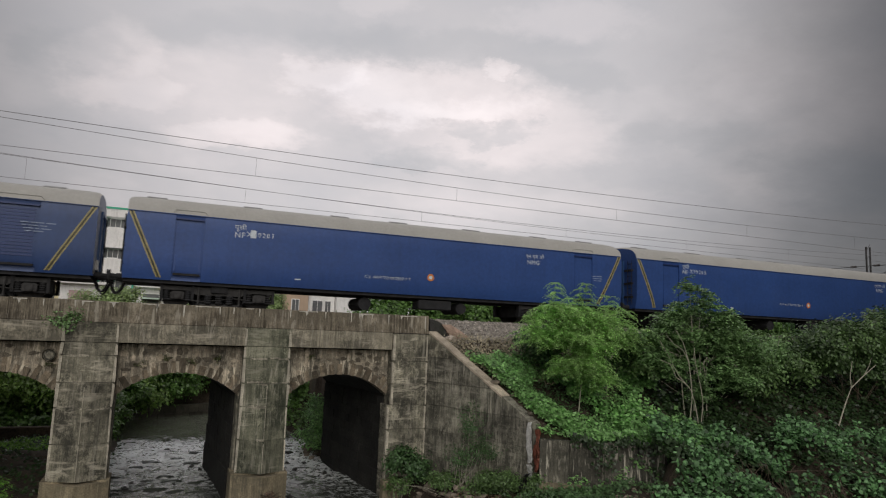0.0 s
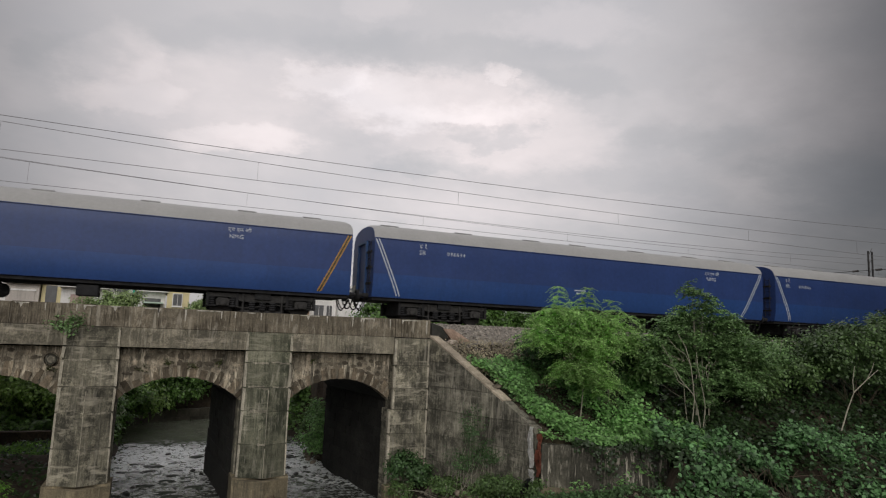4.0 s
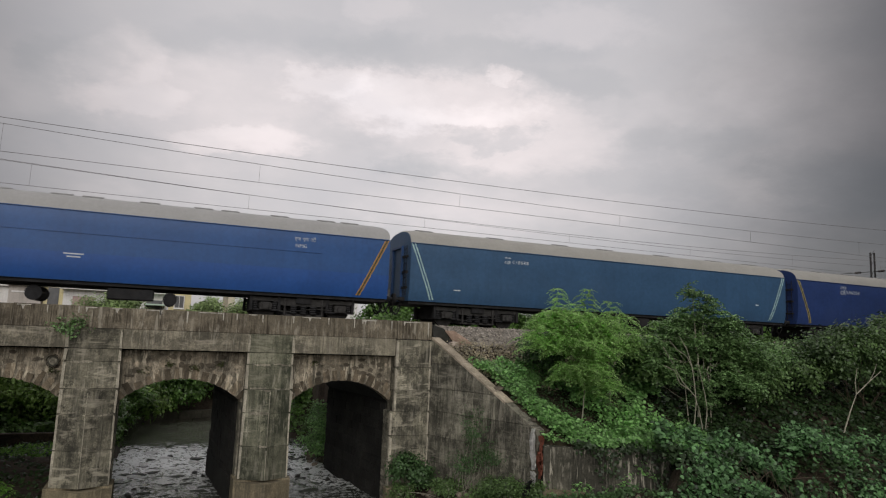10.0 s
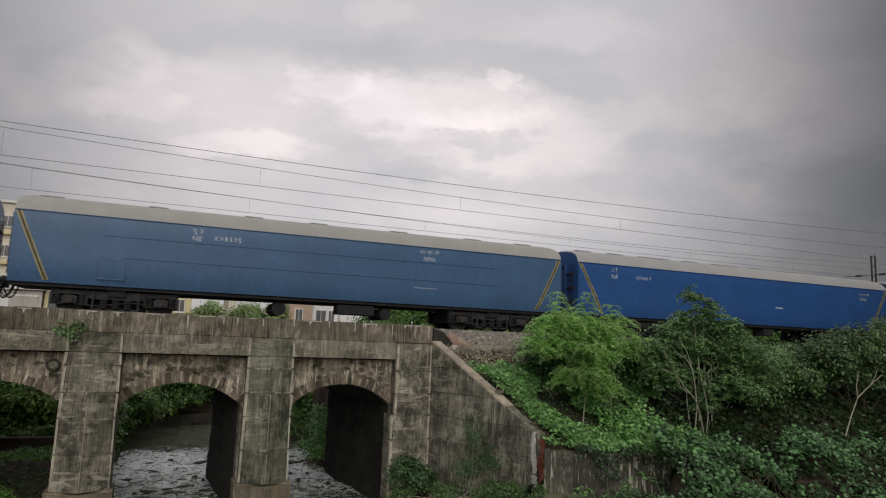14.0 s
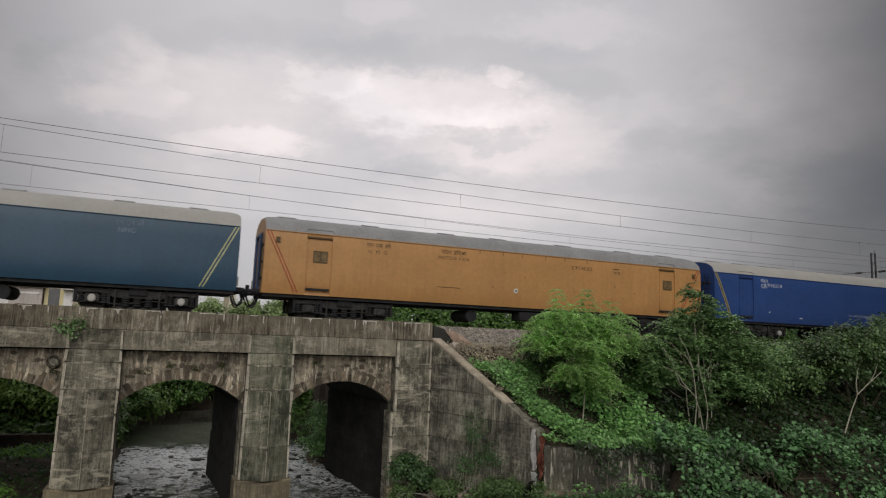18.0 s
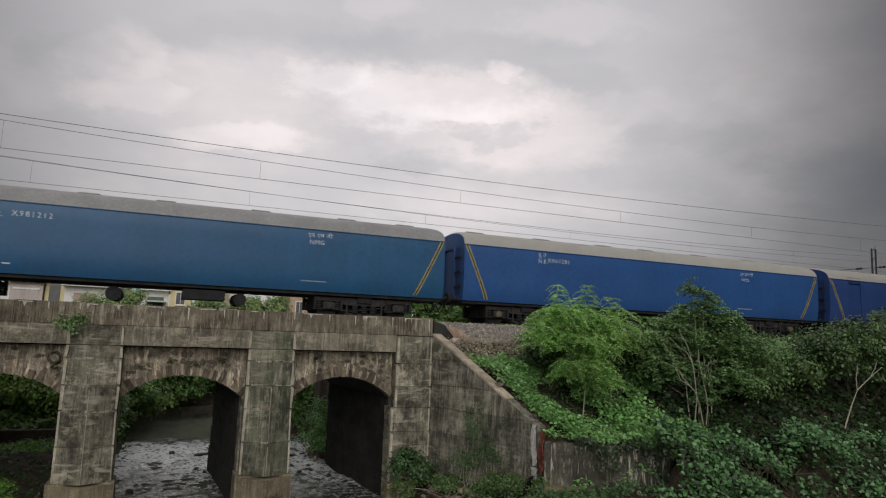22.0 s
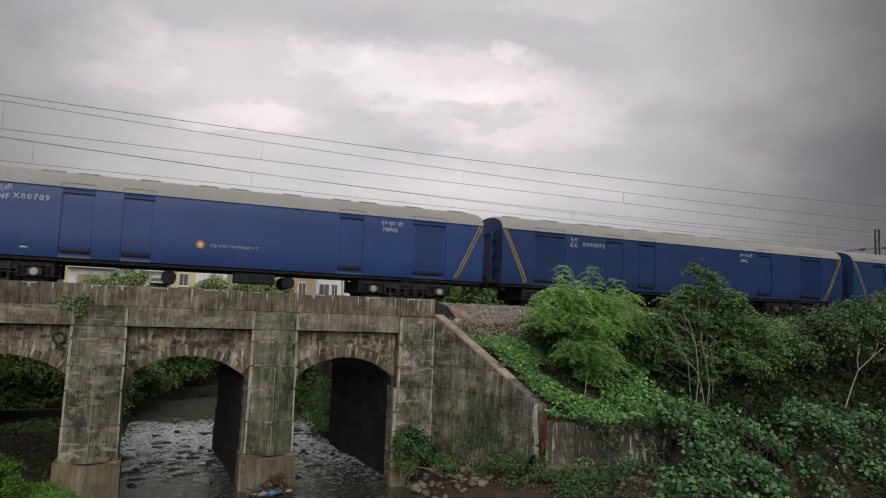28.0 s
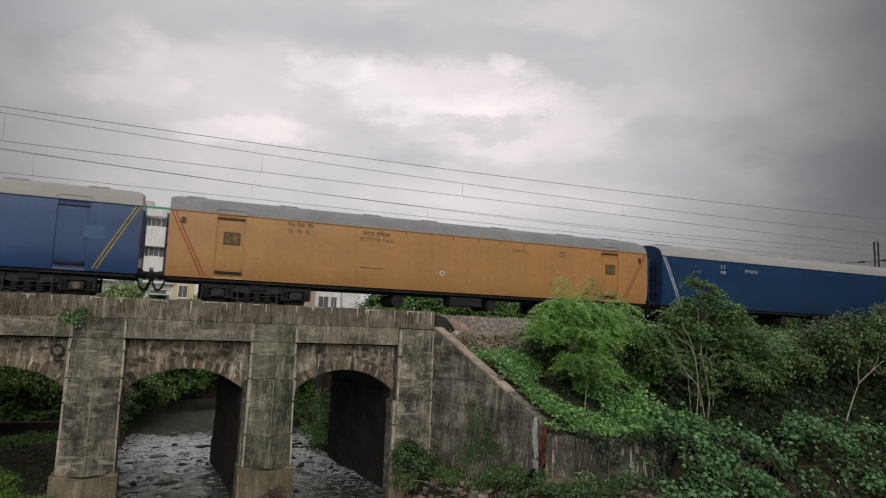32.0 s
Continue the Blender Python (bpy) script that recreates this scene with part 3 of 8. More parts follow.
def make_bridge():
    root = tagged(new("railway_arch_bridge"), "old stained concrete and stone railway arch bridge over a river", "bridge")
    # spandrel walls with the vault: one ring of columns over each opening, both faces and the soffit
    for (a, b), (da, db) in zip(ARCHES, DRIFT):
        def across(y):
            """The opening's sides at the depth y, and places between them."""
            p, q = a + da * (y - SPAN_Y), b + db * (y - SPAN_Y)
            return p, q, [p + (q - p) * i / n for i in range(n + 1)]

        bm = B()
        n = 26
        top = PAR_LOW - 0.055
        rows = []
        for y in (SPAN_Y, SPAN_Y + 0.5, REAR_Y - 0.5, REAR_Y):
            p, q, xs = across(y)
            rows.append([(bm.verts.new((x, y, arch_z(x, p, q))), bm.verts.new((x, y, top))) for x in xs])
        for i in range(n):
            for r in (0, -1):
                (p, q), (s, t) = rows[r][i], rows[r][i + 1]
                bm.faces.new((p, s, t, q) if r == 0 else (q, t, s, p))
            for r0, r1 in zip(rows, rows[1:]):
                bm.faces.new((r0[i][0], r1[i][0], r1[i + 1][0], r0[i + 1][0]))
        part("spandrel_wall", bm, M["mortar"], root, "crumbling mortared rubble spandrel with pale streaks")
        # shadow gap between the spandrel's top ledge and the overhanging fascia
        bm = B()
        box(bm, a - 0.02, b + 0.02, SPAN_Y + 0.004, SPAN_Y + 0.5, top - 0.05, top - 0.002)
        part("ledge", bm, M["mortar"], root)
        for x0, x1 in ((a - 0.2, a + 0.004), (b - 0.004, b + 0.2)):
            bm = B()
            box(bm, x0, x1, SPAN_Y + 0.045, SPAN_Y + 0.6, SPRING_Z - 0.05, top - 0.002)
            part("spandrel_return", bm, M["mortar"], root)
        # near-black core behind the gap paints in the shade under the fascia
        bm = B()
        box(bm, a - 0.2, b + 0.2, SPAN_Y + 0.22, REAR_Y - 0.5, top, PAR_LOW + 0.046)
        part("spandrel_core", bm, M["barrel"], root, "near-black core standing for the shade under the fascia")
        # dark sheet just under the soffit, painting in the vault's shade
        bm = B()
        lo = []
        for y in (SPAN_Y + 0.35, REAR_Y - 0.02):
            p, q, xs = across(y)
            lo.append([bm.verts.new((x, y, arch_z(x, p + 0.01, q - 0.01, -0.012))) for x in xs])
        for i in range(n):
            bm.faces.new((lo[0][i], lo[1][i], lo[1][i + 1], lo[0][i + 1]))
        part("vault_lining", bm, M["barrel"], root, "vault soffit sheet darkened in colour for the shade inside")
        # wedge stones of the arch ring
        random.seed(int(a * 10))
        cuts, x = [], 0.0
        while x < 1:
            cuts.append(x)
            x += random.uniform(0.05, 0.085)
        cuts = [c for c in cuts if c < 0.965] + [1.0]
        h, c, s = CROWN_Z - SPRING_Z, (a + b) / 2, (b - a) / 2
        r = (s * s + h * h) / (2 * h)
        cz, half = CROWN_Z - r, math.asin(s / r)
        for c0, c1 in zip(cuts, cuts[1:]):
            a0, a1 = -half + 2 * half * c0 + 0.014, -half + 2 * half * c1 - 0.014
            dep, out = random.uniform(0.22, 0.46), random.uniform(0.012, 0.06)
            poly = []
            for ang, rad in ((a0, r - 0.015), ((a0 + a1) / 2, r - 0.02), (a1, r - 0.015), (a1 - 0.008, r + dep * random.uniform(0.9, 1.05)), (a0 + 0.008, r + dep)):
                poly.append((c + rad * math.sin(ang), cz + rad * math.cos(ang)))
            bm = B()
            prism(bm, poly, SPAN_Y - out, SPAN_Y + 0.3)
            part("arch_stone", bm, M["stone"], root)
        # rubble stones bedded in the spandrel
        laid = []
        for k in range(260):
            x = random.uniform(a + 0.12, b - 0.12)
            z0 = arch_z(x, a, b) + 0.36
            if z0 > top - 0.12:
                continue
            z = random.uniform(z0, top - 0.1)
            w, hh = random.uniform(0.08, 0.2), random.uniform(0.06, 0.13)
            if any(abs(x - p) < (w + q) * 0.8 and abs(z - u) < (hh + v) * 0.8 for p, u, q, v in laid):
                continue
            laid.append((x, z, w, hh))
            bm = B()
            prism(bm, [(x + w * math.cos(t) * random.uniform(0.65, 1.2), z + hh * math.sin(t) * random.uniform(0.65, 1.2)) for t in np.linspace(random.uniform(0, 0.6), 5.4, 5)], SPAN_Y - random.uniform(0.006, 0.04), SPAN_Y + 0.1)
            part("rubble_stone", bm, M["rubble"], root)
    # piers: a core under the vaults, a cutwater front in courses, a pale footing
    courses = [-1.22, -1.62, -2.45, -3.22, -4.3, -5.38]
    for i, (a, b) in enumerate(PIERS):
        bm = B()
        ca, cb = ARCHES[i][1], ARCHES[i + 1][0]
        dl, dr_ = DRIFT[i][1], DRIFT[i + 1][0]
        ya, yb = SPAN_Y + 0.72, REAR_Y
        run = yb - SPAN_Y
        # core, side blocks and plinth are darkened in colour for the vault's shade
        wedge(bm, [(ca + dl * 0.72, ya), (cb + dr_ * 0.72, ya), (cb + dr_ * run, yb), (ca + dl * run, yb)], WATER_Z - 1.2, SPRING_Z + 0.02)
        core = part("pier_core", bm, M["barrel"], root, "masonry pier under the vaults, shade put into its dark colour")
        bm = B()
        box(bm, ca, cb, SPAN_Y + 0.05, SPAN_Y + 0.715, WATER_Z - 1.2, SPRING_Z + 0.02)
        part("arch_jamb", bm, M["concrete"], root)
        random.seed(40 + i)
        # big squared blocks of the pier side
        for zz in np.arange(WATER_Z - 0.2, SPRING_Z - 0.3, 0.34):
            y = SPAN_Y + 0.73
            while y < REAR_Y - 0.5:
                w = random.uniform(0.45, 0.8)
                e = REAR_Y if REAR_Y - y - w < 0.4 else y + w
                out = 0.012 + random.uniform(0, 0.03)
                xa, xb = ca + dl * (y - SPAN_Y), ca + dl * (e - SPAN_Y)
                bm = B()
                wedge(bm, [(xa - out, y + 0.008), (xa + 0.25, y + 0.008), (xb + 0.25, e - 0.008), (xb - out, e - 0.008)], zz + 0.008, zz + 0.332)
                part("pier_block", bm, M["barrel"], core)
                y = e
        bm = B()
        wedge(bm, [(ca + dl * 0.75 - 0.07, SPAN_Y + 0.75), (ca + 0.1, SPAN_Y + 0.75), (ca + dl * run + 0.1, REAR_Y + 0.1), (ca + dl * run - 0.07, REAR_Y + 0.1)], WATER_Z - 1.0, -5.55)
        part("pier_plinth", bm, M["barrel"], core, "stepped footing along the pier, coloured dark for shade")
        mid = (a + b) / 2
        for z1, z0 in zip(courses, courses[1:]):
            # widening slightly downwards, with a nose that grows below the second course
            def outline(z):
                g = 0.03 * (-z - 1.2) / 4.2
                nose = 0.42 if z < -2.455 else 0.02
                return [(a - g, SPAN_Y + 0.04), (a - g, FACE_Y - g), (mid, FACE_Y - g - nose), (b + g, FACE_Y - g), (b + g, SPAN_Y + 0.04)]
            bm = B()
            wedge(bm, outline(z0 + 0.005), z0 + 0.005, z1 - 0.006, outline(z1 - 0.008 if z1 != -2.45 else -2.462))
            part("pier_course", bm, M["concrete"] if i == 0 else M["mossy"], root)
        for zj in (-1.62, -2.45, -3.22, -4.3):
            for _ in range(4):
                w, xs0 = random.uniform(0.25, 0.7), random.uniform(a + 0.05, b - 0.35)
                w = min(w, b - 0.05 - xs0)
                if xs0 < mid < xs0 + w:
                    w = mid - xs0
                if w < 0.12:
                    continue
                zc = zj + random.uniform(-0.03, 0.03)
                xs = [xs0 + w * k / 5 for k in range(6)]
                rim = [(x, zc - random.uniform(0.004, 0.045)) for x in xs] + [(x, zc + random.uniform(0.004, 0.035)) for x in xs[::-1]]

                def face_y(x, z):
                    g = 0.03 * (-z - 1.2) / 4.2
                    nose = 0.42 if zc < -2.455 else 0.02
                    return FACE_Y - g - nose * (1 - abs(x - mid) / (b - mid + g)) - 0.009
                bm = B()
                fa = [bm.verts.new((x, face_y(x, zc), z)) for x, z in rim]
                fb = [bm.verts.new((x, face_y(x, zc) + 0.06, z)) for x, z in rim]
                bm.faces.new(fa)
                for k in range(len(rim)):
                    j = (k + 1) % len(rim)
                    bm.faces.new((fa[j], fa[k], fb[k], fb[j]))
                part("mortar_smear", bm, M["smear"], root)
        for x0, x1 in ((a - 0.014, a + 0.07), (b - 0.065, b + 0.014)):
            zs = [-0.62, *courses]
            for z1, z0 in zip(zs, zs[1:]):
                g = 0.03 * (-(z0 + z1) / 2 - 1.2) / 4.2
                k = -1 if x0 < mid else 1
                lift = random.uniform(0.10, 0.2) * (k > 0) + random.uniform(0.0, 0.05)
                bm = B()
                prism(bm, [(x0 + k * g - random.uniform(0, 0.02), z0 + 0.02), (x1 + k * g + random.uniform(-0.03, 0.02), z0 + 0.02), (x1 + k * g + random.uniform(-0.03, 0.02), z1 - 0.03 - lift * 0.3), (x0 + k * g, z1 - 0.02)], FACE_Y - 0.055 if z0 > -1.7 else FACE_Y - 0.05, FACE_Y + 0.12)
                part("worn_arris", bm, M["arris"], root)
        for z1, z0 in zip(courses[2:], courses[3:]):
            g = 0.03 * (-(z0 + z1) / 2 - 1.2) / 4.2
            yn = FACE_Y - g - 0.42
            bm = B()
            wedge(bm, [(mid - 0.035, yn + 0.035), (mid, yn - 0.008), (mid + 0.03, yn + 0.03)], z0 + 0.02, z1 - random.uniform(0.02, 0.12))
            part("worn_arris", bm, M["arris"], root)
        bm = B()
        wedge(bm, [(a, SPAN_Y + 0.34), (a, FACE_Y - 0.035), (b, FACE_Y - 0.035), (b, SPAN_Y + 0.34)], -1.213, PAR_JOINT - 0.008)
        part("pier_cap", bm, M["concrete"] if i == 0 else M["mossy"], root)
        bm = B()
        box(bm, a - 0.17, b + 0.13, FACE_Y - 0.12, SPAN_Y + 0.4, WATER_Z - 0.9, -5.385, 0)
        wedge(bm, [(a - 0.17, FACE_Y - 0.11), (mid, FACE_Y - 0.75), (b + 0.13, FACE_Y - 0.11)], WATER_Z - 0.9, -5.44)
        part("pier_footing", bm, M["base_concrete"], root, "pale worn concrete footing at the waterline")
    # right and left abutments
    for a, b in ((7.94, 9.36), (-9.5, -6.51)):
        random.seed(int(a))
        bm = B()
        slant = DRIFT[2][1] if a > 0 else 0.0
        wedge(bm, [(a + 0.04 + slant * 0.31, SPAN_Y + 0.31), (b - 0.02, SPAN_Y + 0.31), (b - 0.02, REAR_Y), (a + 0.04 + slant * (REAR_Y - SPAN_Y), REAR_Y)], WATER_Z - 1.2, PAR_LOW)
        # the wall inside the opening gets the same shade-dark colour
        core = part("abutment_core", bm, M["barrel"], root, "abutment wall inside the arch, coloured dark for its shade")
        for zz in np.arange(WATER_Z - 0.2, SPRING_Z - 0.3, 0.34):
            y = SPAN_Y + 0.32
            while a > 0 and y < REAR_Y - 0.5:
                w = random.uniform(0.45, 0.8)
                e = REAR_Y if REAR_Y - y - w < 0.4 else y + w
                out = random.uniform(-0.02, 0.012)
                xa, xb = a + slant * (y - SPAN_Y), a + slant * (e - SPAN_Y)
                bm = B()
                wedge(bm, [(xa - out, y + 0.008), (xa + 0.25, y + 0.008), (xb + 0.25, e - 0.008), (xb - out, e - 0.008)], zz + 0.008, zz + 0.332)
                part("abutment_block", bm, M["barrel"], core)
                y = e
        for z1, z0 in zip([PAR_JOINT - 0.02, -1.62, -2.45, -3.22, -4.08, -5.0], [-1.62, -2.45, -3.22, -4.08, -5.0, -6.9]):
            bm = B()
            g = 0.10 if z1 < -3 and a > 0 else -0.03
            box(bm, a - g, b - 0.007, FACE_Y + random.uniform(-0.02, 0.0), SPAN_Y + 0.3, z0 + 0.005, z1 - 0.006)
            part("abutment_course", bm, M["concrete"], root)
            # worn pale edges at the opening and at the corner with the wing wall
            for x0, x1 in ((a - g - 0.012, a - g + random.uniform(0.05, 0.1)), (b - random.uniform(0.05, 0.08), b - 0.004)) if a > 0 else ():
                bm = B()
                prism(bm, [(x0, z0 + 0.02), (x1 + random.uniform(-0.02, 0.02), z0 + 0.03), (x1 + random.uniform(-0.02, 0.02), z1 - random.uniform(0.04, 0.14)), (x0 + 0.004, z1 - 0.03)], FACE_Y - 0.034, FACE_Y + 0.12)
                part("worn_arris", bm, M["arris"], root)
    # parapet: lower fascia slab and upper wall panels
    random.seed(7)
    edges = [(BRIDGE_L, -5.1), (-5.1, PIERS[0][0]), (PIERS[0][1], 0.75), (0.75, PIERS[1][0]), (PIERS[1][1], 6.1), (6.1, 7.93)]
    for a, b in edges:
        bm = B()
        box(bm, a + 0.004, b - 0.004, FACE_Y - 0.012, SPAN_Y + 0.35, PAR_LOW, PAR_JOINT - 0.005)
        part("fascia_slab", bm, M["fascia"], root)
    x = BRIDGE_L
    while x < BRIDGE_R - 0.3:
        w = min(random.uniform(0.95, 1.3), BRIDGE_R - x)
        w = BRIDGE_R - x if BRIDGE_R - x - w < 0.4 else w
        bm = B()
        box(bm, x + 0.003, x + w - 0.003, FACE_Y + random.uniform(-0.005, 0.005), FACE_Y + 0.45, PAR_JOINT, PAR_TOP + random.uniform(-0.012, 0.008), 0.012)
        part("parapet_panel", bm, M["parapet"], root)
        x += w
    # lime washed out of the joints
    for x, w, ln in ((-2.55, 0.05, 0.34), (-2.35, 0.35, 0.05), (-1.6, 0.3, 0.04), (0.62, 0.06, 0.42), (1.5, 0.25, 0.04), (2.2, 0.05, 0.3), (3.05, 0.05, 0.26), (5.35, 0.045, 0.3), (7.72, 0.045, 0.5), (9.18, 0.05, 0.55), (8.2, 0.7, 0.03), (-4.2, 0.4, 0.05), (-3.4, 0.04, 0.25), (-0.6, 0.5, 0.03), (-0.2, 0.04, 0.3), (1.0, 0.6, 0.035), (1.75, 0.05, 0.4), (2.6, 0.3, 0.03), (4.1, 0.05, 0.38), (4.4, 0.7, 0.03), (6.3, 0.04, 0.34), (6.6, 0.5, 0.03), (7.1, 0.04, 0.2), (-5.2, 0.05, 0.4)):
        bm = B()
        n = max(2, int(w / 0.05))
        foot = [ln * random.uniform(0.35, 1.0) if w < 0.1 else random.choice((0.012, 0.016, 0.02, 0.03, 0.014, 0.018, 0.16)) for _ in range(n)]
        low = [(x + w * (k + 0.5) / n, PAR_TOP - 0.03 - f) for k, f in enumerate(foot)]
        prism(bm, [(x, PAR_TOP - 0.022), *low, (x + w, PAR_TOP - 0.022)], FACE_Y - 0.010, FACE_Y + 0.1)
        part("lime_streak", bm, M["lime"], root)
    # rear parapet and the deck
    bm = B()
    box(bm, BRIDGE_L, BRIDGE_R, REAR_Y - 0.4, REAR_Y + 0.02, PAR_LOW, PAR_TOP - 0.1)
    part("rear_parapet", bm, M["concrete_dark"], root)
    bm = B()
    box(bm, BRIDGE_L, BRIDGE_R, SPAN_Y + 0.36, REAR_Y - 0.41, PAR_LOW + 0.05, -0.62)
    part("deck", bm, M["concrete_dark"], root)
    # drain pipe stub in the first spandrel
    bm = B()
    tube(bm, [(-3.12 + 0.0, SPAN_Y - 0.12, -1.66), (-3.12, SPAN_Y + 0.2, -1.66)], 0.2, 16, caps=False)
    tube(bm, [(-3.12, SPAN_Y + 0.2, -1.66), (-3.12, SPAN_Y - 0.125, -1.66)], 0.16, 16, caps=True)
    part("drain_pipe", bm, M["toe"], root, "round dark drain outlet")
    bm = B()
    tube(bm, [(-3.12, SPAN_Y - 0.131, -1.66), (-3.12, SPAN_Y - 0.127, -1.66)], 0.11, 14)
    part("drain_plug", bm, M["smear"], root, "pale silted drain mouth")
    return root


def make_girder_span():
    """The second track crosses the river behind on two open girders."""
    root = tagged(new("girder_span"), "dark steel girder span carrying the second track", "bridge")
    for s in (-1, 1):
        y = FAR_Y + s * 0.9
        bm = B()
        prism(bm, [(-9.3, -1.75), (9.6, -1.75), (9.6, -0.37), (-9.3, -0.37)], y - 0.02, y + 0.02)
        for z0, z1 in ((-1.79, -1.752), (-0.40, -0.362)):
            box(bm, -9.3, 9.6, y - 0.2, y + 0.2, z0, z1)
        for x in np.arange(-9, 9.5, 1.5):
            box(bm, x - 0.02, x + 0.02, y - 0.15, y + 0.15, -1.75, -0.41)
        part("girder", bm, M["mast"], root)
    for x in np.arange(-8.25, 9.4, 3.0):
        bm = B()
        tube(bm, [(x, FAR_Y - 0.88, -1.6), (x + 1.4, FAR_Y + 0.88, -1.6)], 0.05, 5)
        part("cross_brace", bm, M["mast"], root)
    for x0, x1 in ((-10.2, -8.4), (8.9, 10.4)):
        bm = B()
        box(bm, x0, x1, FAR_Y - 1.7, FAR_Y + 1.7, -6.4, -1.795)
        part("bearing_block", bm, M["concrete_dark"], root)
    return root


def make_wing_wall():
    root = tagged(new("wing_wall"), "weathered concrete block wing wall sloping down the embankment", "wall")
    random.seed(11)
    y0, y1 = FACE_Y - 0.01, 18.75
    d = Vector((0.40, -1.0)).normalized()
    nrm = Vector((-d.y, d.x))     # towards the embankment
    start = Vector((9.36, FACE_Y))
    length = (y0 - y1) / -d.y

    def top(s):
        return -0.50 - 2.80 * (s / length) ** 1.02

    cz = [-0.45, -1.45, -2.35, -3.18, -4.08, -5.0, -6.6]
    for k, (z1, z0) in enumerate(zip(cz, cz[1:])):
        s = 0.0
        while s < length - 0.05:
            w = random.uniform(1.5, 2.0) if s > 0 else random.uniform(0.7, 1.6)
            e = min(s + w, length)
            e = length if length - e < 0.5 else e
            pr = random.uniform(-0.012, 0.012)
            sa, sb = s + 0.007, e - 0.007
            # the block is cut by the sloping top
            ta, tb = min(z1 - 0.005, top(sa)), min(z1 - 0.005, top(sb))
            zb = z0 + 0.008
            if ta > zb + 0.03:
                poly = [(sa, zb), (sb, zb)]
                if tb > zb:
                    poly += [(sb, tb)]
                else:
                    se = sa + (sb - sa) * (ta - zb) / max(ta - tb, 1e-6)
                    poly = [(sa, zb), (se, zb)]
                if tb < z1 - 0.02 < ta + 0.02 and top(sa) > z1:
                    sc = sa + (sb - sa) * (top(sa) - z1) / max(top(sa) - top(sb), 1e-6)
                    poly.append((min(sc, sb), z1 - 0.005))
                poly.append((sa, ta))
                bm = B()
                fa, fb = [], []
                for u, z in poly:
                    p = start + d * u - nrm * pr
                    q = start + d * u + nrm * 0.42
                    fa.append(bm.verts.new((p.x, p.y, z))), fb.append(bm.verts.new((q.x, q.y, z)))
                bm.faces.new(fa), bm.faces.new(fb[::-1])
                for i in range(len(poly)):
                    j = (i + 1) % len(poly)
                    bm.faces.new((fa[j], fa[i], fb[i], fb[j]))
                bmesh.ops.recalc_face_normals(bm, faces=bm.faces)
                part("wall_block", bm, M["concrete_dark"] if k > 0 else M["concrete"], root)
            s = e
    # pale worn coping along the slope
    n = 7
    for i in range(n):
        sa, sb = length * 0.74 * i / n + 0.01, length * 0.74 * (i + 1) / n - 0.01
        bm = B()
        vs = []
        for u in (sa, sb):
            for off, dz in ((-0.02, -0.05), (-0.02, 0.025), (0.42, 0.025), (0.42, -0.05)):
                p = start + d * u + nrm * off
                vs.append(bm.verts.new((p.x, p.y, top(u) + dz)))
        for q in ((0, 1, 2, 3), (7, 6, 5, 4), (0, 4, 5, 1), (1, 5, 6, 2), (2, 6, 7, 3), (3, 7, 4, 0)):
            bm.faces.new([vs[k] for k in q])
        bmesh.ops.recalc_face_normals(bm, faces=bm.faces)
        part("coping_stone", bm, M["coping"], root, "pale chipped coping")
    return root


def make_toe_wall():
    root = tagged(new("retaining_wall"), "low mossy concrete retaining wall at the embankment foot", "wall")
    a, b = Vector((11.25, 18.35)), Vector((14.6, 16.4))
    d = (b - a).normalized()
    nrm = Vector((-d.y, d.x))
    s, length = 0.0, (b - a).length
    random.seed(3)
    while s < length - 0.05:
        e = min(s + random.uniform(0.8, 1.3), length)
        bm = B()
        t = -3.72 - 0.03 * random.random()
        pts = [a + d * (s + 0.006), a + d * (e - 0.006), a + d * (e - 0.006) + nrm * 0.45, a + d * (s + 0.006) + nrm * 0.45]
        wedge(bm, [tuple(p) for p in pts], -5.9, t)
        bmesh.ops.recalc_face_normals(bm, faces=bm.faces)
        part("wall_block", bm, M["toe"], root)
        s = e
    # footing step in front
    bm = B()
    pts = [a + d * 0.0 - nrm * 0.35, a + d * 1.3 - nrm * 0.35, a + d * 1.3, a]
    wedge(bm, [tuple(p) for p in pts], -6.0, -5.0)
    bmesh.ops.recalc_face_normals(bm, faces=bm.faces)
    part("footing", bm, M["base_concrete"], root)
    return root


def make_far_wall():
    """Low wall of rough blocks where the river bends beyond the bridge."""
    root = tagged(new("river_wall"), "dark mossy stone river wall beyond the bridge", "wall")
    random.seed(17)
    a, d = Vector((-4.0, 44.1)), Vector((2.9, 1.3)).normalized()
    for k in range(2):
        s = 0.0
        while s < 15.0:
            w = random.uniform(0.5, 1.0)
            p, e = a + d * (s + 0.012), a + d * (s + w - 0.012)
            n = Vector((-d.y, d.x)) * 0.5
            f = Vector((d.y, -d.x)) * random.uniform(0, 0.04)
            bm = B()
            wedge(bm, [tuple(p + f), tuple(e + f), tuple(e + n), tuple(p + n)], -6.85 + 0.5 * k, -6.365 + 0.5 * k + random.uniform(-0.01, 0.005))
            bmesh.ops.recalc_face_normals(bm, faces=bm.faces)
            part("wall_block", bm, M["river_wall"], root)
            s += w


make_bridge()
make_girder_span()
make_far_wall()
make_wing_wall()
make_toe_wall()


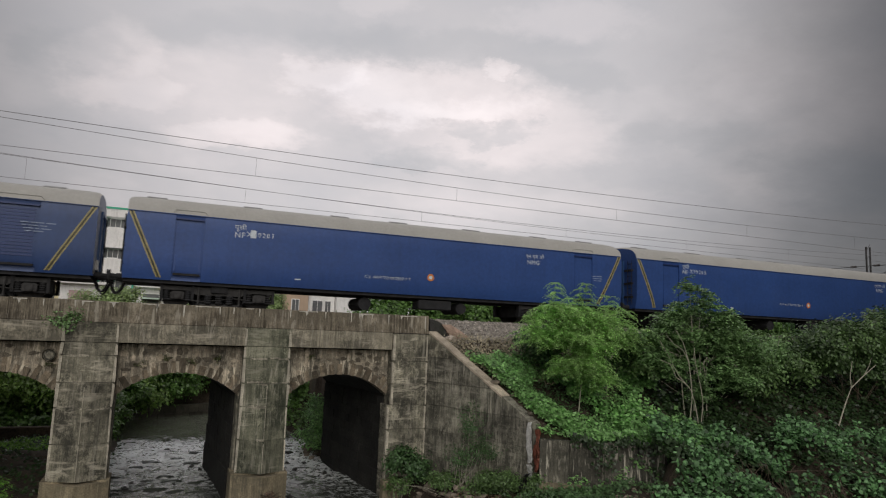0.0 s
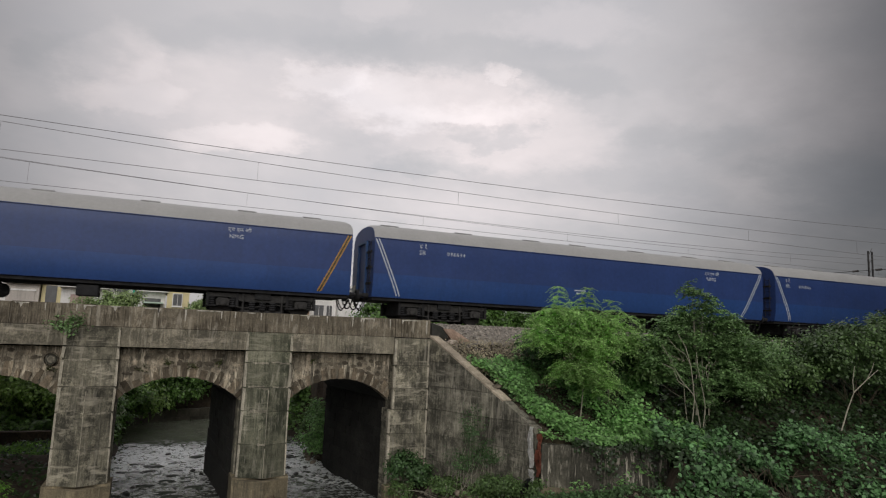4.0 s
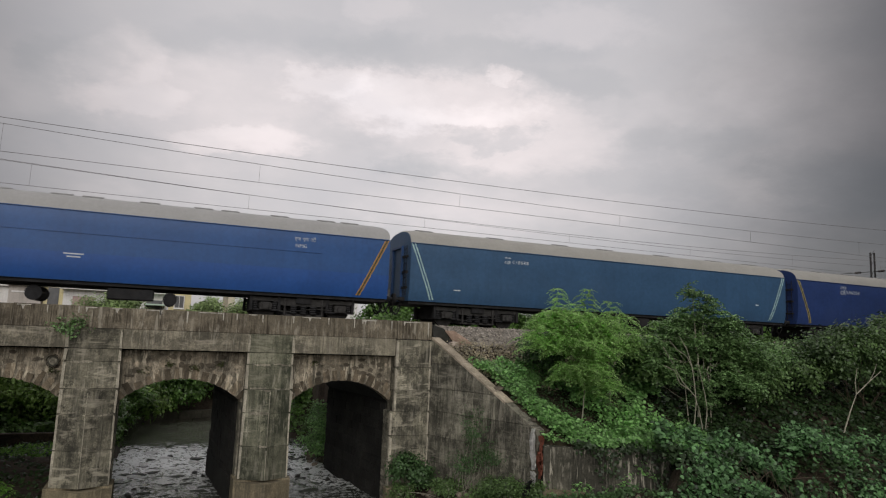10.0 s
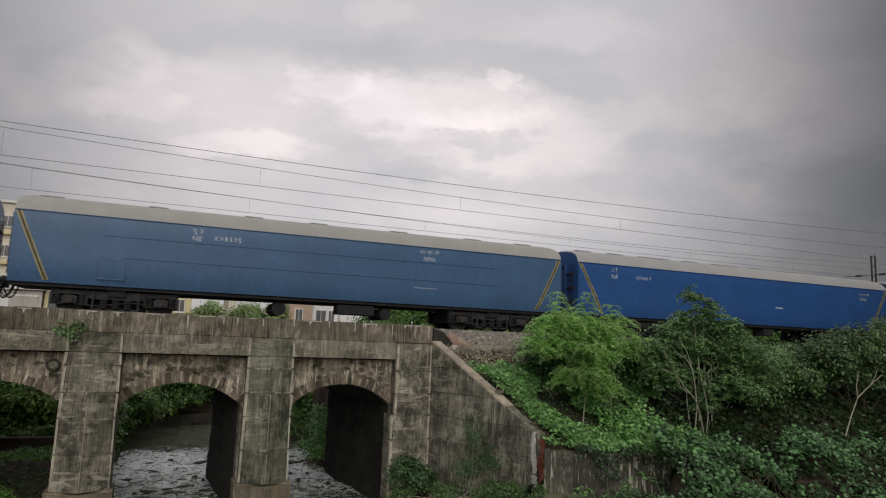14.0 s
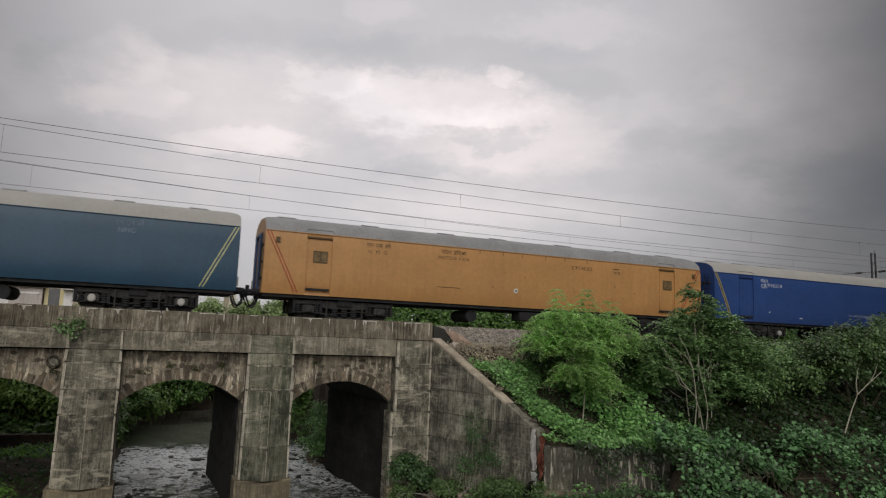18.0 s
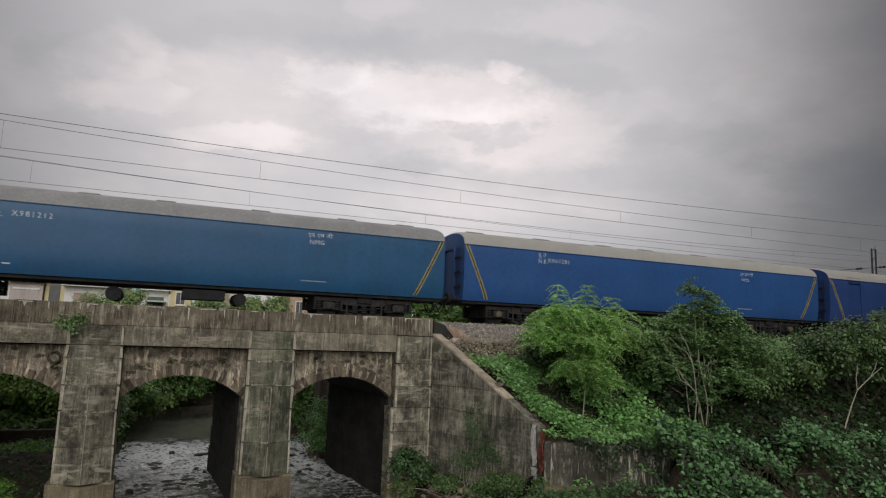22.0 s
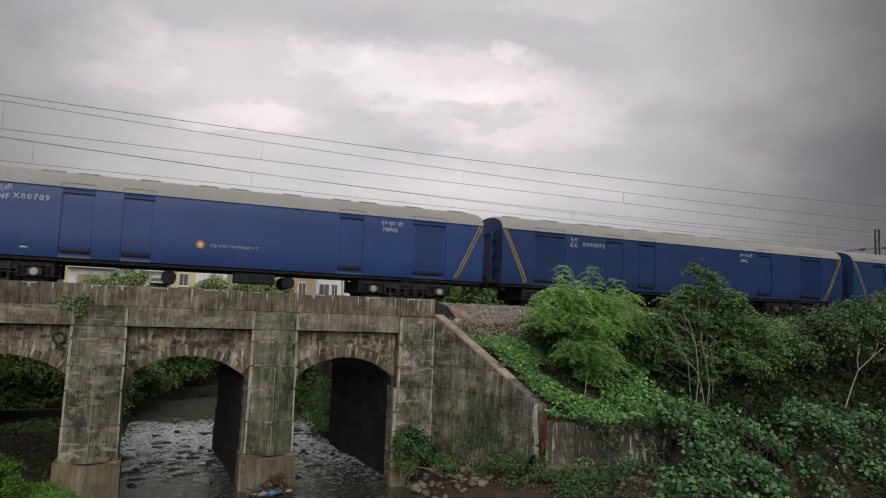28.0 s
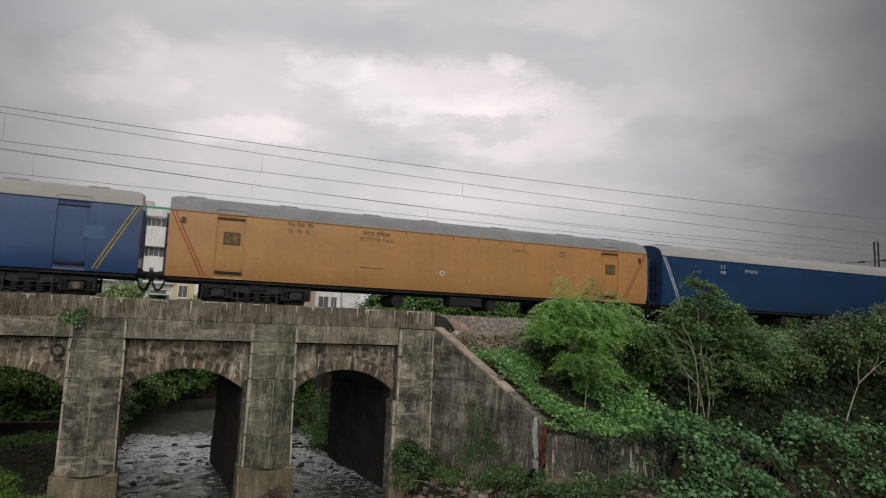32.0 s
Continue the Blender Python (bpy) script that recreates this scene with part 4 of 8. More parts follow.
# ---- the permanent way ----
def make_track():
    # ballast beds with their shoulders; the far track has none over the river
    near = [(FACE_Y + 0.46, -0.75), (FACE_Y + 0.75, -0.42), (25.1, -0.05), (25.8, -0.05), (26.1, -0.18), (28.9, -0.19), (REAR_Y - 0.41, -0.58)]
    far = [(REAR_Y - 0.41, -0.58), (31.4, -0.19), (36.0, -0.19), (BACK_Y - 0.46, -0.7)]
    rnd = random.Random(5)
    for prof, xs, label in ((near, axis((-540, -20, 30), (-20, 60, 320), (60, 560, 30)), "grey-brown crushed stone ballast bed"),
                            (far, axis((-540, -20, 30), (-20, -9.2, 12)), "ballast bed of the second track before the river"),
                            (far, axis((9.4, 60, 60), (60, 560, 30)), "ballast bed of the second track past the river")):
        bm = B()
        rows = []
        for x in xs:
            row = []
            sub = []
            for (ya, za), (yb, zb) in zip(prof, prof[1:]):
                k = 6 if yb < 26 else 4
                sub += [(ya + (yb - ya) * i / k, za + (zb - za) * i / k) for i in range(k)]
            sub.append(prof[-1])
            for y, z in sub:
                row.append(bm.verts.new((x, y + rnd.uniform(-0.03, 0.03), z + rnd.uniform(-0.03, 0.03))))
            rows.append(row)
        for a, b in zip(rows, rows[1:]):
            for i in range(len(a) - 1):
                bm.faces.new((a[i], b[i], b[i + 1], a[i + 1]))
        tagged(part("ballast_bed", bm, M["ballast"]), label, "ballast", kind="structure")
    # loose stones lying on the shoulder past the bridge
    g = np.random.default_rng(12)
    n = 5200
    px = 9.5 + 14 * g.uniform(0, 1, n) ** 1.4
    py = g.uniform(22.9, 25.7, n)
    pz = np.maximum(np.interp(py, [p[0] for p in near], [p[1] for p in near], left=-9.0), ground_z(px, py)) + 0.02
    dirs = np.array([(1, 0, 0), (0, 1, 0), (-1, 0, 0), (0, -1, 0), (0, 0, 1), (0, 0, -1)], float)
    size = g.uniform(0.025, 0.06, (n, 1, 1)) * g.uniform(0.6, 1.3, (n, 6, 1))
    V = np.stack([px, py, pz], -1)[:, None, :] + (dirs[None] + g.uniform(-0.35, 0.35, (n, 6, 3))) * size
    F = np.array([(0, 1, 4), (1, 2, 4), (2, 3, 4), (3, 0, 4), (1, 0, 5), (2, 1, 5), (3, 2, 5), (0, 3, 5)])
    me = bpy.data.meshes.new("ballast_stones")
    me.from_pydata(V.reshape(-1, 3).tolist(), [], (F[None] + 6 * np.arange(n)[:, None, None]).reshape(-1, 3).tolist())
    me.materials.append(M["ballast"])
    tagged(new("ballast_stones", me), "loose grey crushed stones on the ballast shoulder", "stones", kind="stuff")
    for yc in (RAIL_Y, FAR_Y):
        for s in (-1, 1):
            bm = B()
            y = yc + s * 0.875
            poly = [(-0.07, -0.17), (0.07, -0.17), (0.07, -0.15), (0.012, -0.13), (0.012, -0.05), (0.036, -0.035), (0.036, 0.0), (-0.036, 0.0), (-0.036, -0.035), (-0.012, -0.05), (-0.012, -0.13), (-0.07, -0.15)]
            a = [bm.verts.new((-540, y + p, z)) for p, z in poly]
            b = [bm.verts.new((560, y + p, z)) for p, z in poly]
            bm.faces.new(a), bm.faces.new(b[::-1])
            for i in range(12):
                bm.faces.new((a[(i + 1) % 12], a[i], b[i], b[(i + 1) % 12]))
            tagged(part("rail", bm, M["rail"]), "worn steel running rail", "rail", "rails", "structure")
    bm = B()
    prism(bm, [(-0.13, -0.36), (0.13, -0.36), (0.10, -0.165), (-0.10, -0.165)], -1.37, 1.37)
    me = mesh_of("sleeper", bm, M["sleeper"])
    for yc in (RAIL_Y, FAR_Y):
        for i in range(72):
            tagged(link("sleeper", me, None, pose(-9 + i * 0.65, yc, 0)), "grey concrete sleeper in the ballast", "sleeper", "sleepers under the rails", "structure")


make_track()


# ---- overhead line ----
def wire(name, pts, r, label, group):
    bm = B()
    tube(bm, pts, r, 5)
    return tagged(part(name, bm, M["wire"]), label, "wire", group)


MASTS = (-14.0, 54.0, 122.0, -82.0)


def sag(x, low, k, c=20.0, span=68.0):
    p = (x - c + span / 2) % span - span / 2
    return low + k * p * p


def make_overhead():
    xs = np.linspace(-116, 156, 137)
    for y, low in ((RAIL_Y, 6.04), (FAR_Y, 6.00)):
        me_w = wire("catenary_wire", [(x, y, sag(x, low, 0.00068)) for x in xs], 0.010, "thin messenger wire sagging between masts", "overhead wires")
        wire("contact_wire", [(x, y, 5.485) for x in xs[::8]], 0.010, "straight contact wire over the track", "overhead wires")
        off = 3.0 if y == RAIL_Y else 3.3
        for i in range(-8, 12):
            x = off + i * (8.95 if y == RAIL_Y else 9.4)
            b2 = B()
            tube(b2, [(x, y, 5.485), (x, y, sag(x, low, 0.00068))], 0.006, 4)
            part("dropper", b2, M["wire"], me_w)
    wire("earth_wire", [(x, 24.2, sag(x, 5.877, 0.000595, 6.1)) for x in xs], 0.010, "thin wire strung along the line", "overhead wires")
    wire("feeder_wire", [(x, 36.6, sag(x, 6.459, 0.000504, 30.1, 92.0)) for x in xs], 0.010, "thin feeder wire strung beyond the far track", "overhead wires")
    for x in MASTS:
        for y, s in ((24.2, 1), (36.6, -1)):
            root = tagged(new("catenary_mast"), "dark steel lattice mast carrying the overhead line", "mast", "masts along the line")
            root.matrix_basis = pose(x, y, -0.7)
            for sx in (-0.24, 0.24):
                bm = B()
                box(bm, sx - 0.055, sx + 0.055, -0.05, 0.05, 0, 8.6)
                part("upright", bm, M["mast"], root)
            for i in range(11):
                bm = B()
                z = 0.5 + i * 0.78
                tube(bm, [(-0.24, -0.03, z), (0.24, -0.03, z + 0.55)], 0.022, 4)
                part("lacing_bar", bm, M["mast"], root)
            ins = B()
            arm = B()
            tube(arm, [(0, s * 0.1, 7.02), (0, s * 3.1, 6.95)], 0.03, 6)
            part("cantilever_arm", arm, M["mast"], root)
            st = B()
            tube(st, [(0, s * 0.1, 5.9), (0, s * 2.6, 6.9)], 0.03, 6)
            part("strut", st, M["mast"], root)
            tube(ins, [(0, s * (0.45 + 0.045 * i), 7.012) for i in range(11)], [0.06 if i % 2 else 0.1 for i in range(11)], 8)
            part("insulator", ins, M["insulator"], root, "brown ribbed insulator")
            if s < 0:
                arm = B()
                tube(arm, [(0, 0.1, 7.02), (0, 3.6, 7.02)], 0.025, 6)
                part("rear_arm", arm, M["mast"], root)
                ins = B()
                tube(ins, [(0, 1.1 + 0.045 * i, 7.02) for i in range(11)], [0.06 if i % 2 else 0.1 for i in range(11)], 8)
                part("rear_insulator", ins, M["insulator"], root)


make_overhead()


# ---- the train ----
PITCH, BODY = 22.297, 21.377
HALF_W = 1.62
# half profile of the side from sole bar to gutter, then the roof to its crown: (distance from the centre line, height)
SIDE = [(1.49, 0.98), (1.525, 1.10), (1.555, 1.22), (1.58, 1.36), (1.598, 1.50), (1.61, 1.66), (1.618, 1.84), (1.62, 2.05), (1.62, 2.85), (1.614, 3.05), (1.60, 3.22), (1.575, 3.385)]
ROOF = [(1.585, 3.39), (1.50, 3.62), (1.34, 3.80), (1.08, 3.94), (0.75, 4.03), (0.38, 4.08), (0.0, 4.10)]


def side_y(z):
    for (y0, z0), (y1, z1) in zip(SIDE, SIDE[1:]):
        if z <= z1:
            return y0 + (y1 - y0) * (z - z0) / (z1 - z0)
    return SIDE[-1][0]


def paint(name, col, fade=0.11, streak=0.22):
    return material(name, col, 0.43, var=fade, scale=0.55, streak=streak, streak_col=tuple(c * 0.45 + 0.01 for c in col), patch=0.22,
                    patch_col=tuple(c * 0.8 + 0.03 for c in col), patch_scale=0.35, local=True, bump=0.12, bump_scale=2.2, spec=0.42)


P = {
    "royal": paint("faded_royal_blue_paint", (0.030, 0.072, 0.235)),
    "navy": paint("dull_navy_paint", (0.024, 0.054, 0.16)),
    "indigo": paint("indigo_paint", (0.029, 0.058, 0.19)),
    # the two _low blues paint in how the curved lower side reflects
    "indigo_low": paint("sheen_indigo_paint", (0.026, 0.070, 0.232)),
    "gloss_low": paint("sheen_bright_blue_paint", (0.023, 0.092, 0.33)),
    "bright": paint("bright_blue_paint", (0.027, 0.095, 0.285)),
    "sea": paint("sea_blue_paint", (0.02, 0.098, 0.22)),
    "teal": paint("dark_teal_paint", (0.029, 0.076, 0.128)),
    "slate": paint("slate_teal_paint", (0.046, 0.107, 0.21)),
    "pale": paint("pale_steel_blue_paint", (0.06, 0.13, 0.25)),
    "amber": paint("amber_yellow_paint", (0.51, 0.268, 0.10), 0.08, 0.2),
    "band": paint("light_blue_band_paint", (0.07, 0.30, 0.48), 0.12),
    "deep": paint("deep_blue_paint", (0.014, 0.05, 0.125)),
    "dusk": paint("dark_petrol_blue_paint", (0.027, 0.074, 0.195)),
    "inkblue": paint("ink_blue_paint", (0.021, 0.041, 0.145)),
}
R = {
    "cream": material("cream_roof_paint", (0.40, 0.387, 0.36), 0.65, var=0.07, scale=0.8, local=True, streak=0.2, streak_col=(0.3, 0.27, 0.22), bump=0.1, bump_scale=4),
    "grey": material("silver_grey_roof_paint", (0.41, 0.405, 0.40), 0.6, 0.0, var=0.06, scale=0.8, local=True, streak=0.18, streak_col=(0.28, 0.27, 0.26), bump=0.1, bump_scale=4),
    "dull": material("weathered_grey_roof", (0.30, 0.30, 0.30), 0.65, 0.1, var=0.15, scale=0.8, local=True, streak=0.3, streak_col=(0.2, 0.18, 0.16), bump=0.12, bump_scale=4),
}
K = {
    "yellow": material("yellow_line_paint", (0.40, 0.335, 0.14), 0.55, var=0.15, scale=4, local=True, bump=0),
    "line_core": material("dark_olive_line_paint", (0.06, 0.055, 0.035), 0.6, var=0.2, scale=4, local=True, bump=0),
    "orange": material("orange_line_paint", (0.52, 0.28, 0.06), 0.55, var=0.15, scale=4, local=True, bump=0),
    "white": material("white_line_paint", (0.62, 0.65, 0.68), 0.55, var=0.12, scale=4, local=True, bump=0),
    "aqua": material("pale_aqua_line_paint", (0.48, 0.68, 0.64), 0.55, var=0.15, scale=4, local=True, bump=0),
    "pale_yellow": material("pale_yellow_line_paint", (0.55, 0.55, 0.28), 0.55, var=0.15, scale=4, local=True, bump=0),
    "red": material("red_line_paint", (0.33, 0.055, 0.03), 0.55, var=0.15, scale=4, local=True, bump=0),
    "brown": material("dark_stencil_paint", (0.11, 0.07, 0.03), 0.6, var=0.15, scale=4, local=True, bump=0),
    "chalk": material("chalk_white_stencil", (0.62, 0.66, 0.70), 0.7, var=0.2, scale=6, local=True, bump=0),
    "scrawl": material("chalk_scrawl", (0.26, 0.31, 0.42), 0.8, var=0.3, scale=9, local=True, bump=0),
    "dim": material("faded_stencil_paint", (0.2, 0.25, 0.33), 0.7, var=0.2, scale=6, local=True, bump=0),
    "faint": material("rubbed_pale_blue_patch", (0.06, 0.13, 0.23), 0.6, var=0.3, scale=4, local=True, bump=0),
    "sky": material("light_blue_panel_paint", (0.08, 0.32, 0.62), 0.5, var=0.1, scale=3, local=True, bump=0),
    "logo": material("orange_roundel_paint", (0.65, 0.22, 0.06), 0.5, var=0.1, scale=3, local=True, bump=0),
    "hub": material("pale_axle_box_paint", (0.4, 0.39, 0.36), 0.5, 0.2, var=0.2, scale=5, local=True, bump=0),
    "ochre": material("ochre_axle_box_paint", (0.14, 0.105, 0.065), 0.6, var=0.2, scale=5, local=True, bump=0),
    "mesh": material("rusty_mesh_pane", (0.17, 0.115, 0.05), 0.6, var=0.4, scale=9, local=True, bump=0.3),
    "rubber": M["rubber"],
    "panel": material("worn_white_end_paint", (0.72, 0.71, 0.69), 0.7, var=0.25, scale=2, local=True, patch=0.35, patch_col=(0.16, 0.15, 0.14), patch_scale=2.2),
}


def swept(bm, prof, stations, sy=-1.0):
    """Sweep a half profile along x; stations are (x, how deep the panels between the outer rows lie back)."""
    rows = []
    last = len(prof) - 1
    for x, inset in stations:
        rows.append([bm.verts.new((x, sy * (y - (inset if 0 < i < last else 0)), z)) for i, (y, z) in enumerate(prof)])
    for a, b in zip(rows, rows[1:]):
        for i in range(last):
            q = (a[i], b[i], b[i + 1], a[i + 1])
            bm.faces.new(q if sy < 0 else q[::-1])
    return rows


def patch(bm, xa, xb, z0, z1, off=0.004, steps=6):
    """A thin skin on the near side between heights; xa and xb give its two edges at a height."""
    zs = sorted({z0, z1, *[z for _, z in SIDE if z0 < z < z1]})
    prev = None
    for z in zs:
        y = -(side_y(z) + off)
        cur = (bm.verts.new((xa(z), y, z)), bm.verts.new((xb(z), y, z)))
        if prev:
            bm.faces.new((prev[0], prev[1], cur[1], cur[0]))
        prev = cur


def stripes(root, mat, mirrored, core=None, foot=1.0):
    """The pair of slanting end stripes: from the gutter at the body's corner inwards and down."""
    for k in (0.0, 0.125):
        def left(z, k=k):
            return 0.03 + k + foot * (3.36 - z) / 2.3
        f0 = (lambda z: BODY - left(z) - 0.046) if mirrored else left
        f1 = (lambda z: BODY - left(z)) if mirrored else (lambda z: left(z) + 0.046)
        bm = B()
        patch(bm, f0, f1, 1.06, 3.36)
        part("stripe", bm, mat, root)
    if core:
        def mid(z):
            return 0.03 + 0.047 + foot * (3.36 - z) / 2.3
        g0 = (lambda z: BODY - mid(z) - 0.077) if mirrored else mid
        g1 = (lambda z: BODY - mid(z)) if mirrored else (lambda z: mid(z) + 0.077)
        bm = B()
        patch(bm, g0, g1, 1.06, 3.36, 0.003)
        part("stripe_filling", bm, core, root)


def write(root, body, x, z, size, mat, spacing=1.1, name="lettering"):
    if body[-3:].isdigit():
        size, spacing = size * 0.9, 1.3
    ob = link(name, lettering(body, size, spacing), root, Matrix(((1, 0, 0, x), (0, 0, -1, -(HALF_W + 0.005)), (0, 1, 0, z), (0, 0, 0, 1))))
    if not ob.data.materials:
        ob.data.materials.append(None)
    ob.material_slots[0].link = "OBJECT"
    ob.material_slots[0].material = mat
    return ob


def bars(root, x, z, mat, widths, h=0.05, gap=0.05, name="faded_marking"):
    bm = B()
    for w in widths:
        patch(bm, lambda q, x=x: x, lambda q, x=x, w=w: x + w, z, z + h)
        x += w + gap
    return part(name, bm, mat, root)


# shared running gear, built once
def bogie_parts():
    out = []

    def add(name, bm, mat, label=""):
        out.append((name, mesh_of(name, bm, mat), label))
    for s in (-1, 1):
        y = s * 1.12
        bm = B()
        prism(bm, [(-1.95, 0.80), (-1.95, 0.66), (-1.0, 0.66), (-0.8, 0.52), (0.8, 0.52), (1.0, 0.66), (1.95, 0.66), (1.95, 0.80)], y - 0.09, y + 0.09)
        add("side_frame", bm, M["under_lit"])
        for ax in (-1.448, 1.448):
            bm = B()
            prism(bm, [(ax - 0.24, 0.56), (ax - 0.16, 0.62), (ax + 0.16, 0.62), (ax + 0.24, 0.56), (ax + 0.22, 0.34), (ax - 0.22, 0.34)], y - s * 0.02, y + s * 0.20)
            add("axle_box", bm, M["under_lit"])
            bm = B()
            prism(bm, [(ax - 0.46, 0.30), (ax + 0.46, 0.30), (ax + 0.46, 0.36), (ax - 0.46, 0.36)], y - 0.08, y + 0.12)
            add("spring_plank", bm, M["under"])
            for dx in (-0.36, 0.36):
                bm = B()
                tube(bm, [(ax + dx, y, 0.36 + 0.0375 * i) for i in range(9)], [0.115 if i % 2 else 0.085 for i in range(9)], 10)
                add("coil_spring", bm, M["under"])
        for dx in (-0.38, 0.0, 0.38):
            bm = B()
            tube(bm, [(dx, y + s * 0.13, 0.20 + 0.04 * i) for i in range(9)], [0.14 if i % 2 else 0.105 for i in range(9)], 10)
            add("bolster_spring", bm, M["under"])
        bm = B()
        box(bm, -0.78, 0.78, y - 0.12, y + 0.30, 0.13, 0.20)
        add("lower_plank", bm, M["under_lit"])
        bm = B()
        bm.free()
        for dx in (-0.72, 0.72):
            bm = B()
            tube(bm, [(dx, y + s * 0.2, 0.16), (dx, y + s * 0.16, 0.80)], 0.035, 6)
            add("swing_hanger", bm, M["under_lit"])
        bm = B()
        tube(bm, [(-0.95, y + s * 0.14, 0.30), (-0.55, y + s * 0.16, 0.28), (0.5, y + s * 0.16, 0.44), (1.0, y + s * 0.12, 0.40)], 0.022, 5)
        add("brake_rod", bm, M["under_lit"])
    bm = B()
    box(bm, -0.3, 0.3, -1.3, 1.3, 0.62, 0.86)
    add("bolster", bm, M["under"])
    bm = B()
    for x0, x1, z0, z1 in ((-1.92, -0.95, 0.3, 0.82), (0.95, 1.92, 0.3, 0.82), (-0.95, 0.95, 0.16, 0.82)):
        box(bm, x0, x1, -0.68, 0.68, z0, z1)
    add("transom_frame", bm, M["under"])
    for s in (-1, 1):
        for dx in (-1.98, -0.93, 0.93, 1.98):
            bm = B()
            box(bm, dx - 0.05, dx + 0.05, s * 1.12 - 0.12, s * 1.12 + 0.12, 0.30, 0.84)
            add("brake_hanger", bm, M["under"])
    return out


def wheelset_mesh():
    """Axle and its two wheels, pressed together."""
    bm = B()
    tube(bm, [(0, -1.1, 0), (0, 1.1, 0)], 0.075, 10)
    for s in (-1, 1):
        y = s * 0.80
        tube(bm, [(0, y - s * 0.03, 0), (0, y, 0), (0, y + s * 0.001, 0), (0, y + s * 0.13, 0)], [0.485, 0.485, 0.457, 0.452], 28)
    return mesh_of("wheelset", bm, M["under_lit"])


BOGIE, WHEELSET = bogie_parts(), wheelset_mesh()
SETS = []   # every wheelset with its van, to be turned with the run
bm_ = B()
tube(bm_, [(0, 0, 0), (0, -0.05, 0), (0, -0.07, 0)], [0.135, 0.135, 0.09], 14)
HUB = mesh_of("axle_cover", bm_, None)
HUB.materials.append(M["under"])


def make_bogie(root, x, hub):
    bg = tagged(new("bogie"), "")
    bg.parent, bg.matrix_basis = root, pose(x, 0, 0)
    for name, me, lb in BOGIE:
        link(name, me, bg, None, lb)
    for ax in (-1.448, 1.448):
        SETS.append((link("wheelset", WHEELSET, bg, pose(ax, 0, 0.457)), root, ax))
        h = link("axle_cover", HUB, bg, pose(ax, -1.32, 0.46))
        h.material_slots[0].link = "OBJECT"
        h.material_slots[0].material = K[hub] if hub in K else M["under_lit"]


def end_parts():
    """Gear of one body end, for the end at x = 0 facing -x."""
    out = []
    for s in (-1, 1):
        bm = B()
        tube(bm, [(0.05, s * 0.98, 1.05), (-0.22, s * 0.98, 1.05)], 0.10, 12)
        tube(bm, [(-0.22, s * 0.98, 1.05), (-0.40, s * 0.98, 1.05)], 0.065, 12)
        tube(bm, [(-0.40, s * 0.98, 1.05), (-0.45, s * 0.98, 1.05)], [0.22, 0.21], 16)
        out.append(("buffer", mesh_of("buffer", bm, M["under"])))
    bm = B()
    tube(bm, [(0.1, 0, 1.02), (-0.25, 0, 1.0), (-0.46, 0, 0.96)], [0.07, 0.05, 0.06], 8)
    out.append(("coupling_hook", mesh_of("coupling_hook", bm, M["under"])))
    for y, drop, r in ((-0.55, 0.55, 0.03), (-0.30, 0.48, 0.026), (0.42, 0.5, 0.03)):
        bm = B()
        pts = [(0.04 - 0.5 * t, y, 0.98 - drop * math.sin(math.pi * min(1, t * 1.0)) ** 0.8 * (1 if t < 1 else 0.6)) for t in np.linspace(0, 1, 12)]
        tube(bm, pts, r, 7)
        out.append(("brake_hose", mesh_of("brake_hose", bm, M["rubber"])))
    # blanked gangway: frame, two leaves with strap hinges, grab bars
    bm = B()
    for y0, y1, z0, z1 in ((-0.66, -0.56, 1.05, 3.35), (0.56, 0.66, 1.05, 3.35), (-0.56, 0.56, 3.25, 3.35)):
        box(bm, -0.09, 0.0, y0, y1, z0, z1)
    out.append(("gangway_frame", mesh_of("gangway_frame", bm, P["dusk"])))
    for z in (1.5, 2.15, 2.8):
        bm = B()
        box(bm, -0.06, -0.001, -1.35, -0.7, z, z + 0.09)
        out.append(("strap_hinge", mesh_of("strap_hinge", bm, M["under"])))
    bm = B()
    for y in (-1.3, -1.0):
        tube(bm, [(-0.07, y, 1.2), (-0.07, y, 3.3)], 0.016, 5)
    for i in range(7):
        tube(bm, [(-0.07, -1.3, 1.35 + 0.3 * i), (-0.07, -1.0, 1.35 + 0.3 * i)], 0.013, 5)
    out.append(("end_ladder", mesh_of("end_ladder", bm, M["under"])))
    bm = B()
    box(bm, -0.10, -0.001, 0.7, 1.1, 1.2, 1.55)
    out.append(("junction_box", mesh_of("junction_box", bm, M["steel"])))
    return out


END = end_parts()
bm_ = B()
box(bm_, -0.34, 0.34, -0.24, 0.24, 0.0, 0.075, 0.02)
VENT = mesh_of("roof_vent", bm_, None)
VENT.materials.append(M["steel"])


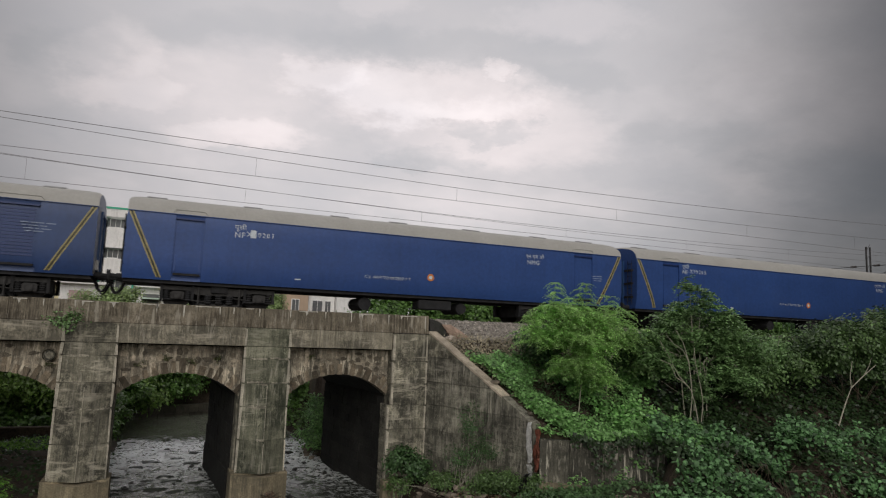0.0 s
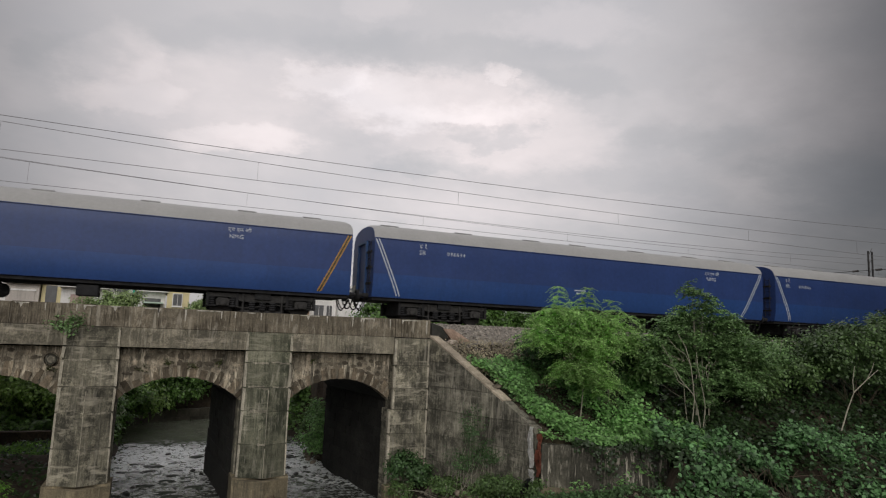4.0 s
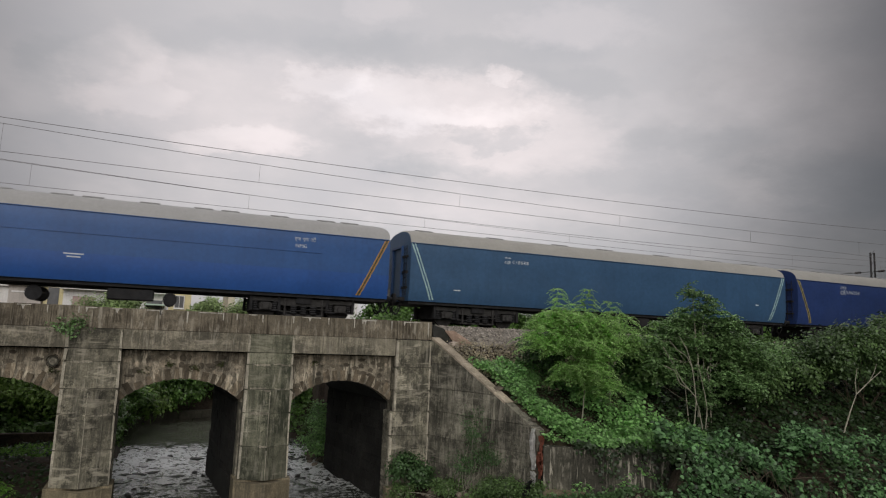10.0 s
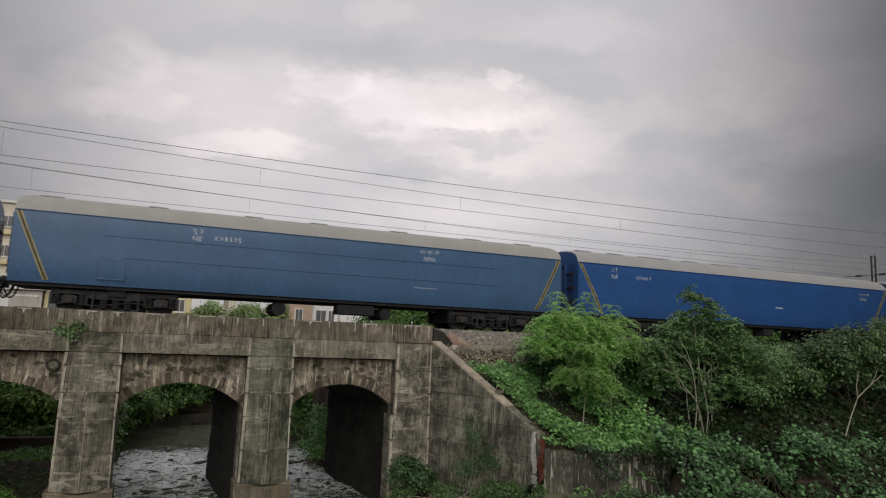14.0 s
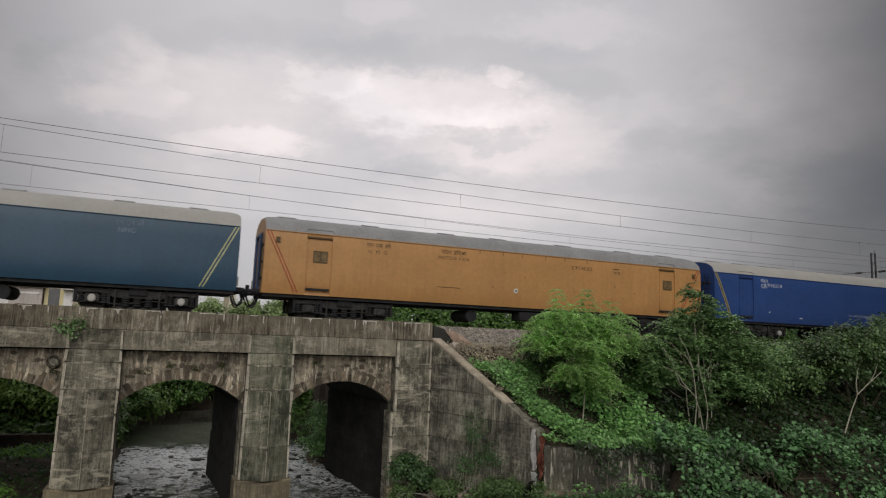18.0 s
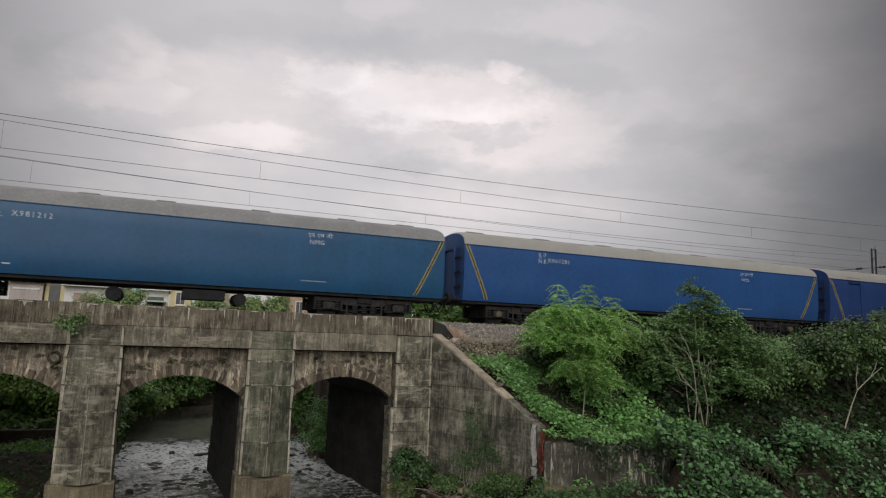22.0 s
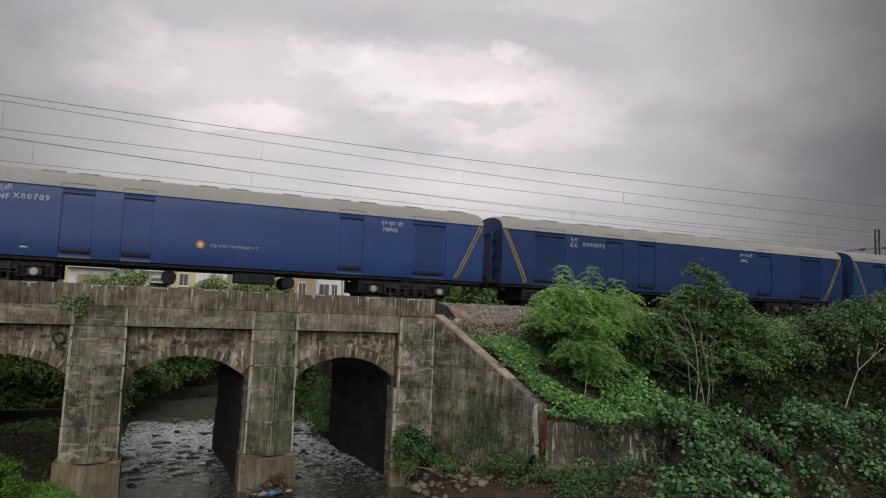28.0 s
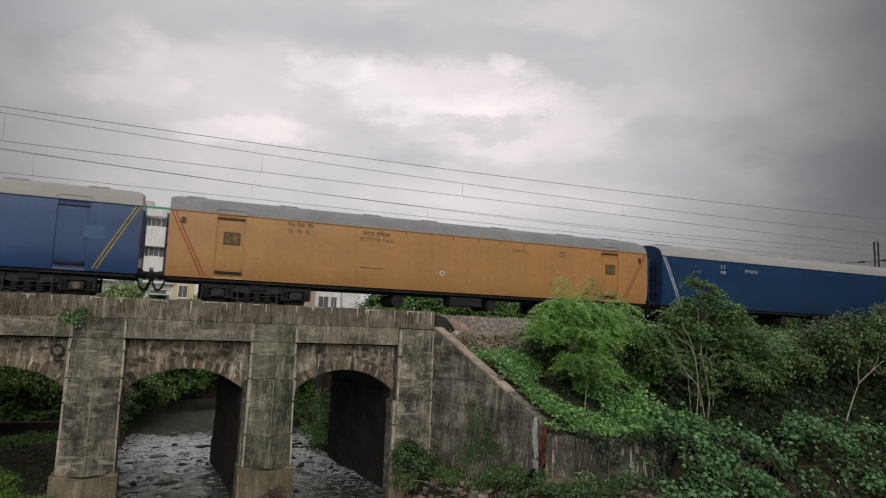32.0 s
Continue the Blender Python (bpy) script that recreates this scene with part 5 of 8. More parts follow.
def make_coach(spec):
    """One van body on two bogies; its own origin is at the track's centre under its left end."""
    col, roof = P[spec["paint"]], R[spec.get("roof", "cream")]
    root = tagged(new("railway_van"), spec["label"], "railway van", "vans of the train")
    doors = spec.get("doors", ())
    st = [(0.0, 0.0)]
    for d in doors:
        st += [(d[0] - 0.04, 0.0), (d[0] - 0.038, 0.055), (d[0] + d[1] + 0.038, 0.055), (d[0] + d[1] + 0.04, 0.0)]
    st.append((BODY, 0.0))
    bm = B()
    swept(bm, SIDE, st, -1.0)
    swept(bm, SIDE, [(0.0, 0.0), (BODY, 0.0)], 1.0)
    bmesh.ops.remove_doubles(bm, verts=bm.verts[:], dist=0.0002)
    y0, z0 = SIDE[0]
    bm.faces.new([bm.verts.new(p) for p in ((0.0, -y0, z0), (0.0, y0, z0), (BODY, y0, z0), (BODY, -y0, z0))])
    part("body", bm, col, root, smooth=True)
    # end walls up to the roof arc, which dips at the ends
    for x, flip in ((0.0, False), (BODY, True)):
        arc = [(y, z - 0.10 * max(0, (z - 3.5) / 0.6)) for y, z in ROOF]
        loop = [(-y, z) for y, z in SIDE] + [(-y, z) for y, z in arc[1:]] + [(y, z) for y, z in arc[-2:0:-1]] + [(y, z) for y, z in SIDE[::-1]]
        bm = B()
        vs = [bm.verts.new((x, y, z)) for y, z in loop]
        bm.faces.new(vs[::-1] if flip else vs)
        part("end_wall", bm, col, root, "sooty end wall")
    if spec.get("band"):
        bm = B()
        patch(bm, lambda z: 0.0, lambda z: BODY, 2.10, 2.72, 0.003)
        part("paint_band", bm, P["band"], root, "light blue band")
        bm = B()
        patch(bm, lambda z: 0.33, lambda z: BODY - 0.42, 1.62, 1.67, 0.005)
        part("paint_line", bm, K["orange"], root)
        for sx, x0 in ((1, 0.33), (-1, BODY - 0.42)):
            bm = B()
            fa = lambda z, sx=sx, x0=x0: x0 + sx * 0.30 * (1.72 - z) / 0.64
            patch(bm, lambda z: min(fa(z), fa(z) + sx * 0.055), lambda z: max(fa(z), fa(z) + sx * 0.055), 1.08, 1.62, 0.005)
            part("paint_line", bm, K["orange"], root)
            bm = B()
            xe = x0 + sx * 0.30
            patch(bm, lambda z: min(xe, xe + sx * 0.36), lambda z: max(xe, xe + sx * 0.36), 1.06, 1.11, 0.005)
            part("paint_line", bm, K["orange"], root)
        for x in spec["band"]:
            bm = B()
            box(bm, x + 0.2, x + 0.87, -HALF_W - 0.012, -HALF_W + 0.02, 2.12, 2.58)
            w = part("side_louvre", bm, P["slate"], root, "louvred side opening painted blue")
            for k in range(7):
                bm = B()
                box(bm, x + 0.24, x + 0.83, -HALF_W - 0.026, -HALF_W - 0.014, 2.14 + k * 0.06, 2.175 + k * 0.06)
                part("slat", bm, P["band"] if k % 3 else P["slate"], w)
    for k in spec.get("rib", ()):
        bm = B()
        box(bm, k[0], k[1], -HALF_W - 0.022, -HALF_W + 0.01, k[2], k[2] + 0.022)
        part("side_rib", bm, col, root)
    # thin skin in a brighter blue, imitating the lower side's reflection
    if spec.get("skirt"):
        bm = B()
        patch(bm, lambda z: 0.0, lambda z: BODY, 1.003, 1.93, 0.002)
        part("lower_panel", bm, P[spec["skirt"]], root, "lower side with its brighter sheen put into the blue", smooth=True)
    bm = B()
    vs = [bm.verts.new((BODY + 0.004, y * 0.94, z if z > 1.1 else 1.06)) for y, z in [(-a, b) for a, b in SIDE] + [(a, b) for a, b in SIDE[::-1]]]
    bm.faces.new(vs[::-1])
    part("end_panel", bm, K["panel"], root, "worn pale grey end wall")
    # roof with a rounded dip at either end
    bm = B()
    rr = []
    for x, drop in ((-0.0, 0.10), (0.12, 0.03), (0.45, 0.0), (BODY - 0.45, 0.0), (BODY - 0.12, 0.03), (BODY, 0.10)):
        row = [(-y, z - drop * max(0, (z - 3.5) / 0.6)) for y, z in ROOF] + [(y, z - drop * max(0, (z - 3.5) / 0.6)) for y, z in ROOF[-2::-1]]
        rr.append([bm.verts.new((x, y, z + 0.003)) for y, z in row])
    for a, b in zip(rr, rr[1:]):
        for i in range(len(a) - 1):
            bm.faces.new((a[i], b[i], b[i + 1], a[i + 1]))
    part("roof", bm, roof, root, smooth=True)
    bm = B()
    box(bm, 0.02, BODY - 0.02, -1.615, -1.572, 3.375, 3.40)
    part("rain_gutter", bm, col, root)
    nv = spec.get("vents", 7)
    for i in range(nv):
        v = link("roof_vent", VENT, root, pose(1.2 + i * (BODY - 2.4) / (nv - 1) + 0.3 * ((i * 7) % 3 - 1), -0.62, 4.018, 11))
        v.material_slots[0].link, v.material_slots[0].material = "OBJECT", R["dull"]
    for d in doors:
        x0, w, shut = d[0], d[1], (d[2] if len(d) > 2 else 0)
        bm = B()
        y = -(HALF_W - 0.050)
        patch(bm, lambda z: x0 + 0.02, lambda z: x0 + w - 0.02, 1.30, 3.18, -0.045)
        dr = part("sliding_door", bm, col, root)
        if shut:
            for k in range(15):
                z = 1.50 + k * 0.11
                bm = B()
                box(bm, x0 + 0.08, x0 + w - 0.08, -(side_y(z) - 0.03), -(side_y(z) - 0.06), z, z + 0.065)
                part("slat", bm, P["navy"] if spec["paint"] == "royal" else P["inkblue"], dr)
        else:
            for xa in (x0 + 0.02, x0 + w - 0.06):
                bm = B()
                box(bm, xa, xa + 0.04, y - 0.012, y + 0.02, 1.32, 3.1)
                part("door_post", bm, col, dr)
        bm = B()
        box(bm, x0, x0 + w, -HALF_W - 0.004, -HALF_W + 0.07, 1.17, 1.25)
        part("door_step", bm, M["under"], dr)
        bm = B()
        box(bm, x0 - 0.03, x0 + w + 0.03, -HALF_W - 0.02, -HALF_W + 0.05, 3.20, 3.26)
        part("door_rail", bm, P["inkblue"] if spec["paint"] != "amber" else K["brown"], dr)
        if spec["paint"] == "amber":
            bm = B()
            box(bm, x0 + 0.22, x0 + w - 0.12, y - 0.02, y - 0.004, 2.25, 2.72)
            wv = part("door_window", bm, K["brown"], dr)
            for q in (0, 1):
                bm = B()
                xa = x0 + 0.27 + q * 0.28
                box(bm, xa, xa + 0.22, y - 0.026, y - 0.02, 2.30, 2.67)
                part("pane", bm, K["mesh"], wv)
        # raised drip moulding above the door
        bm = B()
        pts = [(x0 - 0.12, 3.45), (x0 - 0.02, 3.56), (x0 + w + 0.02, 3.56), (x0 + w + 0.12, 3.45)]
        tube(bm, [(x, -(1.585 - (z - 3.39) * 0.37) - 0.01, z) for x, z in pts], 0.02, 5)
        part("drip_moulding", bm, roof, root)
    if spec["paint"] == "amber":
        for x in (0.40, BODY - 0.56):
            bm = B()
            box(bm, x, x + 0.16, -side_y(3.0) - 0.05, -side_y(3.0) + 0.04, 2.92, 3.14, 0.01)
            part("tail_lamp_box", bm, K["brown"], root, "small dark tail lamp box")
        sp = random.Random(len(spec["text"]) * 7)
        for _ in range(14):
            x, z, r = sp.uniform(9.5, 17.5), sp.uniform(1.6, 2.6), sp.uniform(0.012, 0.035)
            bm = B()
            tube(bm, [(x, -HALF_W, z), (x, -HALF_W - 0.004, z)], r, 7)
            part("rust_spot", bm, K["brown"], root)
        for i in range(6):
            x = 9.2 + i * 1.1 + sp.uniform(-0.3, 0.3)
            bm = B()
            patch(bm, lambda z: x, lambda z: x + 0.04, 3.2, 3.34, 0.004)
            part("rust_streak", bm, K["brown"], root)
    if spec.get("panels"):
        for x0, x1, z0, z1 in spec["panels"]:
            bm = B()
            for a, b, c, d in ((x0, x1, z0, z0 + 0.03), (x0, x1, z1 - 0.03, z1), (x0, x0 + 0.03, z0 + 0.03, z1 - 0.03), (x1 - 0.03, x1, z0 + 0.03, z1 - 0.03)):
                box(bm, a, b, -HALF_W - 0.012, -HALF_W + 0.01, c, d)
            part("welded_panel_edge", bm, col, root)
    stripes(root, K[spec.get("stripe", "yellow")], False, K["line_core"] if spec.get("stripe", "yellow") in ("yellow", "orange") else None, spec.get("foot", 1.0))
    stripes(root, K[spec.get("stripe", "yellow")], True, K["line_core"] if spec.get("stripe", "yellow") in ("yellow", "orange") else None, spec.get("rear_foot", spec.get("foot", 1.0) * 1.12))
    # sole bar and hanging gear
    bm = B()
    box(bm, 0.05, BODY - 0.05, -1.40, 1.40, 0.86, 1.0)
    part("sole_bar", bm, M["under"], root)
    bm = B()
    box(bm, 4.9, BODY - 4.9, -0.45, 0.45, 0.80, 0.858)
    part("underframe_truss", bm, M["under"], root)
    gear = spec.get("gear", 0)
    for x, r in ((8.6, 0.26), (12.9, 0.24))[: 1 + gear % 2]:
        bm = B()
        tube(bm, [(x + gear * 0.35, -1.15, 0.52), (x + gear * 0.35, 0.5, 0.52)], r, 18)
        part("brake_cylinder", bm, M["under"], root)
    bm = B()
    x = 10.6 + 0.6 * (gear % 3)
    box(bm, x, x + (1.5 if gear % 2 else 0.7), -1.38, -0.6, 0.42, 0.8, 0.03)
    part("equipment_box", bm, M["under"], root)
    for x in (3.297, BODY - 3.297):
        make_bogie(root, x, spec.get("hub", ""))
    for nm, me in END:
        link(nm, me, root)
    turn = Matrix.Translation((BODY, 0, 0)) @ Matrix.Rotation(math.pi, 4, "Z")
    for nm, me in END:
        link(nm, me, root, turn)
    ink = K[spec.get("ink", "chalk")]
    for t in spec.get("text", ()):
        write(root, t[0], t[1], t[2], t[3], K[t[4]] if len(t) > 4 else ink)
    for t in spec.get("bars", ()):
        bars(root, t[0], t[1], K[t[3]] if len(t) > 3 else ink, t[2], h=t[4] if len(t) > 4 else 0.045)
    for x, z, w, h, k in spec.get("plates", ()):
        bm = B()
        patch(bm, lambda q: x, lambda q: x + w, z, z + h, 0.004)
        part("painted_panel", bm, K[k], root)
    if spec.get("logo"):
        x, z, k = spec["logo"]
        bm = B()
        r_ = 0.10 if k == "white" else 0.15
        tube(bm, [(x, -HALF_W, z), (x, -HALF_W - 0.006, z)], r_, 20)
        lg = part("roundel", bm, K[k], root)
        bm = B()
        tube(bm, [(x, -HALF_W - 0.006, z), (x, -HALF_W - 0.009, z)], r_ * 0.55, 6)
        part("roundel_centre", bm, K["brown"] if k == "white" else K["white"], lg)
    return root


CC = "C.C. NOT TO EXCEED 9 T"
HI = "एन एम जी"
D1 = 0.92
VANS = [
    dict(paint="navy", rear_foot=1.26, doors=((1.63, 1.5, 1), (15.05, D1), (18.2, 1.4, 1)), label="dark blue parcel van with cream roof and shuttered doors", bars=((19.1, 2.62, (0.25, 0.4, 0.3), "scrawl", 0.03), (19.15, 2.52, (0.14, 0.3, 0.2), "scrawl", 0.03), (19.2, 2.42, (0.3, 0.12, 0.3), "scrawl", 0.03), (19.25, 2.33, (0.2, 0.3), "scrawl", 0.03))),
    dict(paint="royal", doors=((1.63, D1), (18.75, D1)), foot=1.06, label="royal blue van with cream roof and white stencilled lettering",
         text=(("पूसी", 3.65, 3.02, 0.25), ("NF", 3.65, 2.72, 0.3), ("X", 4.08, 2.77, 0.3), ("0201", 4.5, 2.79, 0.28), (HI, 16.15, 2.94, 0.22), ("NMG", 16.2, 2.66, 0.27), (CC, 8.75, 1.55, 0.155)),
         plates=((4.24, 2.74, 0.2, 0.3, "chalk"),), logo=(11.6, 1.74, "logo"), bars=((19.7, 2.34, (0.2, 0.3), "scrawl", 0.03), (19.75, 2.24, (0.3, 0.15), "scrawl", 0.03), (19.8, 2.14, (0.16, 0.2), "scrawl", 0.03), (6.0, 1.28, (0.22,))), gear=1),
    dict(paint="royal", doors=((1.63, D1), (18.75, D1)), label="royal blue van with cream roof, scribbled chalk near its end",
         text=(("पूसी", 2.8, 3.12, 0.25), ("NF", 2.79, 2.83, 0.3), ("X99265", 3.27, 2.9, 0.3), (HI, 17.15, 3.05, 0.22), ("NMG", 17.25, 2.78, 0.26), (CC, 9.5, 1.62, 0.145)), logo=(11.65, 1.7, "logo"), bars=((19.8, 2.42, (0.2, 0.3), "scrawl", 0.03), (19.85, 2.3, (0.3, 0.12), "scrawl", 0.03), (19.9, 2.16, (0.55,), "red"), (6.0, 1.28, (0.22,))), gear=2),
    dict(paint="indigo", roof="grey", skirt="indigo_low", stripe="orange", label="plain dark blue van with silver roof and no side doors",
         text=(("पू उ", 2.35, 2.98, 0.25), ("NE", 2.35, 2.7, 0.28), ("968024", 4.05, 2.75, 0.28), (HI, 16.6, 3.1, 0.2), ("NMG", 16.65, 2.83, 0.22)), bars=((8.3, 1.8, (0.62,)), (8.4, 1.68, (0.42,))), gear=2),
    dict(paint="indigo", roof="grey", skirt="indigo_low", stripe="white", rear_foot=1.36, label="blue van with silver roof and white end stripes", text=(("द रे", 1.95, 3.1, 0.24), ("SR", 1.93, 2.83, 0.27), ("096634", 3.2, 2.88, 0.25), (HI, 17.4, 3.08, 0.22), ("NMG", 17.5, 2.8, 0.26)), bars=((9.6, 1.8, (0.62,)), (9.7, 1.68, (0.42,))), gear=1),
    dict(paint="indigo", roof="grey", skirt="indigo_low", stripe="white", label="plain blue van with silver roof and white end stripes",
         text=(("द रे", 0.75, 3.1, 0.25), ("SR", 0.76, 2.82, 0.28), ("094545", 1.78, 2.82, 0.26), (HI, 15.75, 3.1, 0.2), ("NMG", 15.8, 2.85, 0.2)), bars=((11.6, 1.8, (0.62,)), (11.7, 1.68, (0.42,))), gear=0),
    dict(paint="inkblue", roof="grey", stripe="orange", band=(2.58, 9.54, 11.22, 17.19), doors=((1.5, 0.96), (18.66, 0.9)), foot=0.85, rear_foot=0.89, label="ink blue coach with a light blue band and orange line",
         text=(("मध्य", 3.8, 3.1, 0.24), ("CR", 3.8, 2.8, 0.29), ("014305", 4.8, 2.86, 0.28), ("AUTOMOBILE CARRIER", 13.46, 2.93, 0.17)), bars=((13.76, 1.84, (1.1,), "scrawl", 0.045),)),
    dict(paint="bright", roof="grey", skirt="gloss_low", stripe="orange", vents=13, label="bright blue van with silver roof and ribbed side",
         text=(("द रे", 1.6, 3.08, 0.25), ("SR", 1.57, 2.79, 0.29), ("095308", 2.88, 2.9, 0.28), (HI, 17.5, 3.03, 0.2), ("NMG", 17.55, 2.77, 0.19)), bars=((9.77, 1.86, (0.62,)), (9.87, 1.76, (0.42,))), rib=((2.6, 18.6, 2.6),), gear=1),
    dict(paint="slate", roof="cream", stripe="aqua", foot=0.9, label="faded slate-teal van with cream roof", text=(("NR", 4.37, 2.82, 0.22), ("018848", 4.76, 2.86, 0.24)), bars=((4.4, 3.08, (0.1, 0.12)), (19.2, 1.8, (0.2,)), (2.0, 1.5, (0.3,), "chalk", 0.04)), gear=2),
    dict(paint="indigo", roof="cream", foot=0.88, label="indigo blue van with cream roof and a light blue painted rectangle", vents=12,
         text=(("मध्य", 3.36, 3.06, 0.25), ("CR", 3.35, 2.76, 0.3), ("X96254", 3.83, 2.82, 0.3), (HI, 18.9, 2.88, 0.24), ("NMG", 19.0, 2.6, 0.26), (CC, 13.07, 1.58, 0.145)), logo=(10.24, 1.75, "logo"), plates=((18.8, 2.04, 1.06, 0.37, "sky"),), gear=3, bars=((6.0, 1.28, (0.22,)), (7.9, 1.28, (0.2,)))),
    dict(paint="pale", roof="cream", label="pale steel blue van with welded-over side openings", rib=((2.75, 18.2, 2.72), (3.4, 18.2, 1.98)), panels=((2.6, 3.5, 1.2, 1.9),), text=(("पू उ", 5.6, 3.1, 0.24), ("NE", 5.6, 2.82, 0.26), ("X98305", 6.34, 2.88, 0.28), (HI, 14.5, 3.1, 0.2), ("NMG", 14.65, 2.82, 0.22)), bars=((14.3, 1.64, (1.0,), "scrawl", 0.045),), gear=1),
    dict(paint="bright", roof="grey", vents=13, foot=1.25, label="bright blue van with silver roof", text=(("उ रे", 1.85, 3.05, 0.24), ("NR", 1.83, 2.75, 0.27), ("024017", 3.3, 2.78, 0.26), (HI, 18.95, 2.95, 0.2), ("NMG", 19.0, 2.68, 0.22)), bars=((12.4, 1.9, (0.5,)),), gear=2),
    dict(paint="teal", roof="cream", hub="hub", label="dark teal van with cream roof and pale axle covers", text=(("पू उ", 1.72, 3.04, 0.26), ("NE", 1.7, 2.74, 0.29), ("970903", 2.12, 2.76, 0.26), (HI, 17.15, 3.08, 0.22, "dim"), ("NMG", 17.25, 2.8, 0.24, "dim"), (CC, 10.4, 1.68, 0.16)), logo=(10.1, 1.73, "yellow"), plates=((2.0, 1.93, 0.86, 0.28, "dim"),), gear=3, stripe="pale_yellow", bars=((6.4, 1.28, (0.22,)),)),
    dict(paint="amber", roof="dull", stripe="red", ink="brown", foot=1.15, doors=((1.64, 0.92), (18.8, 0.88)), label="amber yellow motor van with grey roof", text=((HI, 4.0, 3.06, 0.24), ("N  M  G", 4.05, 2.8, 0.22), ("मोटर डिब्बा", 7.25, 3.06, 0.24), ("MOTOR VAN", 7.1, 2.81, 0.225), ("X974082", 13.7, 2.86, 0.28), ("SWR", 16.0, 2.8, 0.2)), logo=(10.85, 1.7, "white"), bars=((7.13, 1.63, (1.05,), "brown", 0.03), (16.0, 3.02, (0.4,), "brown")), gear=1),
    dict(paint="royal", roof="cream", doors=((1.69, D1), (18.8, D1)), hub="hub", vents=13, label="royal blue van with pale roof and two side doors", text=(("मध्य", 3.18, 3.06, 0.26), ("CR", 3.17, 2.76, 0.31), ("X96320", 3.62, 2.84, 0.3), (HI, 15.72, 3.02, 0.24), ("NMG", 15.8, 2.74, 0.27), (CC, 9.75, 1.55, 0.17)), bars=((6.0, 1.28, (0.22,)), (3.7, 1.5, (0.14,))), gear=0),
    dict(paint="sea", roof="dull", label="sea blue van with weathered grey roof and yellow end stripes", text=(("म रे", 5.0, 3.12, 0.25), ("C.R.", 4.99, 2.84, 0.27), ("X981212", 5.72, 2.9, 0.29), (HI, 15.58, 3.08, 0.23), ("NMG", 15.65, 2.8, 0.25)), bars=((15.4, 1.34, (1.0,), "scrawl", 0.045), (5.6, 1.28, (0.24,))), gear=1),
    dict(paint="bright", roof="cream", hub="ochre", label="bright blue van with cream roof and ochre axle covers", text=(("पू उ", 3.62, 3.12, 0.26), ("N.E.", 3.61, 2.83, 0.27), ("X963281", 4.12, 2.9, 0.285), (HI, 15.65, 3.08, 0.22), ("NMG", 15.77, 2.8, 0.22)), bars=((15.5, 1.35, (1.0,), "scrawl", 0.045), (5.5, 1.33, (0.25,)), (7.3, 1.35, (0.22,))), gear=2),
    dict(paint="royal", roof="cream", doors=((1.6, D1), (9.33, D1), (18.7, D1)), hub="ochre", foot=1.08, label="royal blue van with cream roof and three side doors", text=(("पू म", 5.62, 3.1, 0.24), ("E.C.", 5.62, 2.82, 0.26), ("X984082", 6.0, 2.87, 0.285), (HI, 14.05, 3.1, 0.2), ("N M G", 14.13, 2.83, 0.2)), bars=((13.9, 1.52, (1.0,), "scrawl", 0.045), (5.8, 1.2, (0.2,)), (8.5, 1.2, (0.2,))), gear=3),
    dict(paint="bright", roof="cream", hub="ochre", label="bright blue van with cream roof and dusty sides", text=(("पू म", 4.97, 3.1, 0.22), ("E.C.", 4.97, 2.84, 0.24), ("X004081", 5.52, 2.86, 0.27), (HI, 15.6, 3.12, 0.2), ("NMG", 15.65, 2.88, 0.2)), bars=((15.43, 1.3, (1.0,), "scrawl", 0.045),), gear=0),
    dict(paint="royal", roof="cream", doors=((1.63, 1.48, 1), (5.45, D1), (7.35, D1), (15.08, D1), (18.19, 1.38, 1)), hub="hub", vents=12, foot=1.12, rear_foot=1.14, label="royal blue van with cream roof, five doors and an orange roundel", text=(("पूसी", 3.54, 3.1, 0.25), ("NF", 3.53, 2.81, 0.28), ("X00709", 3.98, 2.86, 0.3), (HI, 16.75, 3.06, 0.22), ("NMG", 16.83, 2.79, 0.26), (CC, 10.26, 1.68, 0.135)), logo=(9.93, 1.74, "logo"), bars=((4.3, 1.24, (0.22,)),), gear=1),
    dict(paint="navy", roof="cream", doors=((1.66, 1.5, 1), (5.47, D1), (7.38, D1), (15.06, D1), (18.15, 1.45, 1)), hub="ochre", vents=12, foot=1.12, label="navy blue van with cream roof and five side doors", text=(("पू म", 3.5, 3.1, 0.22), ("E.C", 3.49, 2.82, 0.26), ("X994072", 4.14, 2.88, 0.3), (HI, 13.75, 3.06, 0.21), ("NMG", 13.82, 2.79, 0.22)), bars=((10.45, 1.38, (1.1,), "scrawl", 0.045), (5.0, 1.22, (0.2,))), gear=2),
    dict(paint="dusk", roof="cream", doors=((1.7, D1), (11.2, D1), (18.8, D1)), hub="ochre", foot=1.1, label="dark petrol blue van with cream roof and ochre axle covers", text=(("पू म", 6.05, 3.08, 0.23), ("E.C.", 6.03, 2.8, 0.25), ("X974080", 6.45, 2.86, 0.29), (HI, 14.6, 3.05, 0.2), ("N M G", 14.66, 2.78, 0.2)), plates=((19.62, 2.1, 0.7, 0.45, "faint"),), bars=((6.95, 1.34, (1.2,), "chalk", 0.06), (5.6, 1.2, (0.2,))), gear=3),
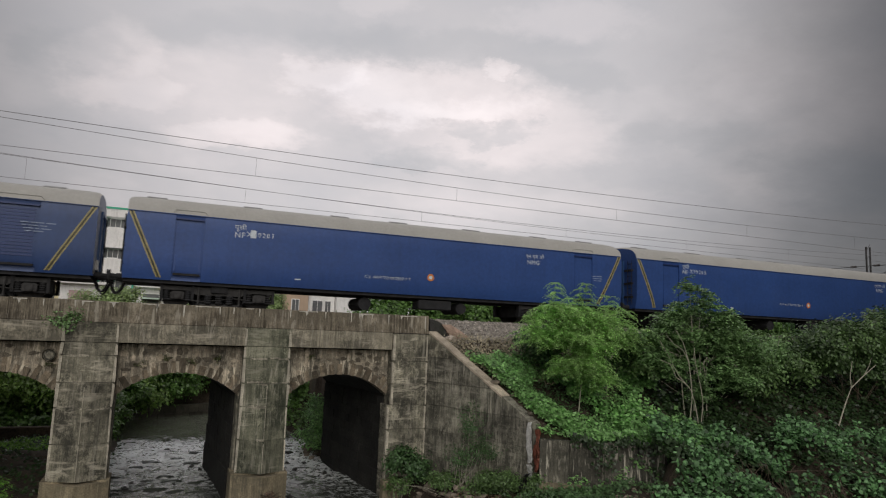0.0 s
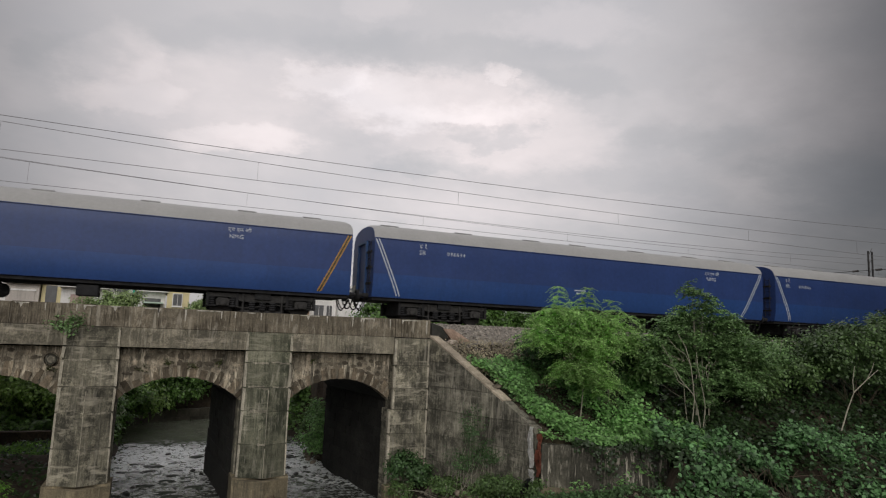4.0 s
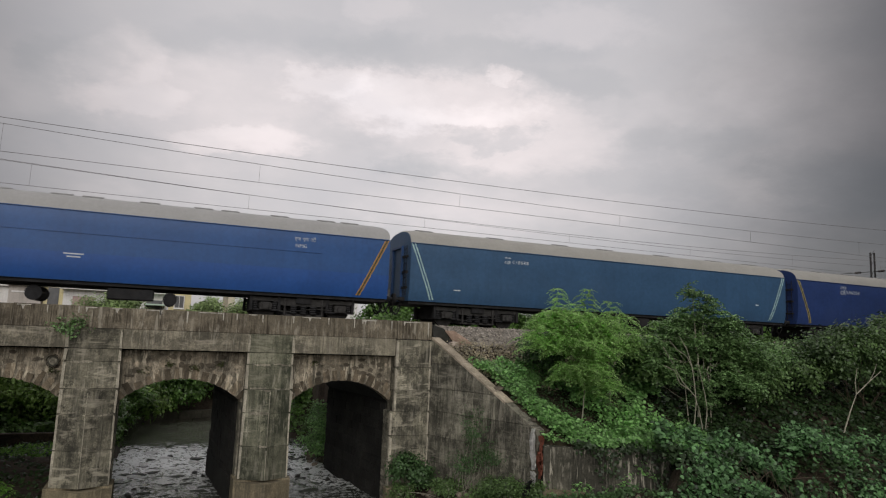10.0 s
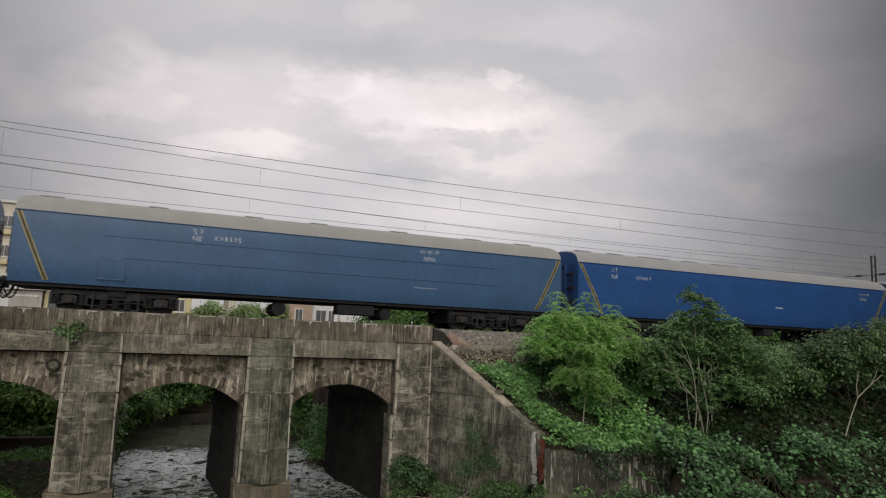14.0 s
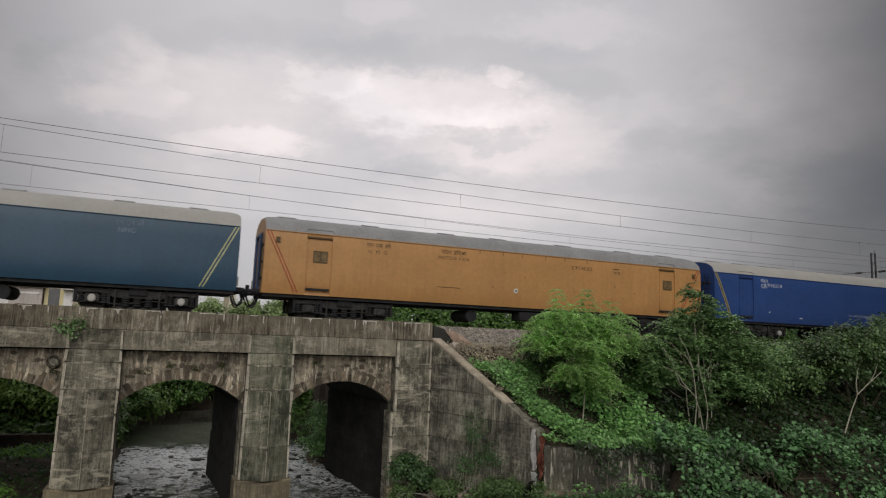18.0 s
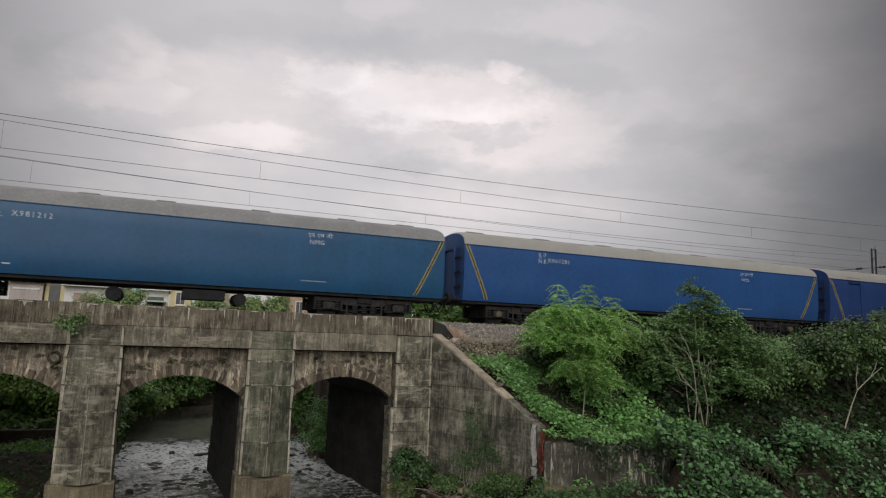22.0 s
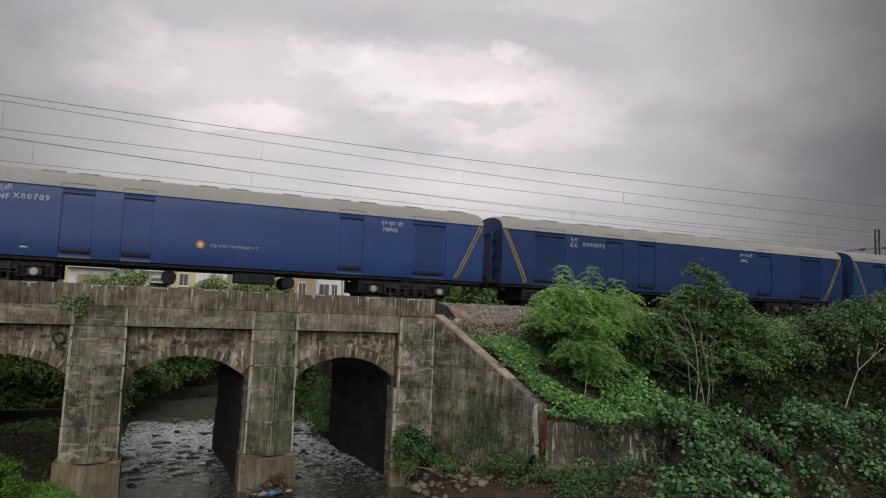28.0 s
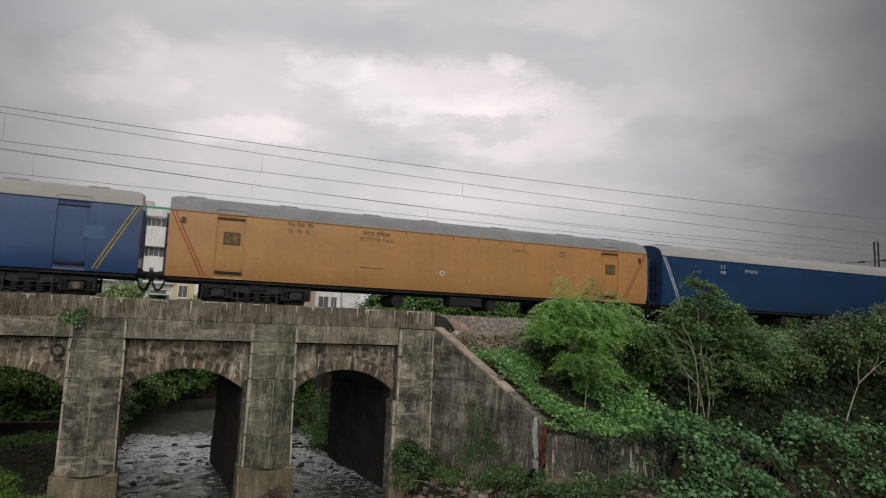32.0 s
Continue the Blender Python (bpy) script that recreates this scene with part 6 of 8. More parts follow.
    dict(paint="amber", roof="dull", stripe="red", ink="brown", foot=1.15, doors=((1.68, 0.95), (18.75, 0.88)), label="amber yellow motor van with grey roof, brighter than its fellow", text=((HI, 4.2, 3.14, 0.24), ("N  M  G", 4.25, 2.9, 0.22), ("मोटर डिब्बा", 7.2, 3.06, 0.24), ("MOTOR VAN", 7.08, 2.83, 0.225), ("X99401", 13.95, 2.9, 0.24), ("SWR", 16.4, 2.85, 0.18)), logo=(10.69, 1.75, "white"), bars=((7.15, 1.74, (1.0,), "brown", 0.03), (16.4, 3.05, (0.35,), "brown")), gear=1),
    dict(paint="deep", roof="grey", stripe="white", label="deep blue van with silver roof and white end stripes", text=(("उ रे", 3.7, 3.0, 0.24), ("NR", 3.69, 2.72, 0.26), ("874830", 5.36, 2.88, 0.26), (HI, 16.4, 3.05, 0.2), ("NMG", 16.5, 2.78, 0.22)), gear=0),
]
COACHES = [make_coach(s) for s in VANS]


# ---- greenery ----
LEAF = {
    "fresh": leaf_mat("fresh_feathery_leaf", (0.42, 0.64, 0.235), 0.4, 0.55),
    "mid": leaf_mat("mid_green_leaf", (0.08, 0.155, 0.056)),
    # very dark green holds the shade under overhanging growth in its colour
    "deep": leaf_mat("shade_dark_leaf", (0.032, 0.062, 0.02)),
    "creeper": leaf_mat("creeper_leaf", (0.25, 0.46, 0.16), 0.5, 0.4),
    "broad": leaf_mat("broad_grey_green_leaf", (0.125, 0.255, 0.10), 0.75),
    "rear": leaf_mat("shaded_bank_leaf", (0.115, 0.22, 0.05), 0.6),
    "dry": leaf_mat("dry_scrub_leaf", (0.36, 0.315, 0.215)),
    "vine": leaf_mat("pale_vine_leaf", (0.175, 0.295, 0.112)),
    "moss": leaf_mat("olive_moss", (0.10, 0.115, 0.045)),
    "litter": leaf_mat("brown_leaf_litter", (0.115, 0.075, 0.048), 0.7, 0.1),
    "bank": leaf_mat("light_bank_leaf", (0.19, 0.30, 0.075), 0.55, 0.4),
    # paler, yellower green with the haze of distance mixed into it
    "distant": leaf_mat("hazy_yellow_green_leaf", (0.33, 0.43, 0.19), 0.45, 0.4),
    "olive": leaf_mat("olive_shrub_leaf", (0.085, 0.145, 0.052), 0.6, 0.3),
    "tangle": leaf_mat("sunlit_tangle_leaf", (0.135, 0.225, 0.075), 0.55, 0.35),
    "lawn": leaf_mat("bright_bank_grass", (0.14, 0.30, 0.045)),
}
M["bark"] = material("pale_bark", (0.34, 0.32, 0.25), 0.9, var=0.3, scale=6, bump=0.5)
M["twig"] = material("brown_twig", (0.085, 0.065, 0.045), 0.9, var=0.3, scale=6)
rng = np.random.default_rng(4)


def unit(v):
    return v / np.maximum(np.linalg.norm(v, axis=-1, keepdims=True), 1e-6)


def leaf_mesh(name, P0, nrm, size, mat, width=0.38, droop=0.25, broad=False, axis_dir=None):
    """Many separate leaves in one mesh: base point, facing and length of each."""
    n = len(P0)
    nrm = unit(nrm + rng.normal(0, 0.5 if broad else 0.35, (n, 3)))
    a = rng.normal(0, 1, (n, 3)) if axis_dir is None else axis_dir + rng.normal(0, 0.25, (n, 3))
    a = unit(a - nrm * np.sum(a * nrm, -1, keepdims=True))
    a = unit(a - np.array([0, 0, droop]))
    s = np.cross(nrm, a)
    L = np.asarray(size).reshape(-1, 1) * np.ones((n, 1))
    if broad:
        shape = ((0, 0, 0), (0.12, 0.40, -0.05), (0.55, 0.40, -0.06), (1, 0, -0.14), (0.55, -0.40, -0.06), (0.12, -0.40, -0.05))
    else:
        shape = ((0, 0, 0), (0.45, width, -0.06), (1, 0, -0.10), (0.45, -width, -0.06))
    k = len(shape)
    V = np.stack([P0 + a * L * u + s * L * v + nrm * L * w for u, v, w in shape], 1).reshape(-1, 3)
    me = bpy.data.meshes.new(name)
    me.vertices.add(n * k)
    me.vertices.foreach_set("co", V.astype(np.float32).ravel())
    me.loops.add(n * k)
    me.loops.foreach_set("vertex_index", np.arange(n * k, dtype=np.int32))
    me.polygons.add(n)
    me.polygons.foreach_set("loop_start", np.arange(0, n * k, k, dtype=np.int32))
    me.polygons.foreach_set("loop_total", np.full(n, k, dtype=np.int32))
    me.update(calc_edges=True)
    me.materials.append(mat)
    return me


def lobes(spec, clumps, per, spread, shell=0.55):
    """Leaf points in clumps through a crown of several lobes (centre, radii); uneven and with gaps."""
    P0, Nn = [], []
    vol = np.array([r[0] * r[1] * r[2] for _, r in spec]) ** 0.7
    for (c, r), v in zip(spec, vol / vol.sum()):
        m = max(3, int(clumps * v))
        d = unit(rng.normal(0, 1, (m, 3)))
        rad = rng.uniform(shell, 1.08, (m, 1)) ** 0.8
        cc = np.array(c) + d * rad * np.array(r)
        k = rng.integers(int(per * 0.5), int(per * 1.5), m)
        idx = np.repeat(np.arange(m), k)
        off = rng.normal(0, 1, (len(idx), 3)) * spread * rng.uniform(0.6, 1.3, (m, 1))[idx] * np.array([1.15, 1.15, 0.7])
        P0.append(cc[idx] + off)
        Nn.append(d[idx] * 0.7 + off * 0.6 + np.array([0, 0, 0.75]))
    return np.concatenate(P0), np.concatenate(Nn)


def ragged(spec, n, seed):
    """Adds small lobes round the large ones, so that the outline is uneven."""
    r = random.Random(seed)
    out = list(spec)
    for c, q in spec:
        for _ in range(n):
            a, e = r.uniform(0, 6.28), r.uniform(-0.2, 1.2)
            out.append(((c[0] + q[0] * math.cos(a) * math.cos(e), c[1] + q[1] * math.sin(a) * math.cos(e) * 0.7, c[2] + q[2] * math.sin(e) * 1.05), tuple(k * r.uniform(0.22, 0.4) for k in q)))
    return out


def plant(name, label, category, base, spec, clumps, per, spread, size, mat, stems=5, stem_r=0.03, width=0.36, group="", bark="bark", shell=0.55, droop=0.25, gz=True):
    root = tagged(new(name), label, category, group)
    spec = ragged(spec, 4, len(label) + clumps) if clumps > 100 else spec
    x, y = base[:2]
    z = float(ground_z(x, y)) - 0.1 if gz else base[2]
    for i in range(stems):
        c, r = spec[i % len(spec)]
        tip = Vector((c[0] + random.uniform(-0.7, 0.7) * r[0], c[1] + random.uniform(-0.7, 0.7) * r[1], c[2] + random.uniform(-0.2, 0.7) * r[2]))
        p0 = Vector((x + random.uniform(-0.15, 0.15) * stems ** 0.5, y + random.uniform(-0.1, 0.1), z))
        pts = []
        bow = Vector((random.uniform(-0.25, 0.25), random.uniform(-0.25, 0.25), random.uniform(0.0, 0.3)))
        for t in np.linspace(0, 1, 7):
            p = p0.lerp(tip, t) + bow * math.sin(math.pi * t) + Vector((random.uniform(-0.04, 0.04), random.uniform(-0.04, 0.04), 0))
            pts.append(p)
        bm = B()
        tube(bm, pts, [stem_r * (1.15 - 0.95 * t) for t in np.linspace(0, 1, 7)], 6)
        part("trunk" if i == 0 else "limb", bm, M[bark], root)
    P0, Nn = lobes(spec, clumps, per, spread, shell)
    g = ground_z(P0[:, 0], P0[:, 1])
    keep = P0[:, 2] > g - 0.05
    P0, Nn = P0[keep], Nn[keep]
    link("crown", leaf_mesh("crown", P0, Nn, rng.uniform(0.7, 1.3, len(P0)) * size, LEAF[mat], width, droop), root)
    return root


def feathery(name, label, base, spec, fronds, mat, pairs=11, length=0.5, spires=(), leaf=0.15, slim=0.21, foot=0.08, trunks=0):
    """A small tree of compound leaves: each frond is a drooping rib with leaflets on both sides."""
    root = tagged(new(name), label, "tree")
    x, y = base
    boles = []
    for i, (c, r) in enumerate(spec):
        tip = Vector((c[0], c[1], c[2] + 0.5 * r[2]))
        xf = x + random.uniform(-foot, foot)
        p0 = Vector((xf, y, float(ground_z(xf, y)) - 0.1))
        if trunks and i >= trunks:
            # limbs leave the nearer trunk well above the ground
            p0 = min(boles, key=lambda q: (q - tip).length).copy()
        elif trunks:
            p0.x += (c[0] - p0.x) * (0.8 if trunks < 3 else 0.25)
            boles.append(p0.lerp(tip, 0.55) + Vector((0.18 * math.sin(1.7 + i), 0, 0.1)))
        pts = [p0.lerp(tip, t) + Vector((0.18 * math.sin(3.1 * t + i), 0.1 * math.sin(2.3 * t), 0.15 * math.sin(math.pi * t))) for t in np.linspace(0, 1, 8)]
        bm = B()
        tube(bm, pts, [0.024 * (1.1 - 0.9 * t) for t in np.linspace(0, 1, 8)], 6)
        part("trunk" if i == 0 else "limb", bm, M["bark"], root)
    # fronds spring in rosettes from the twig ends
    P0, _ = lobes(spec, fronds // 10, 10, 0.035, 0.3)
    grow = [np.ones(len(P0))]
    for sx, sy, z0, z1 in spires:
        zs = np.repeat(np.arange(z0, z1, 0.17), 7)
        P0 = np.concatenate([P0, np.stack([sx + rng.normal(0, 0.03, len(zs)), sy + rng.normal(0, 0.03, len(zs)), zs], -1)])
        grow.append(1.0 - 0.45 * (zs - z0) / (z1 - z0))
    n = len(P0)
    d = rng.normal(0, 1, (n, 3)) * np.array([1, 1, 0.10]) + np.array([0, 0, 0.16])
    d = unit(d)
    Ls = rng.uniform(0.7, 1.25, (n, 1)) * length * np.concatenate(grow)[:, None]
    t = np.linspace(0.12, 1.0, pairs)
    side = unit(np.cross(d, np.array([0, 0, 1.0])))
    pts, nr, ax, sz = [], [], [], []
    for u in t:
        p = P0 + d * Ls * u + np.array([0, 0, 1]) * (0.35 * u - 0.75 * u * u) * Ls
        for s in (-1, 1):
            pts.append(p), ax.append(side * s + d * 0.35)
            nr.append(np.tile([0.0, 0, 1], (n, 1)) + d * 0.25 * u), sz.append((Ls[:, 0] * leaf * (1.05 - 0.5 * abs(u - 0.45))))
    me = leaf_mesh("crown", np.concatenate(pts), np.concatenate(nr), np.concatenate(sz), LEAF[mat], slim, 0.15, axis_dir=np.concatenate(ax))
    link("crown", me, root)
    return root


def clumpy(x, y, lo=0.42, s=1.0):
    """Keeps leaves in drifts with gaps between them."""
    v = 0.5 + 0.25 * np.sin(x * 2.3 * s + 1.1 * np.sin(y * 1.7 * s)) + 0.25 * np.sin(y * 2.9 * s + 1.3 * np.sin(x * 1.9 * s + 2))
    return v + rng.normal(0, 0.16, len(x)) > lo


def carpet(name, label, category, xr, yr, n, size, mat, lift=0.25, keepf=None, broad=False, zf=None, width=0.4, tilt=(0, -0.35, 0.9)):
    x, y = rng.uniform(*xr, n), rng.uniform(*yr, n)
    if keepf is not None:
        k = keepf(x, y)
        x, y = x[k], y[k]
    z = (zf or ground_z)(x, y)
    hump = (np.sin(x * 1.9 + 0.7 * y) * np.sin(y * 2.3) * 0.5 + 0.5) * 0.6 + (np.sin(x * 4.1 + 2) * np.sin(y * 3.7 + x) * 0.5 + 0.5) * 0.4
    z = z + lift * hump + rng.uniform(0, 1, len(x)) ** 2 * lift * 0.5
    P0 = np.stack([x, y, z], -1)
    me = leaf_mesh(name, P0, np.tile(np.array(tilt, float), (len(x), 1)), rng.uniform(0.6, 1.3, len(x)) * size, LEAF[mat], width, 0.2, broad)
    return tagged(new(name, me), label, category, kind="stuff")


random.seed(21)
# on the embankment
SWAY = []
SWAY.append((feathery("feathery_tree", "young bright green tree with feathery compound leaves", (13.1, 19.3),
         [((13.4, 19.4, 0.2), (0.7, 0.6, 0.5)), ((14.6, 19.4, 0.0), (0.75, 0.6, 0.55)), ((13.2, 19.3, -0.55), (1.35, 0.9, 0.6)), ((12.2, 19.2, 0.15), (0.6, 0.5, 0.4)),
          ((12.9, 18.9, -1.55), (0.7, 0.5, 0.5)), ((13.5, 19.0, -1.15), (0.8, 0.5, 0.45)), ((11.7, 19.4, -0.45), (0.5, 0.45, 0.3)), ((15.5, 19.6, -0.5), (0.7, 0.6, 0.5)), ((13.6, 18.8, -1.95), (0.55, 0.4, 0.35))], 1900, "fresh", 18, 0.66,
         ((12.3, 19.3, 0.3, 1.35), (13.5, 19.3, 0.5, 1.5), (14.5, 19.3, 0.3, 1.15), (11.9, 19.3, 0.0, 0.55), (12.9, 19.2, 0.3, 0.95), (11.3, 19.4, -0.4, 0.15), (15.4, 19.5, -0.2, 0.5)), trunks=2), (13.1, 19.3, -3.2), 1.1))
SWAY.append((feathery("vine_covered_tree", "bushy tree overgrown with climbing vines, pale bare stems", (18.3, 18.9),
      [((18.05, 19.1, 1.62), (0.2, 0.2, 0.26)), ((18.3, 19.1, 1.2), (0.42, 0.35, 0.32)), ((18.85, 19.1, 0.85), (0.65, 0.5, 0.4)), ((19.5, 19.2, 0.4), (0.8, 0.6, 0.42)), ((17.75, 19.2, 0.6), (0.5, 0.5, 0.4)), ((17.1, 19.2, 0.1), (0.6, 0.6, 0.42)), ((16.5, 19.2, -0.45), (0.65, 0.6, 0.42)), ((20.3, 19.3, -0.1), (0.8, 0.7, 0.42)), ((21.1, 19.4, -0.7), (0.8, 0.7, 0.45)),
       ((18.0, 19.1, -0.4), (0.9, 0.7, 0.5)), ((19.4, 19.1, -0.6), (0.9, 0.7, 0.5)), ((16.6, 18.9, -1.5), (0.55, 0.5, 0.4)), ((20.3, 18.9, -1.7), (0.9, 0.7, 0.5)), ((21.9, 19.5, -1.3), (0.7, 0.6, 0.45)), ((17.5, 18.8, -1.5), (0.5, 0.4, 0.45)), ((19.2, 18.8, -1.75), (0.7, 0.5, 0.5)), ((16.0, 19.0, -1.0), (0.5, 0.5, 0.35)), ((18.4, 18.7, -2.3), (0.6, 0.4, 0.4))],
      2600, "vine", 7, 0.48, ((18.05, 19.1, 1.4, 1.95),), 0.26, 0.3, 0.5, trunks=5), (18.3, 18.9, -3.4), 0.7))
for pts, r in (([(17.74, 18.35, -3.4), (17.55, 18.3, -2.7), (17.24, 18.2, -2.16), (16.69, 18.2, -1.67), (16.37, 18.2, -1.2), (15.95, 18.3, -0.5)], 0.02), ([(17.3, 18.35, -3.6), (17.31, 18.2, -2.35), (17.24, 18.2, -1.75), (17.15, 18.2, -1.18), (17.0, 18.3, -0.55), (16.75, 18.4, -0.1)], 0.02),
               ([(17.85, 18.35, -3.4), (17.8, 18.2, -2.6), (17.72, 18.2, -2.16), (17.58, 18.2, -1.67), (17.45, 18.2, -1.18), (17.5, 18.3, -0.7)], 0.018), ([(17.0, 18.2, -1.95), (16.6, 18.2, -1.75), (16.3, 18.15, -1.3), (15.9, 18.2, -1.15)], 0.016), ([(17.15, 18.2, -1.2), (16.9, 18.2, -0.8), (16.5, 18.2, -0.6), (16.2, 18.25, -0.3)], 0.015)):
    bm = B()
    tube(bm, pts, [r * (1.1 - 0.6 * k / len(pts)) for k in range(len(pts))], 6)
    part("arching_stem", bm, M["bark"], SWAY[-1][0], "pale bare arching stem")
plant("roadside_shrub", "dense dark green shrub at the track side", "shrub", (28.5, 19.6),
      [((27.0, 19.9, -0.3), (2.0, 1.2, 0.9)), ((29.6, 20.2, 0.05), (2.2, 1.2, 0.95)), ((32.2, 20.5, 0.0), (2.2, 1.3, 1.1)), ((25.4, 19.5, -0.9), (1.3, 1.0, 0.7)), ((29.0, 19.6, -1.3), (2.6, 1.0, 0.6))], 270, 55, 0.24, 0.15, "olive", stems=6, stem_r=0.018, bark="twig")
plant("low_scrub", "low tangled scrub below the track", "shrub", (23.0, 20.3),
      [((22.6, 20.6, -1.2), (1.8, 1.0, 0.65)), ((24.2, 20.8, -0.9), (1.4, 0.9, 0.6)), ((21.4, 20.4, -1.3), (1.2, 0.9, 0.6))], 150, 55, 0.2, 0.11, "vine", stems=8, stem_r=0.02)
plant("low_scrub", "low tangled scrub between two trees", "shrub", (15.6, 20.6),
      [((15.6, 20.6, -0.9), (1.2, 0.7, 0.6)), ((12.9, 21.0, -0.75), (0.9, 0.8, 0.55))], 150, 55, 0.18, 0.12, "mid", stems=8, stem_r=0.02)
plant("tangled_bush", "dense leafy bush tangled with vines below the tall tree", "shrub", (19.6, 19.6),
      [((17.2, 19.7, -1.0), (0.9, 0.6, 0.8)), ((18.7, 19.8, -0.3), (1.0, 0.6, 0.9)), ((20.2, 19.8, -0.6), (1.0, 0.7, 0.8)), ((21.4, 19.9, -1.1), (1.0, 0.7, 0.7)), ((20.9, 19.4, -1.9), (1.0, 0.6, 0.6)), ((22.3, 19.6, -1.8), (0.9, 0.6, 0.6)), ((16.4, 19.5, -1.4), (0.7, 0.5, 0.6))], 260, 50, 0.2, 0.125, "tangle", stems=9, stem_r=0.018)
plant("tangled_bush", "bright tangled bush before the dark shrubs", "shrub", (27.5, 19.6),
      [((24.6, 19.6, -1.2), (0.9, 0.6, 0.6)), ((26.0, 19.3, -0.5), (1.1, 0.6, 0.6)), ((27.8, 19.2, -0.1), (1.2, 0.6, 0.6)), ((29.6, 19.5, 0.25), (1.2, 0.6, 0.6))], 100, 46, 0.2, 0.14, "tangle", stems=7, stem_r=0.014, bark="twig")
plant("low_scrub", "green scrub along the edge of the ballast", "shrub", (23.5, 22.2),
      [((20.6, 22.1, -0.7), (1.2, 0.5, 0.4)), ((22.6, 22.2, -0.6), (1.3, 0.5, 0.42)), ((24.8, 22.2, -0.5), (1.3, 0.5, 0.42)), ((27.2, 22.2, -0.45), (1.4, 0.5, 0.45))], 170, 50, 0.2, 0.12, "tangle", stems=8, stem_r=0.015)
# forked pale branch standing clear of the leaves
fork = tagged(new("bare_forked_branch"), "pale bare forked branch leaning out of the scrub", "branch")
for pts, r in (([(24.3, 17.9, -3.5), (24.7, 17.9, -2.7), (25.09, 17.9, -2.05)], 0.026), ([(25.09, 17.9, -2.05), (25.86, 17.9, -1.56), (26.65, 17.95, -1.15)], 0.020), ([(25.09, 17.9, -2.05), (25.05, 17.9, -1.6), (25.2, 17.9, -1.02)], 0.018), ([(25.86, 17.9, -1.56), (26.1, 17.85, -1.2), (26.2, 17.8, -0.85)], 0.013)):
    bm = B()
    tube(bm, pts, [r * 1.1, r, r * 0.6], 6)
    part("limb", bm, M["bark"], fork)

past_wing = lambda x, y: x > wing_x(y) + 0.36
def on_slope(x, y):
    """Past the wing wall and the low wall, thinning towards the ballast and bare round the young tree's foot."""
    bare = ((x - 13.1) / 0.95) ** 2 + ((y - 19.1) / 0.75) ** 2 < 1 + 0.5 * np.sin(x * 7 + y * 5)
    gap = np.sin(x * 1.9 + 0.6 * y) + np.sin(y * 2.6 - 0.8 * x) < -0.75 - 0.5 * (x < 12.4)
    return past_wing(x, y) & (y > 18.3 - 0.58 * (x - 11.3)) & (y < 22.0 - 0.25 * np.sin(x * 3)) & ~bare & ~gap


carpet("slope_creeper", "bright green creeper covering the embankment slope", "creeper", (9.6, 13.6), (15.5, 22.3), 36000, 0.12, "creeper", 0.5, lambda x, y: on_slope(x, y) & clumpy(x, y, 0.1, 1.6))
carpet("slope_creeper", "green creeper in drifts under the trees", "creeper", (13.2, 17.2), (15.5, 21.2), 20000, 0.135, "creeper", 0.75, lambda x, y: on_slope(x, y) & clumpy(x, y, 0.38, 1.2))
carpet("slope_undergrowth", "dark low growth between the creeper's drifts", "undergrowth", (9.6, 20), (15.5, 22.6), 14000, 0.1, "mid", 0.2, lambda x, y: past_wing(x, y) & (y > 18.3 - 0.58 * (x - 11.3)))
carpet("slope_undergrowth", "undergrowth on the shaded embankment, darkened in colour for that shade", "undergrowth", (17, 36), (15.5, 23.0), 26000, 0.17, "deep", 0.5)
carpet("dry_scrub", "dry brown scrub along the ballast shoulder", "scrub", (9.9, 15.5), (20.7, 23.3), 7000, 0.11, "dry", 0.3, past_wing, width=0.16, tilt=(0, -0.6, 0.5))


def mound(x, y):
    """The overgrown heap before the embankment."""
    t = smooth(12.6, 17.0, y)
    return -5.7 + (1.85 - 0.02 * (x - 15)) * t + 0.35 * np.sin(x * 0.9 + 1) * t + 0.25 * np.sin(x * 2.1 + y) * t


HOLLOWS = ((17.0, 14.4, 0.6, 1.1), (18.9, 13.9, 0.7, 0.8), (23.2, 16.6, 1.1, 0.8))   # bare earth: x, y, half-widths


def on_mound(x, y):
    bare = sum((((x - u) / p) ** 2 + ((y - v) / q) ** 2 < 1 + 0.35 * np.sin(x * 9 + y * 6)).astype(int) for u, v, p, q in HOLLOWS)
    return (x > 0.885 * y - 0.1 + 0.5 * np.sin(y * 2.2)) & (bare == 0)


n_ = 60
me_ = bpy.data.meshes.new("overgrown_heap")
xs_, ys_ = np.linspace(10.0, 36, n_), np.linspace(9.0, 17.6, n_)
X_, Y_ = np.meshgrid(xs_, ys_)
Z_ = mound(X_, Y_) - 0.18 - 3.0 * (1 - smooth(0.86 * Y_ - 0.8, 0.9 * Y_ + 0.3, X_)) - 1.0 * smooth(17.0, 17.6, Y_)
i_ = np.arange(n_ * n_).reshape(n_, n_)
me_.from_pydata(np.stack([X_, Y_, Z_], -1).reshape(-1, 3).tolist(), [], np.stack([i_[:-1, :-1], i_[:-1, 1:], i_[1:, 1:], i_[1:, :-1]], -1).reshape(-1, 4).tolist())
me_.materials.append(M["soil"])
tagged(new("earth_heap", me_), "earth heap hidden under broad-leaved creepers", "earth heap", kind="structure")
carpet("broad_leaf_creeper", "broad grey-green creeper leaves over an earth heap", "creeper", (11.5, 35), (13.0, 17.4), 52000, 0.135, "broad", 0.75, lambda x, y: on_mound(x, y) & clumpy(x, y, 0.53 + 0.27 * ((x > 16.6) & (y < 15.3)) + 0.05 * (x > 22), 1.25), True, mound)
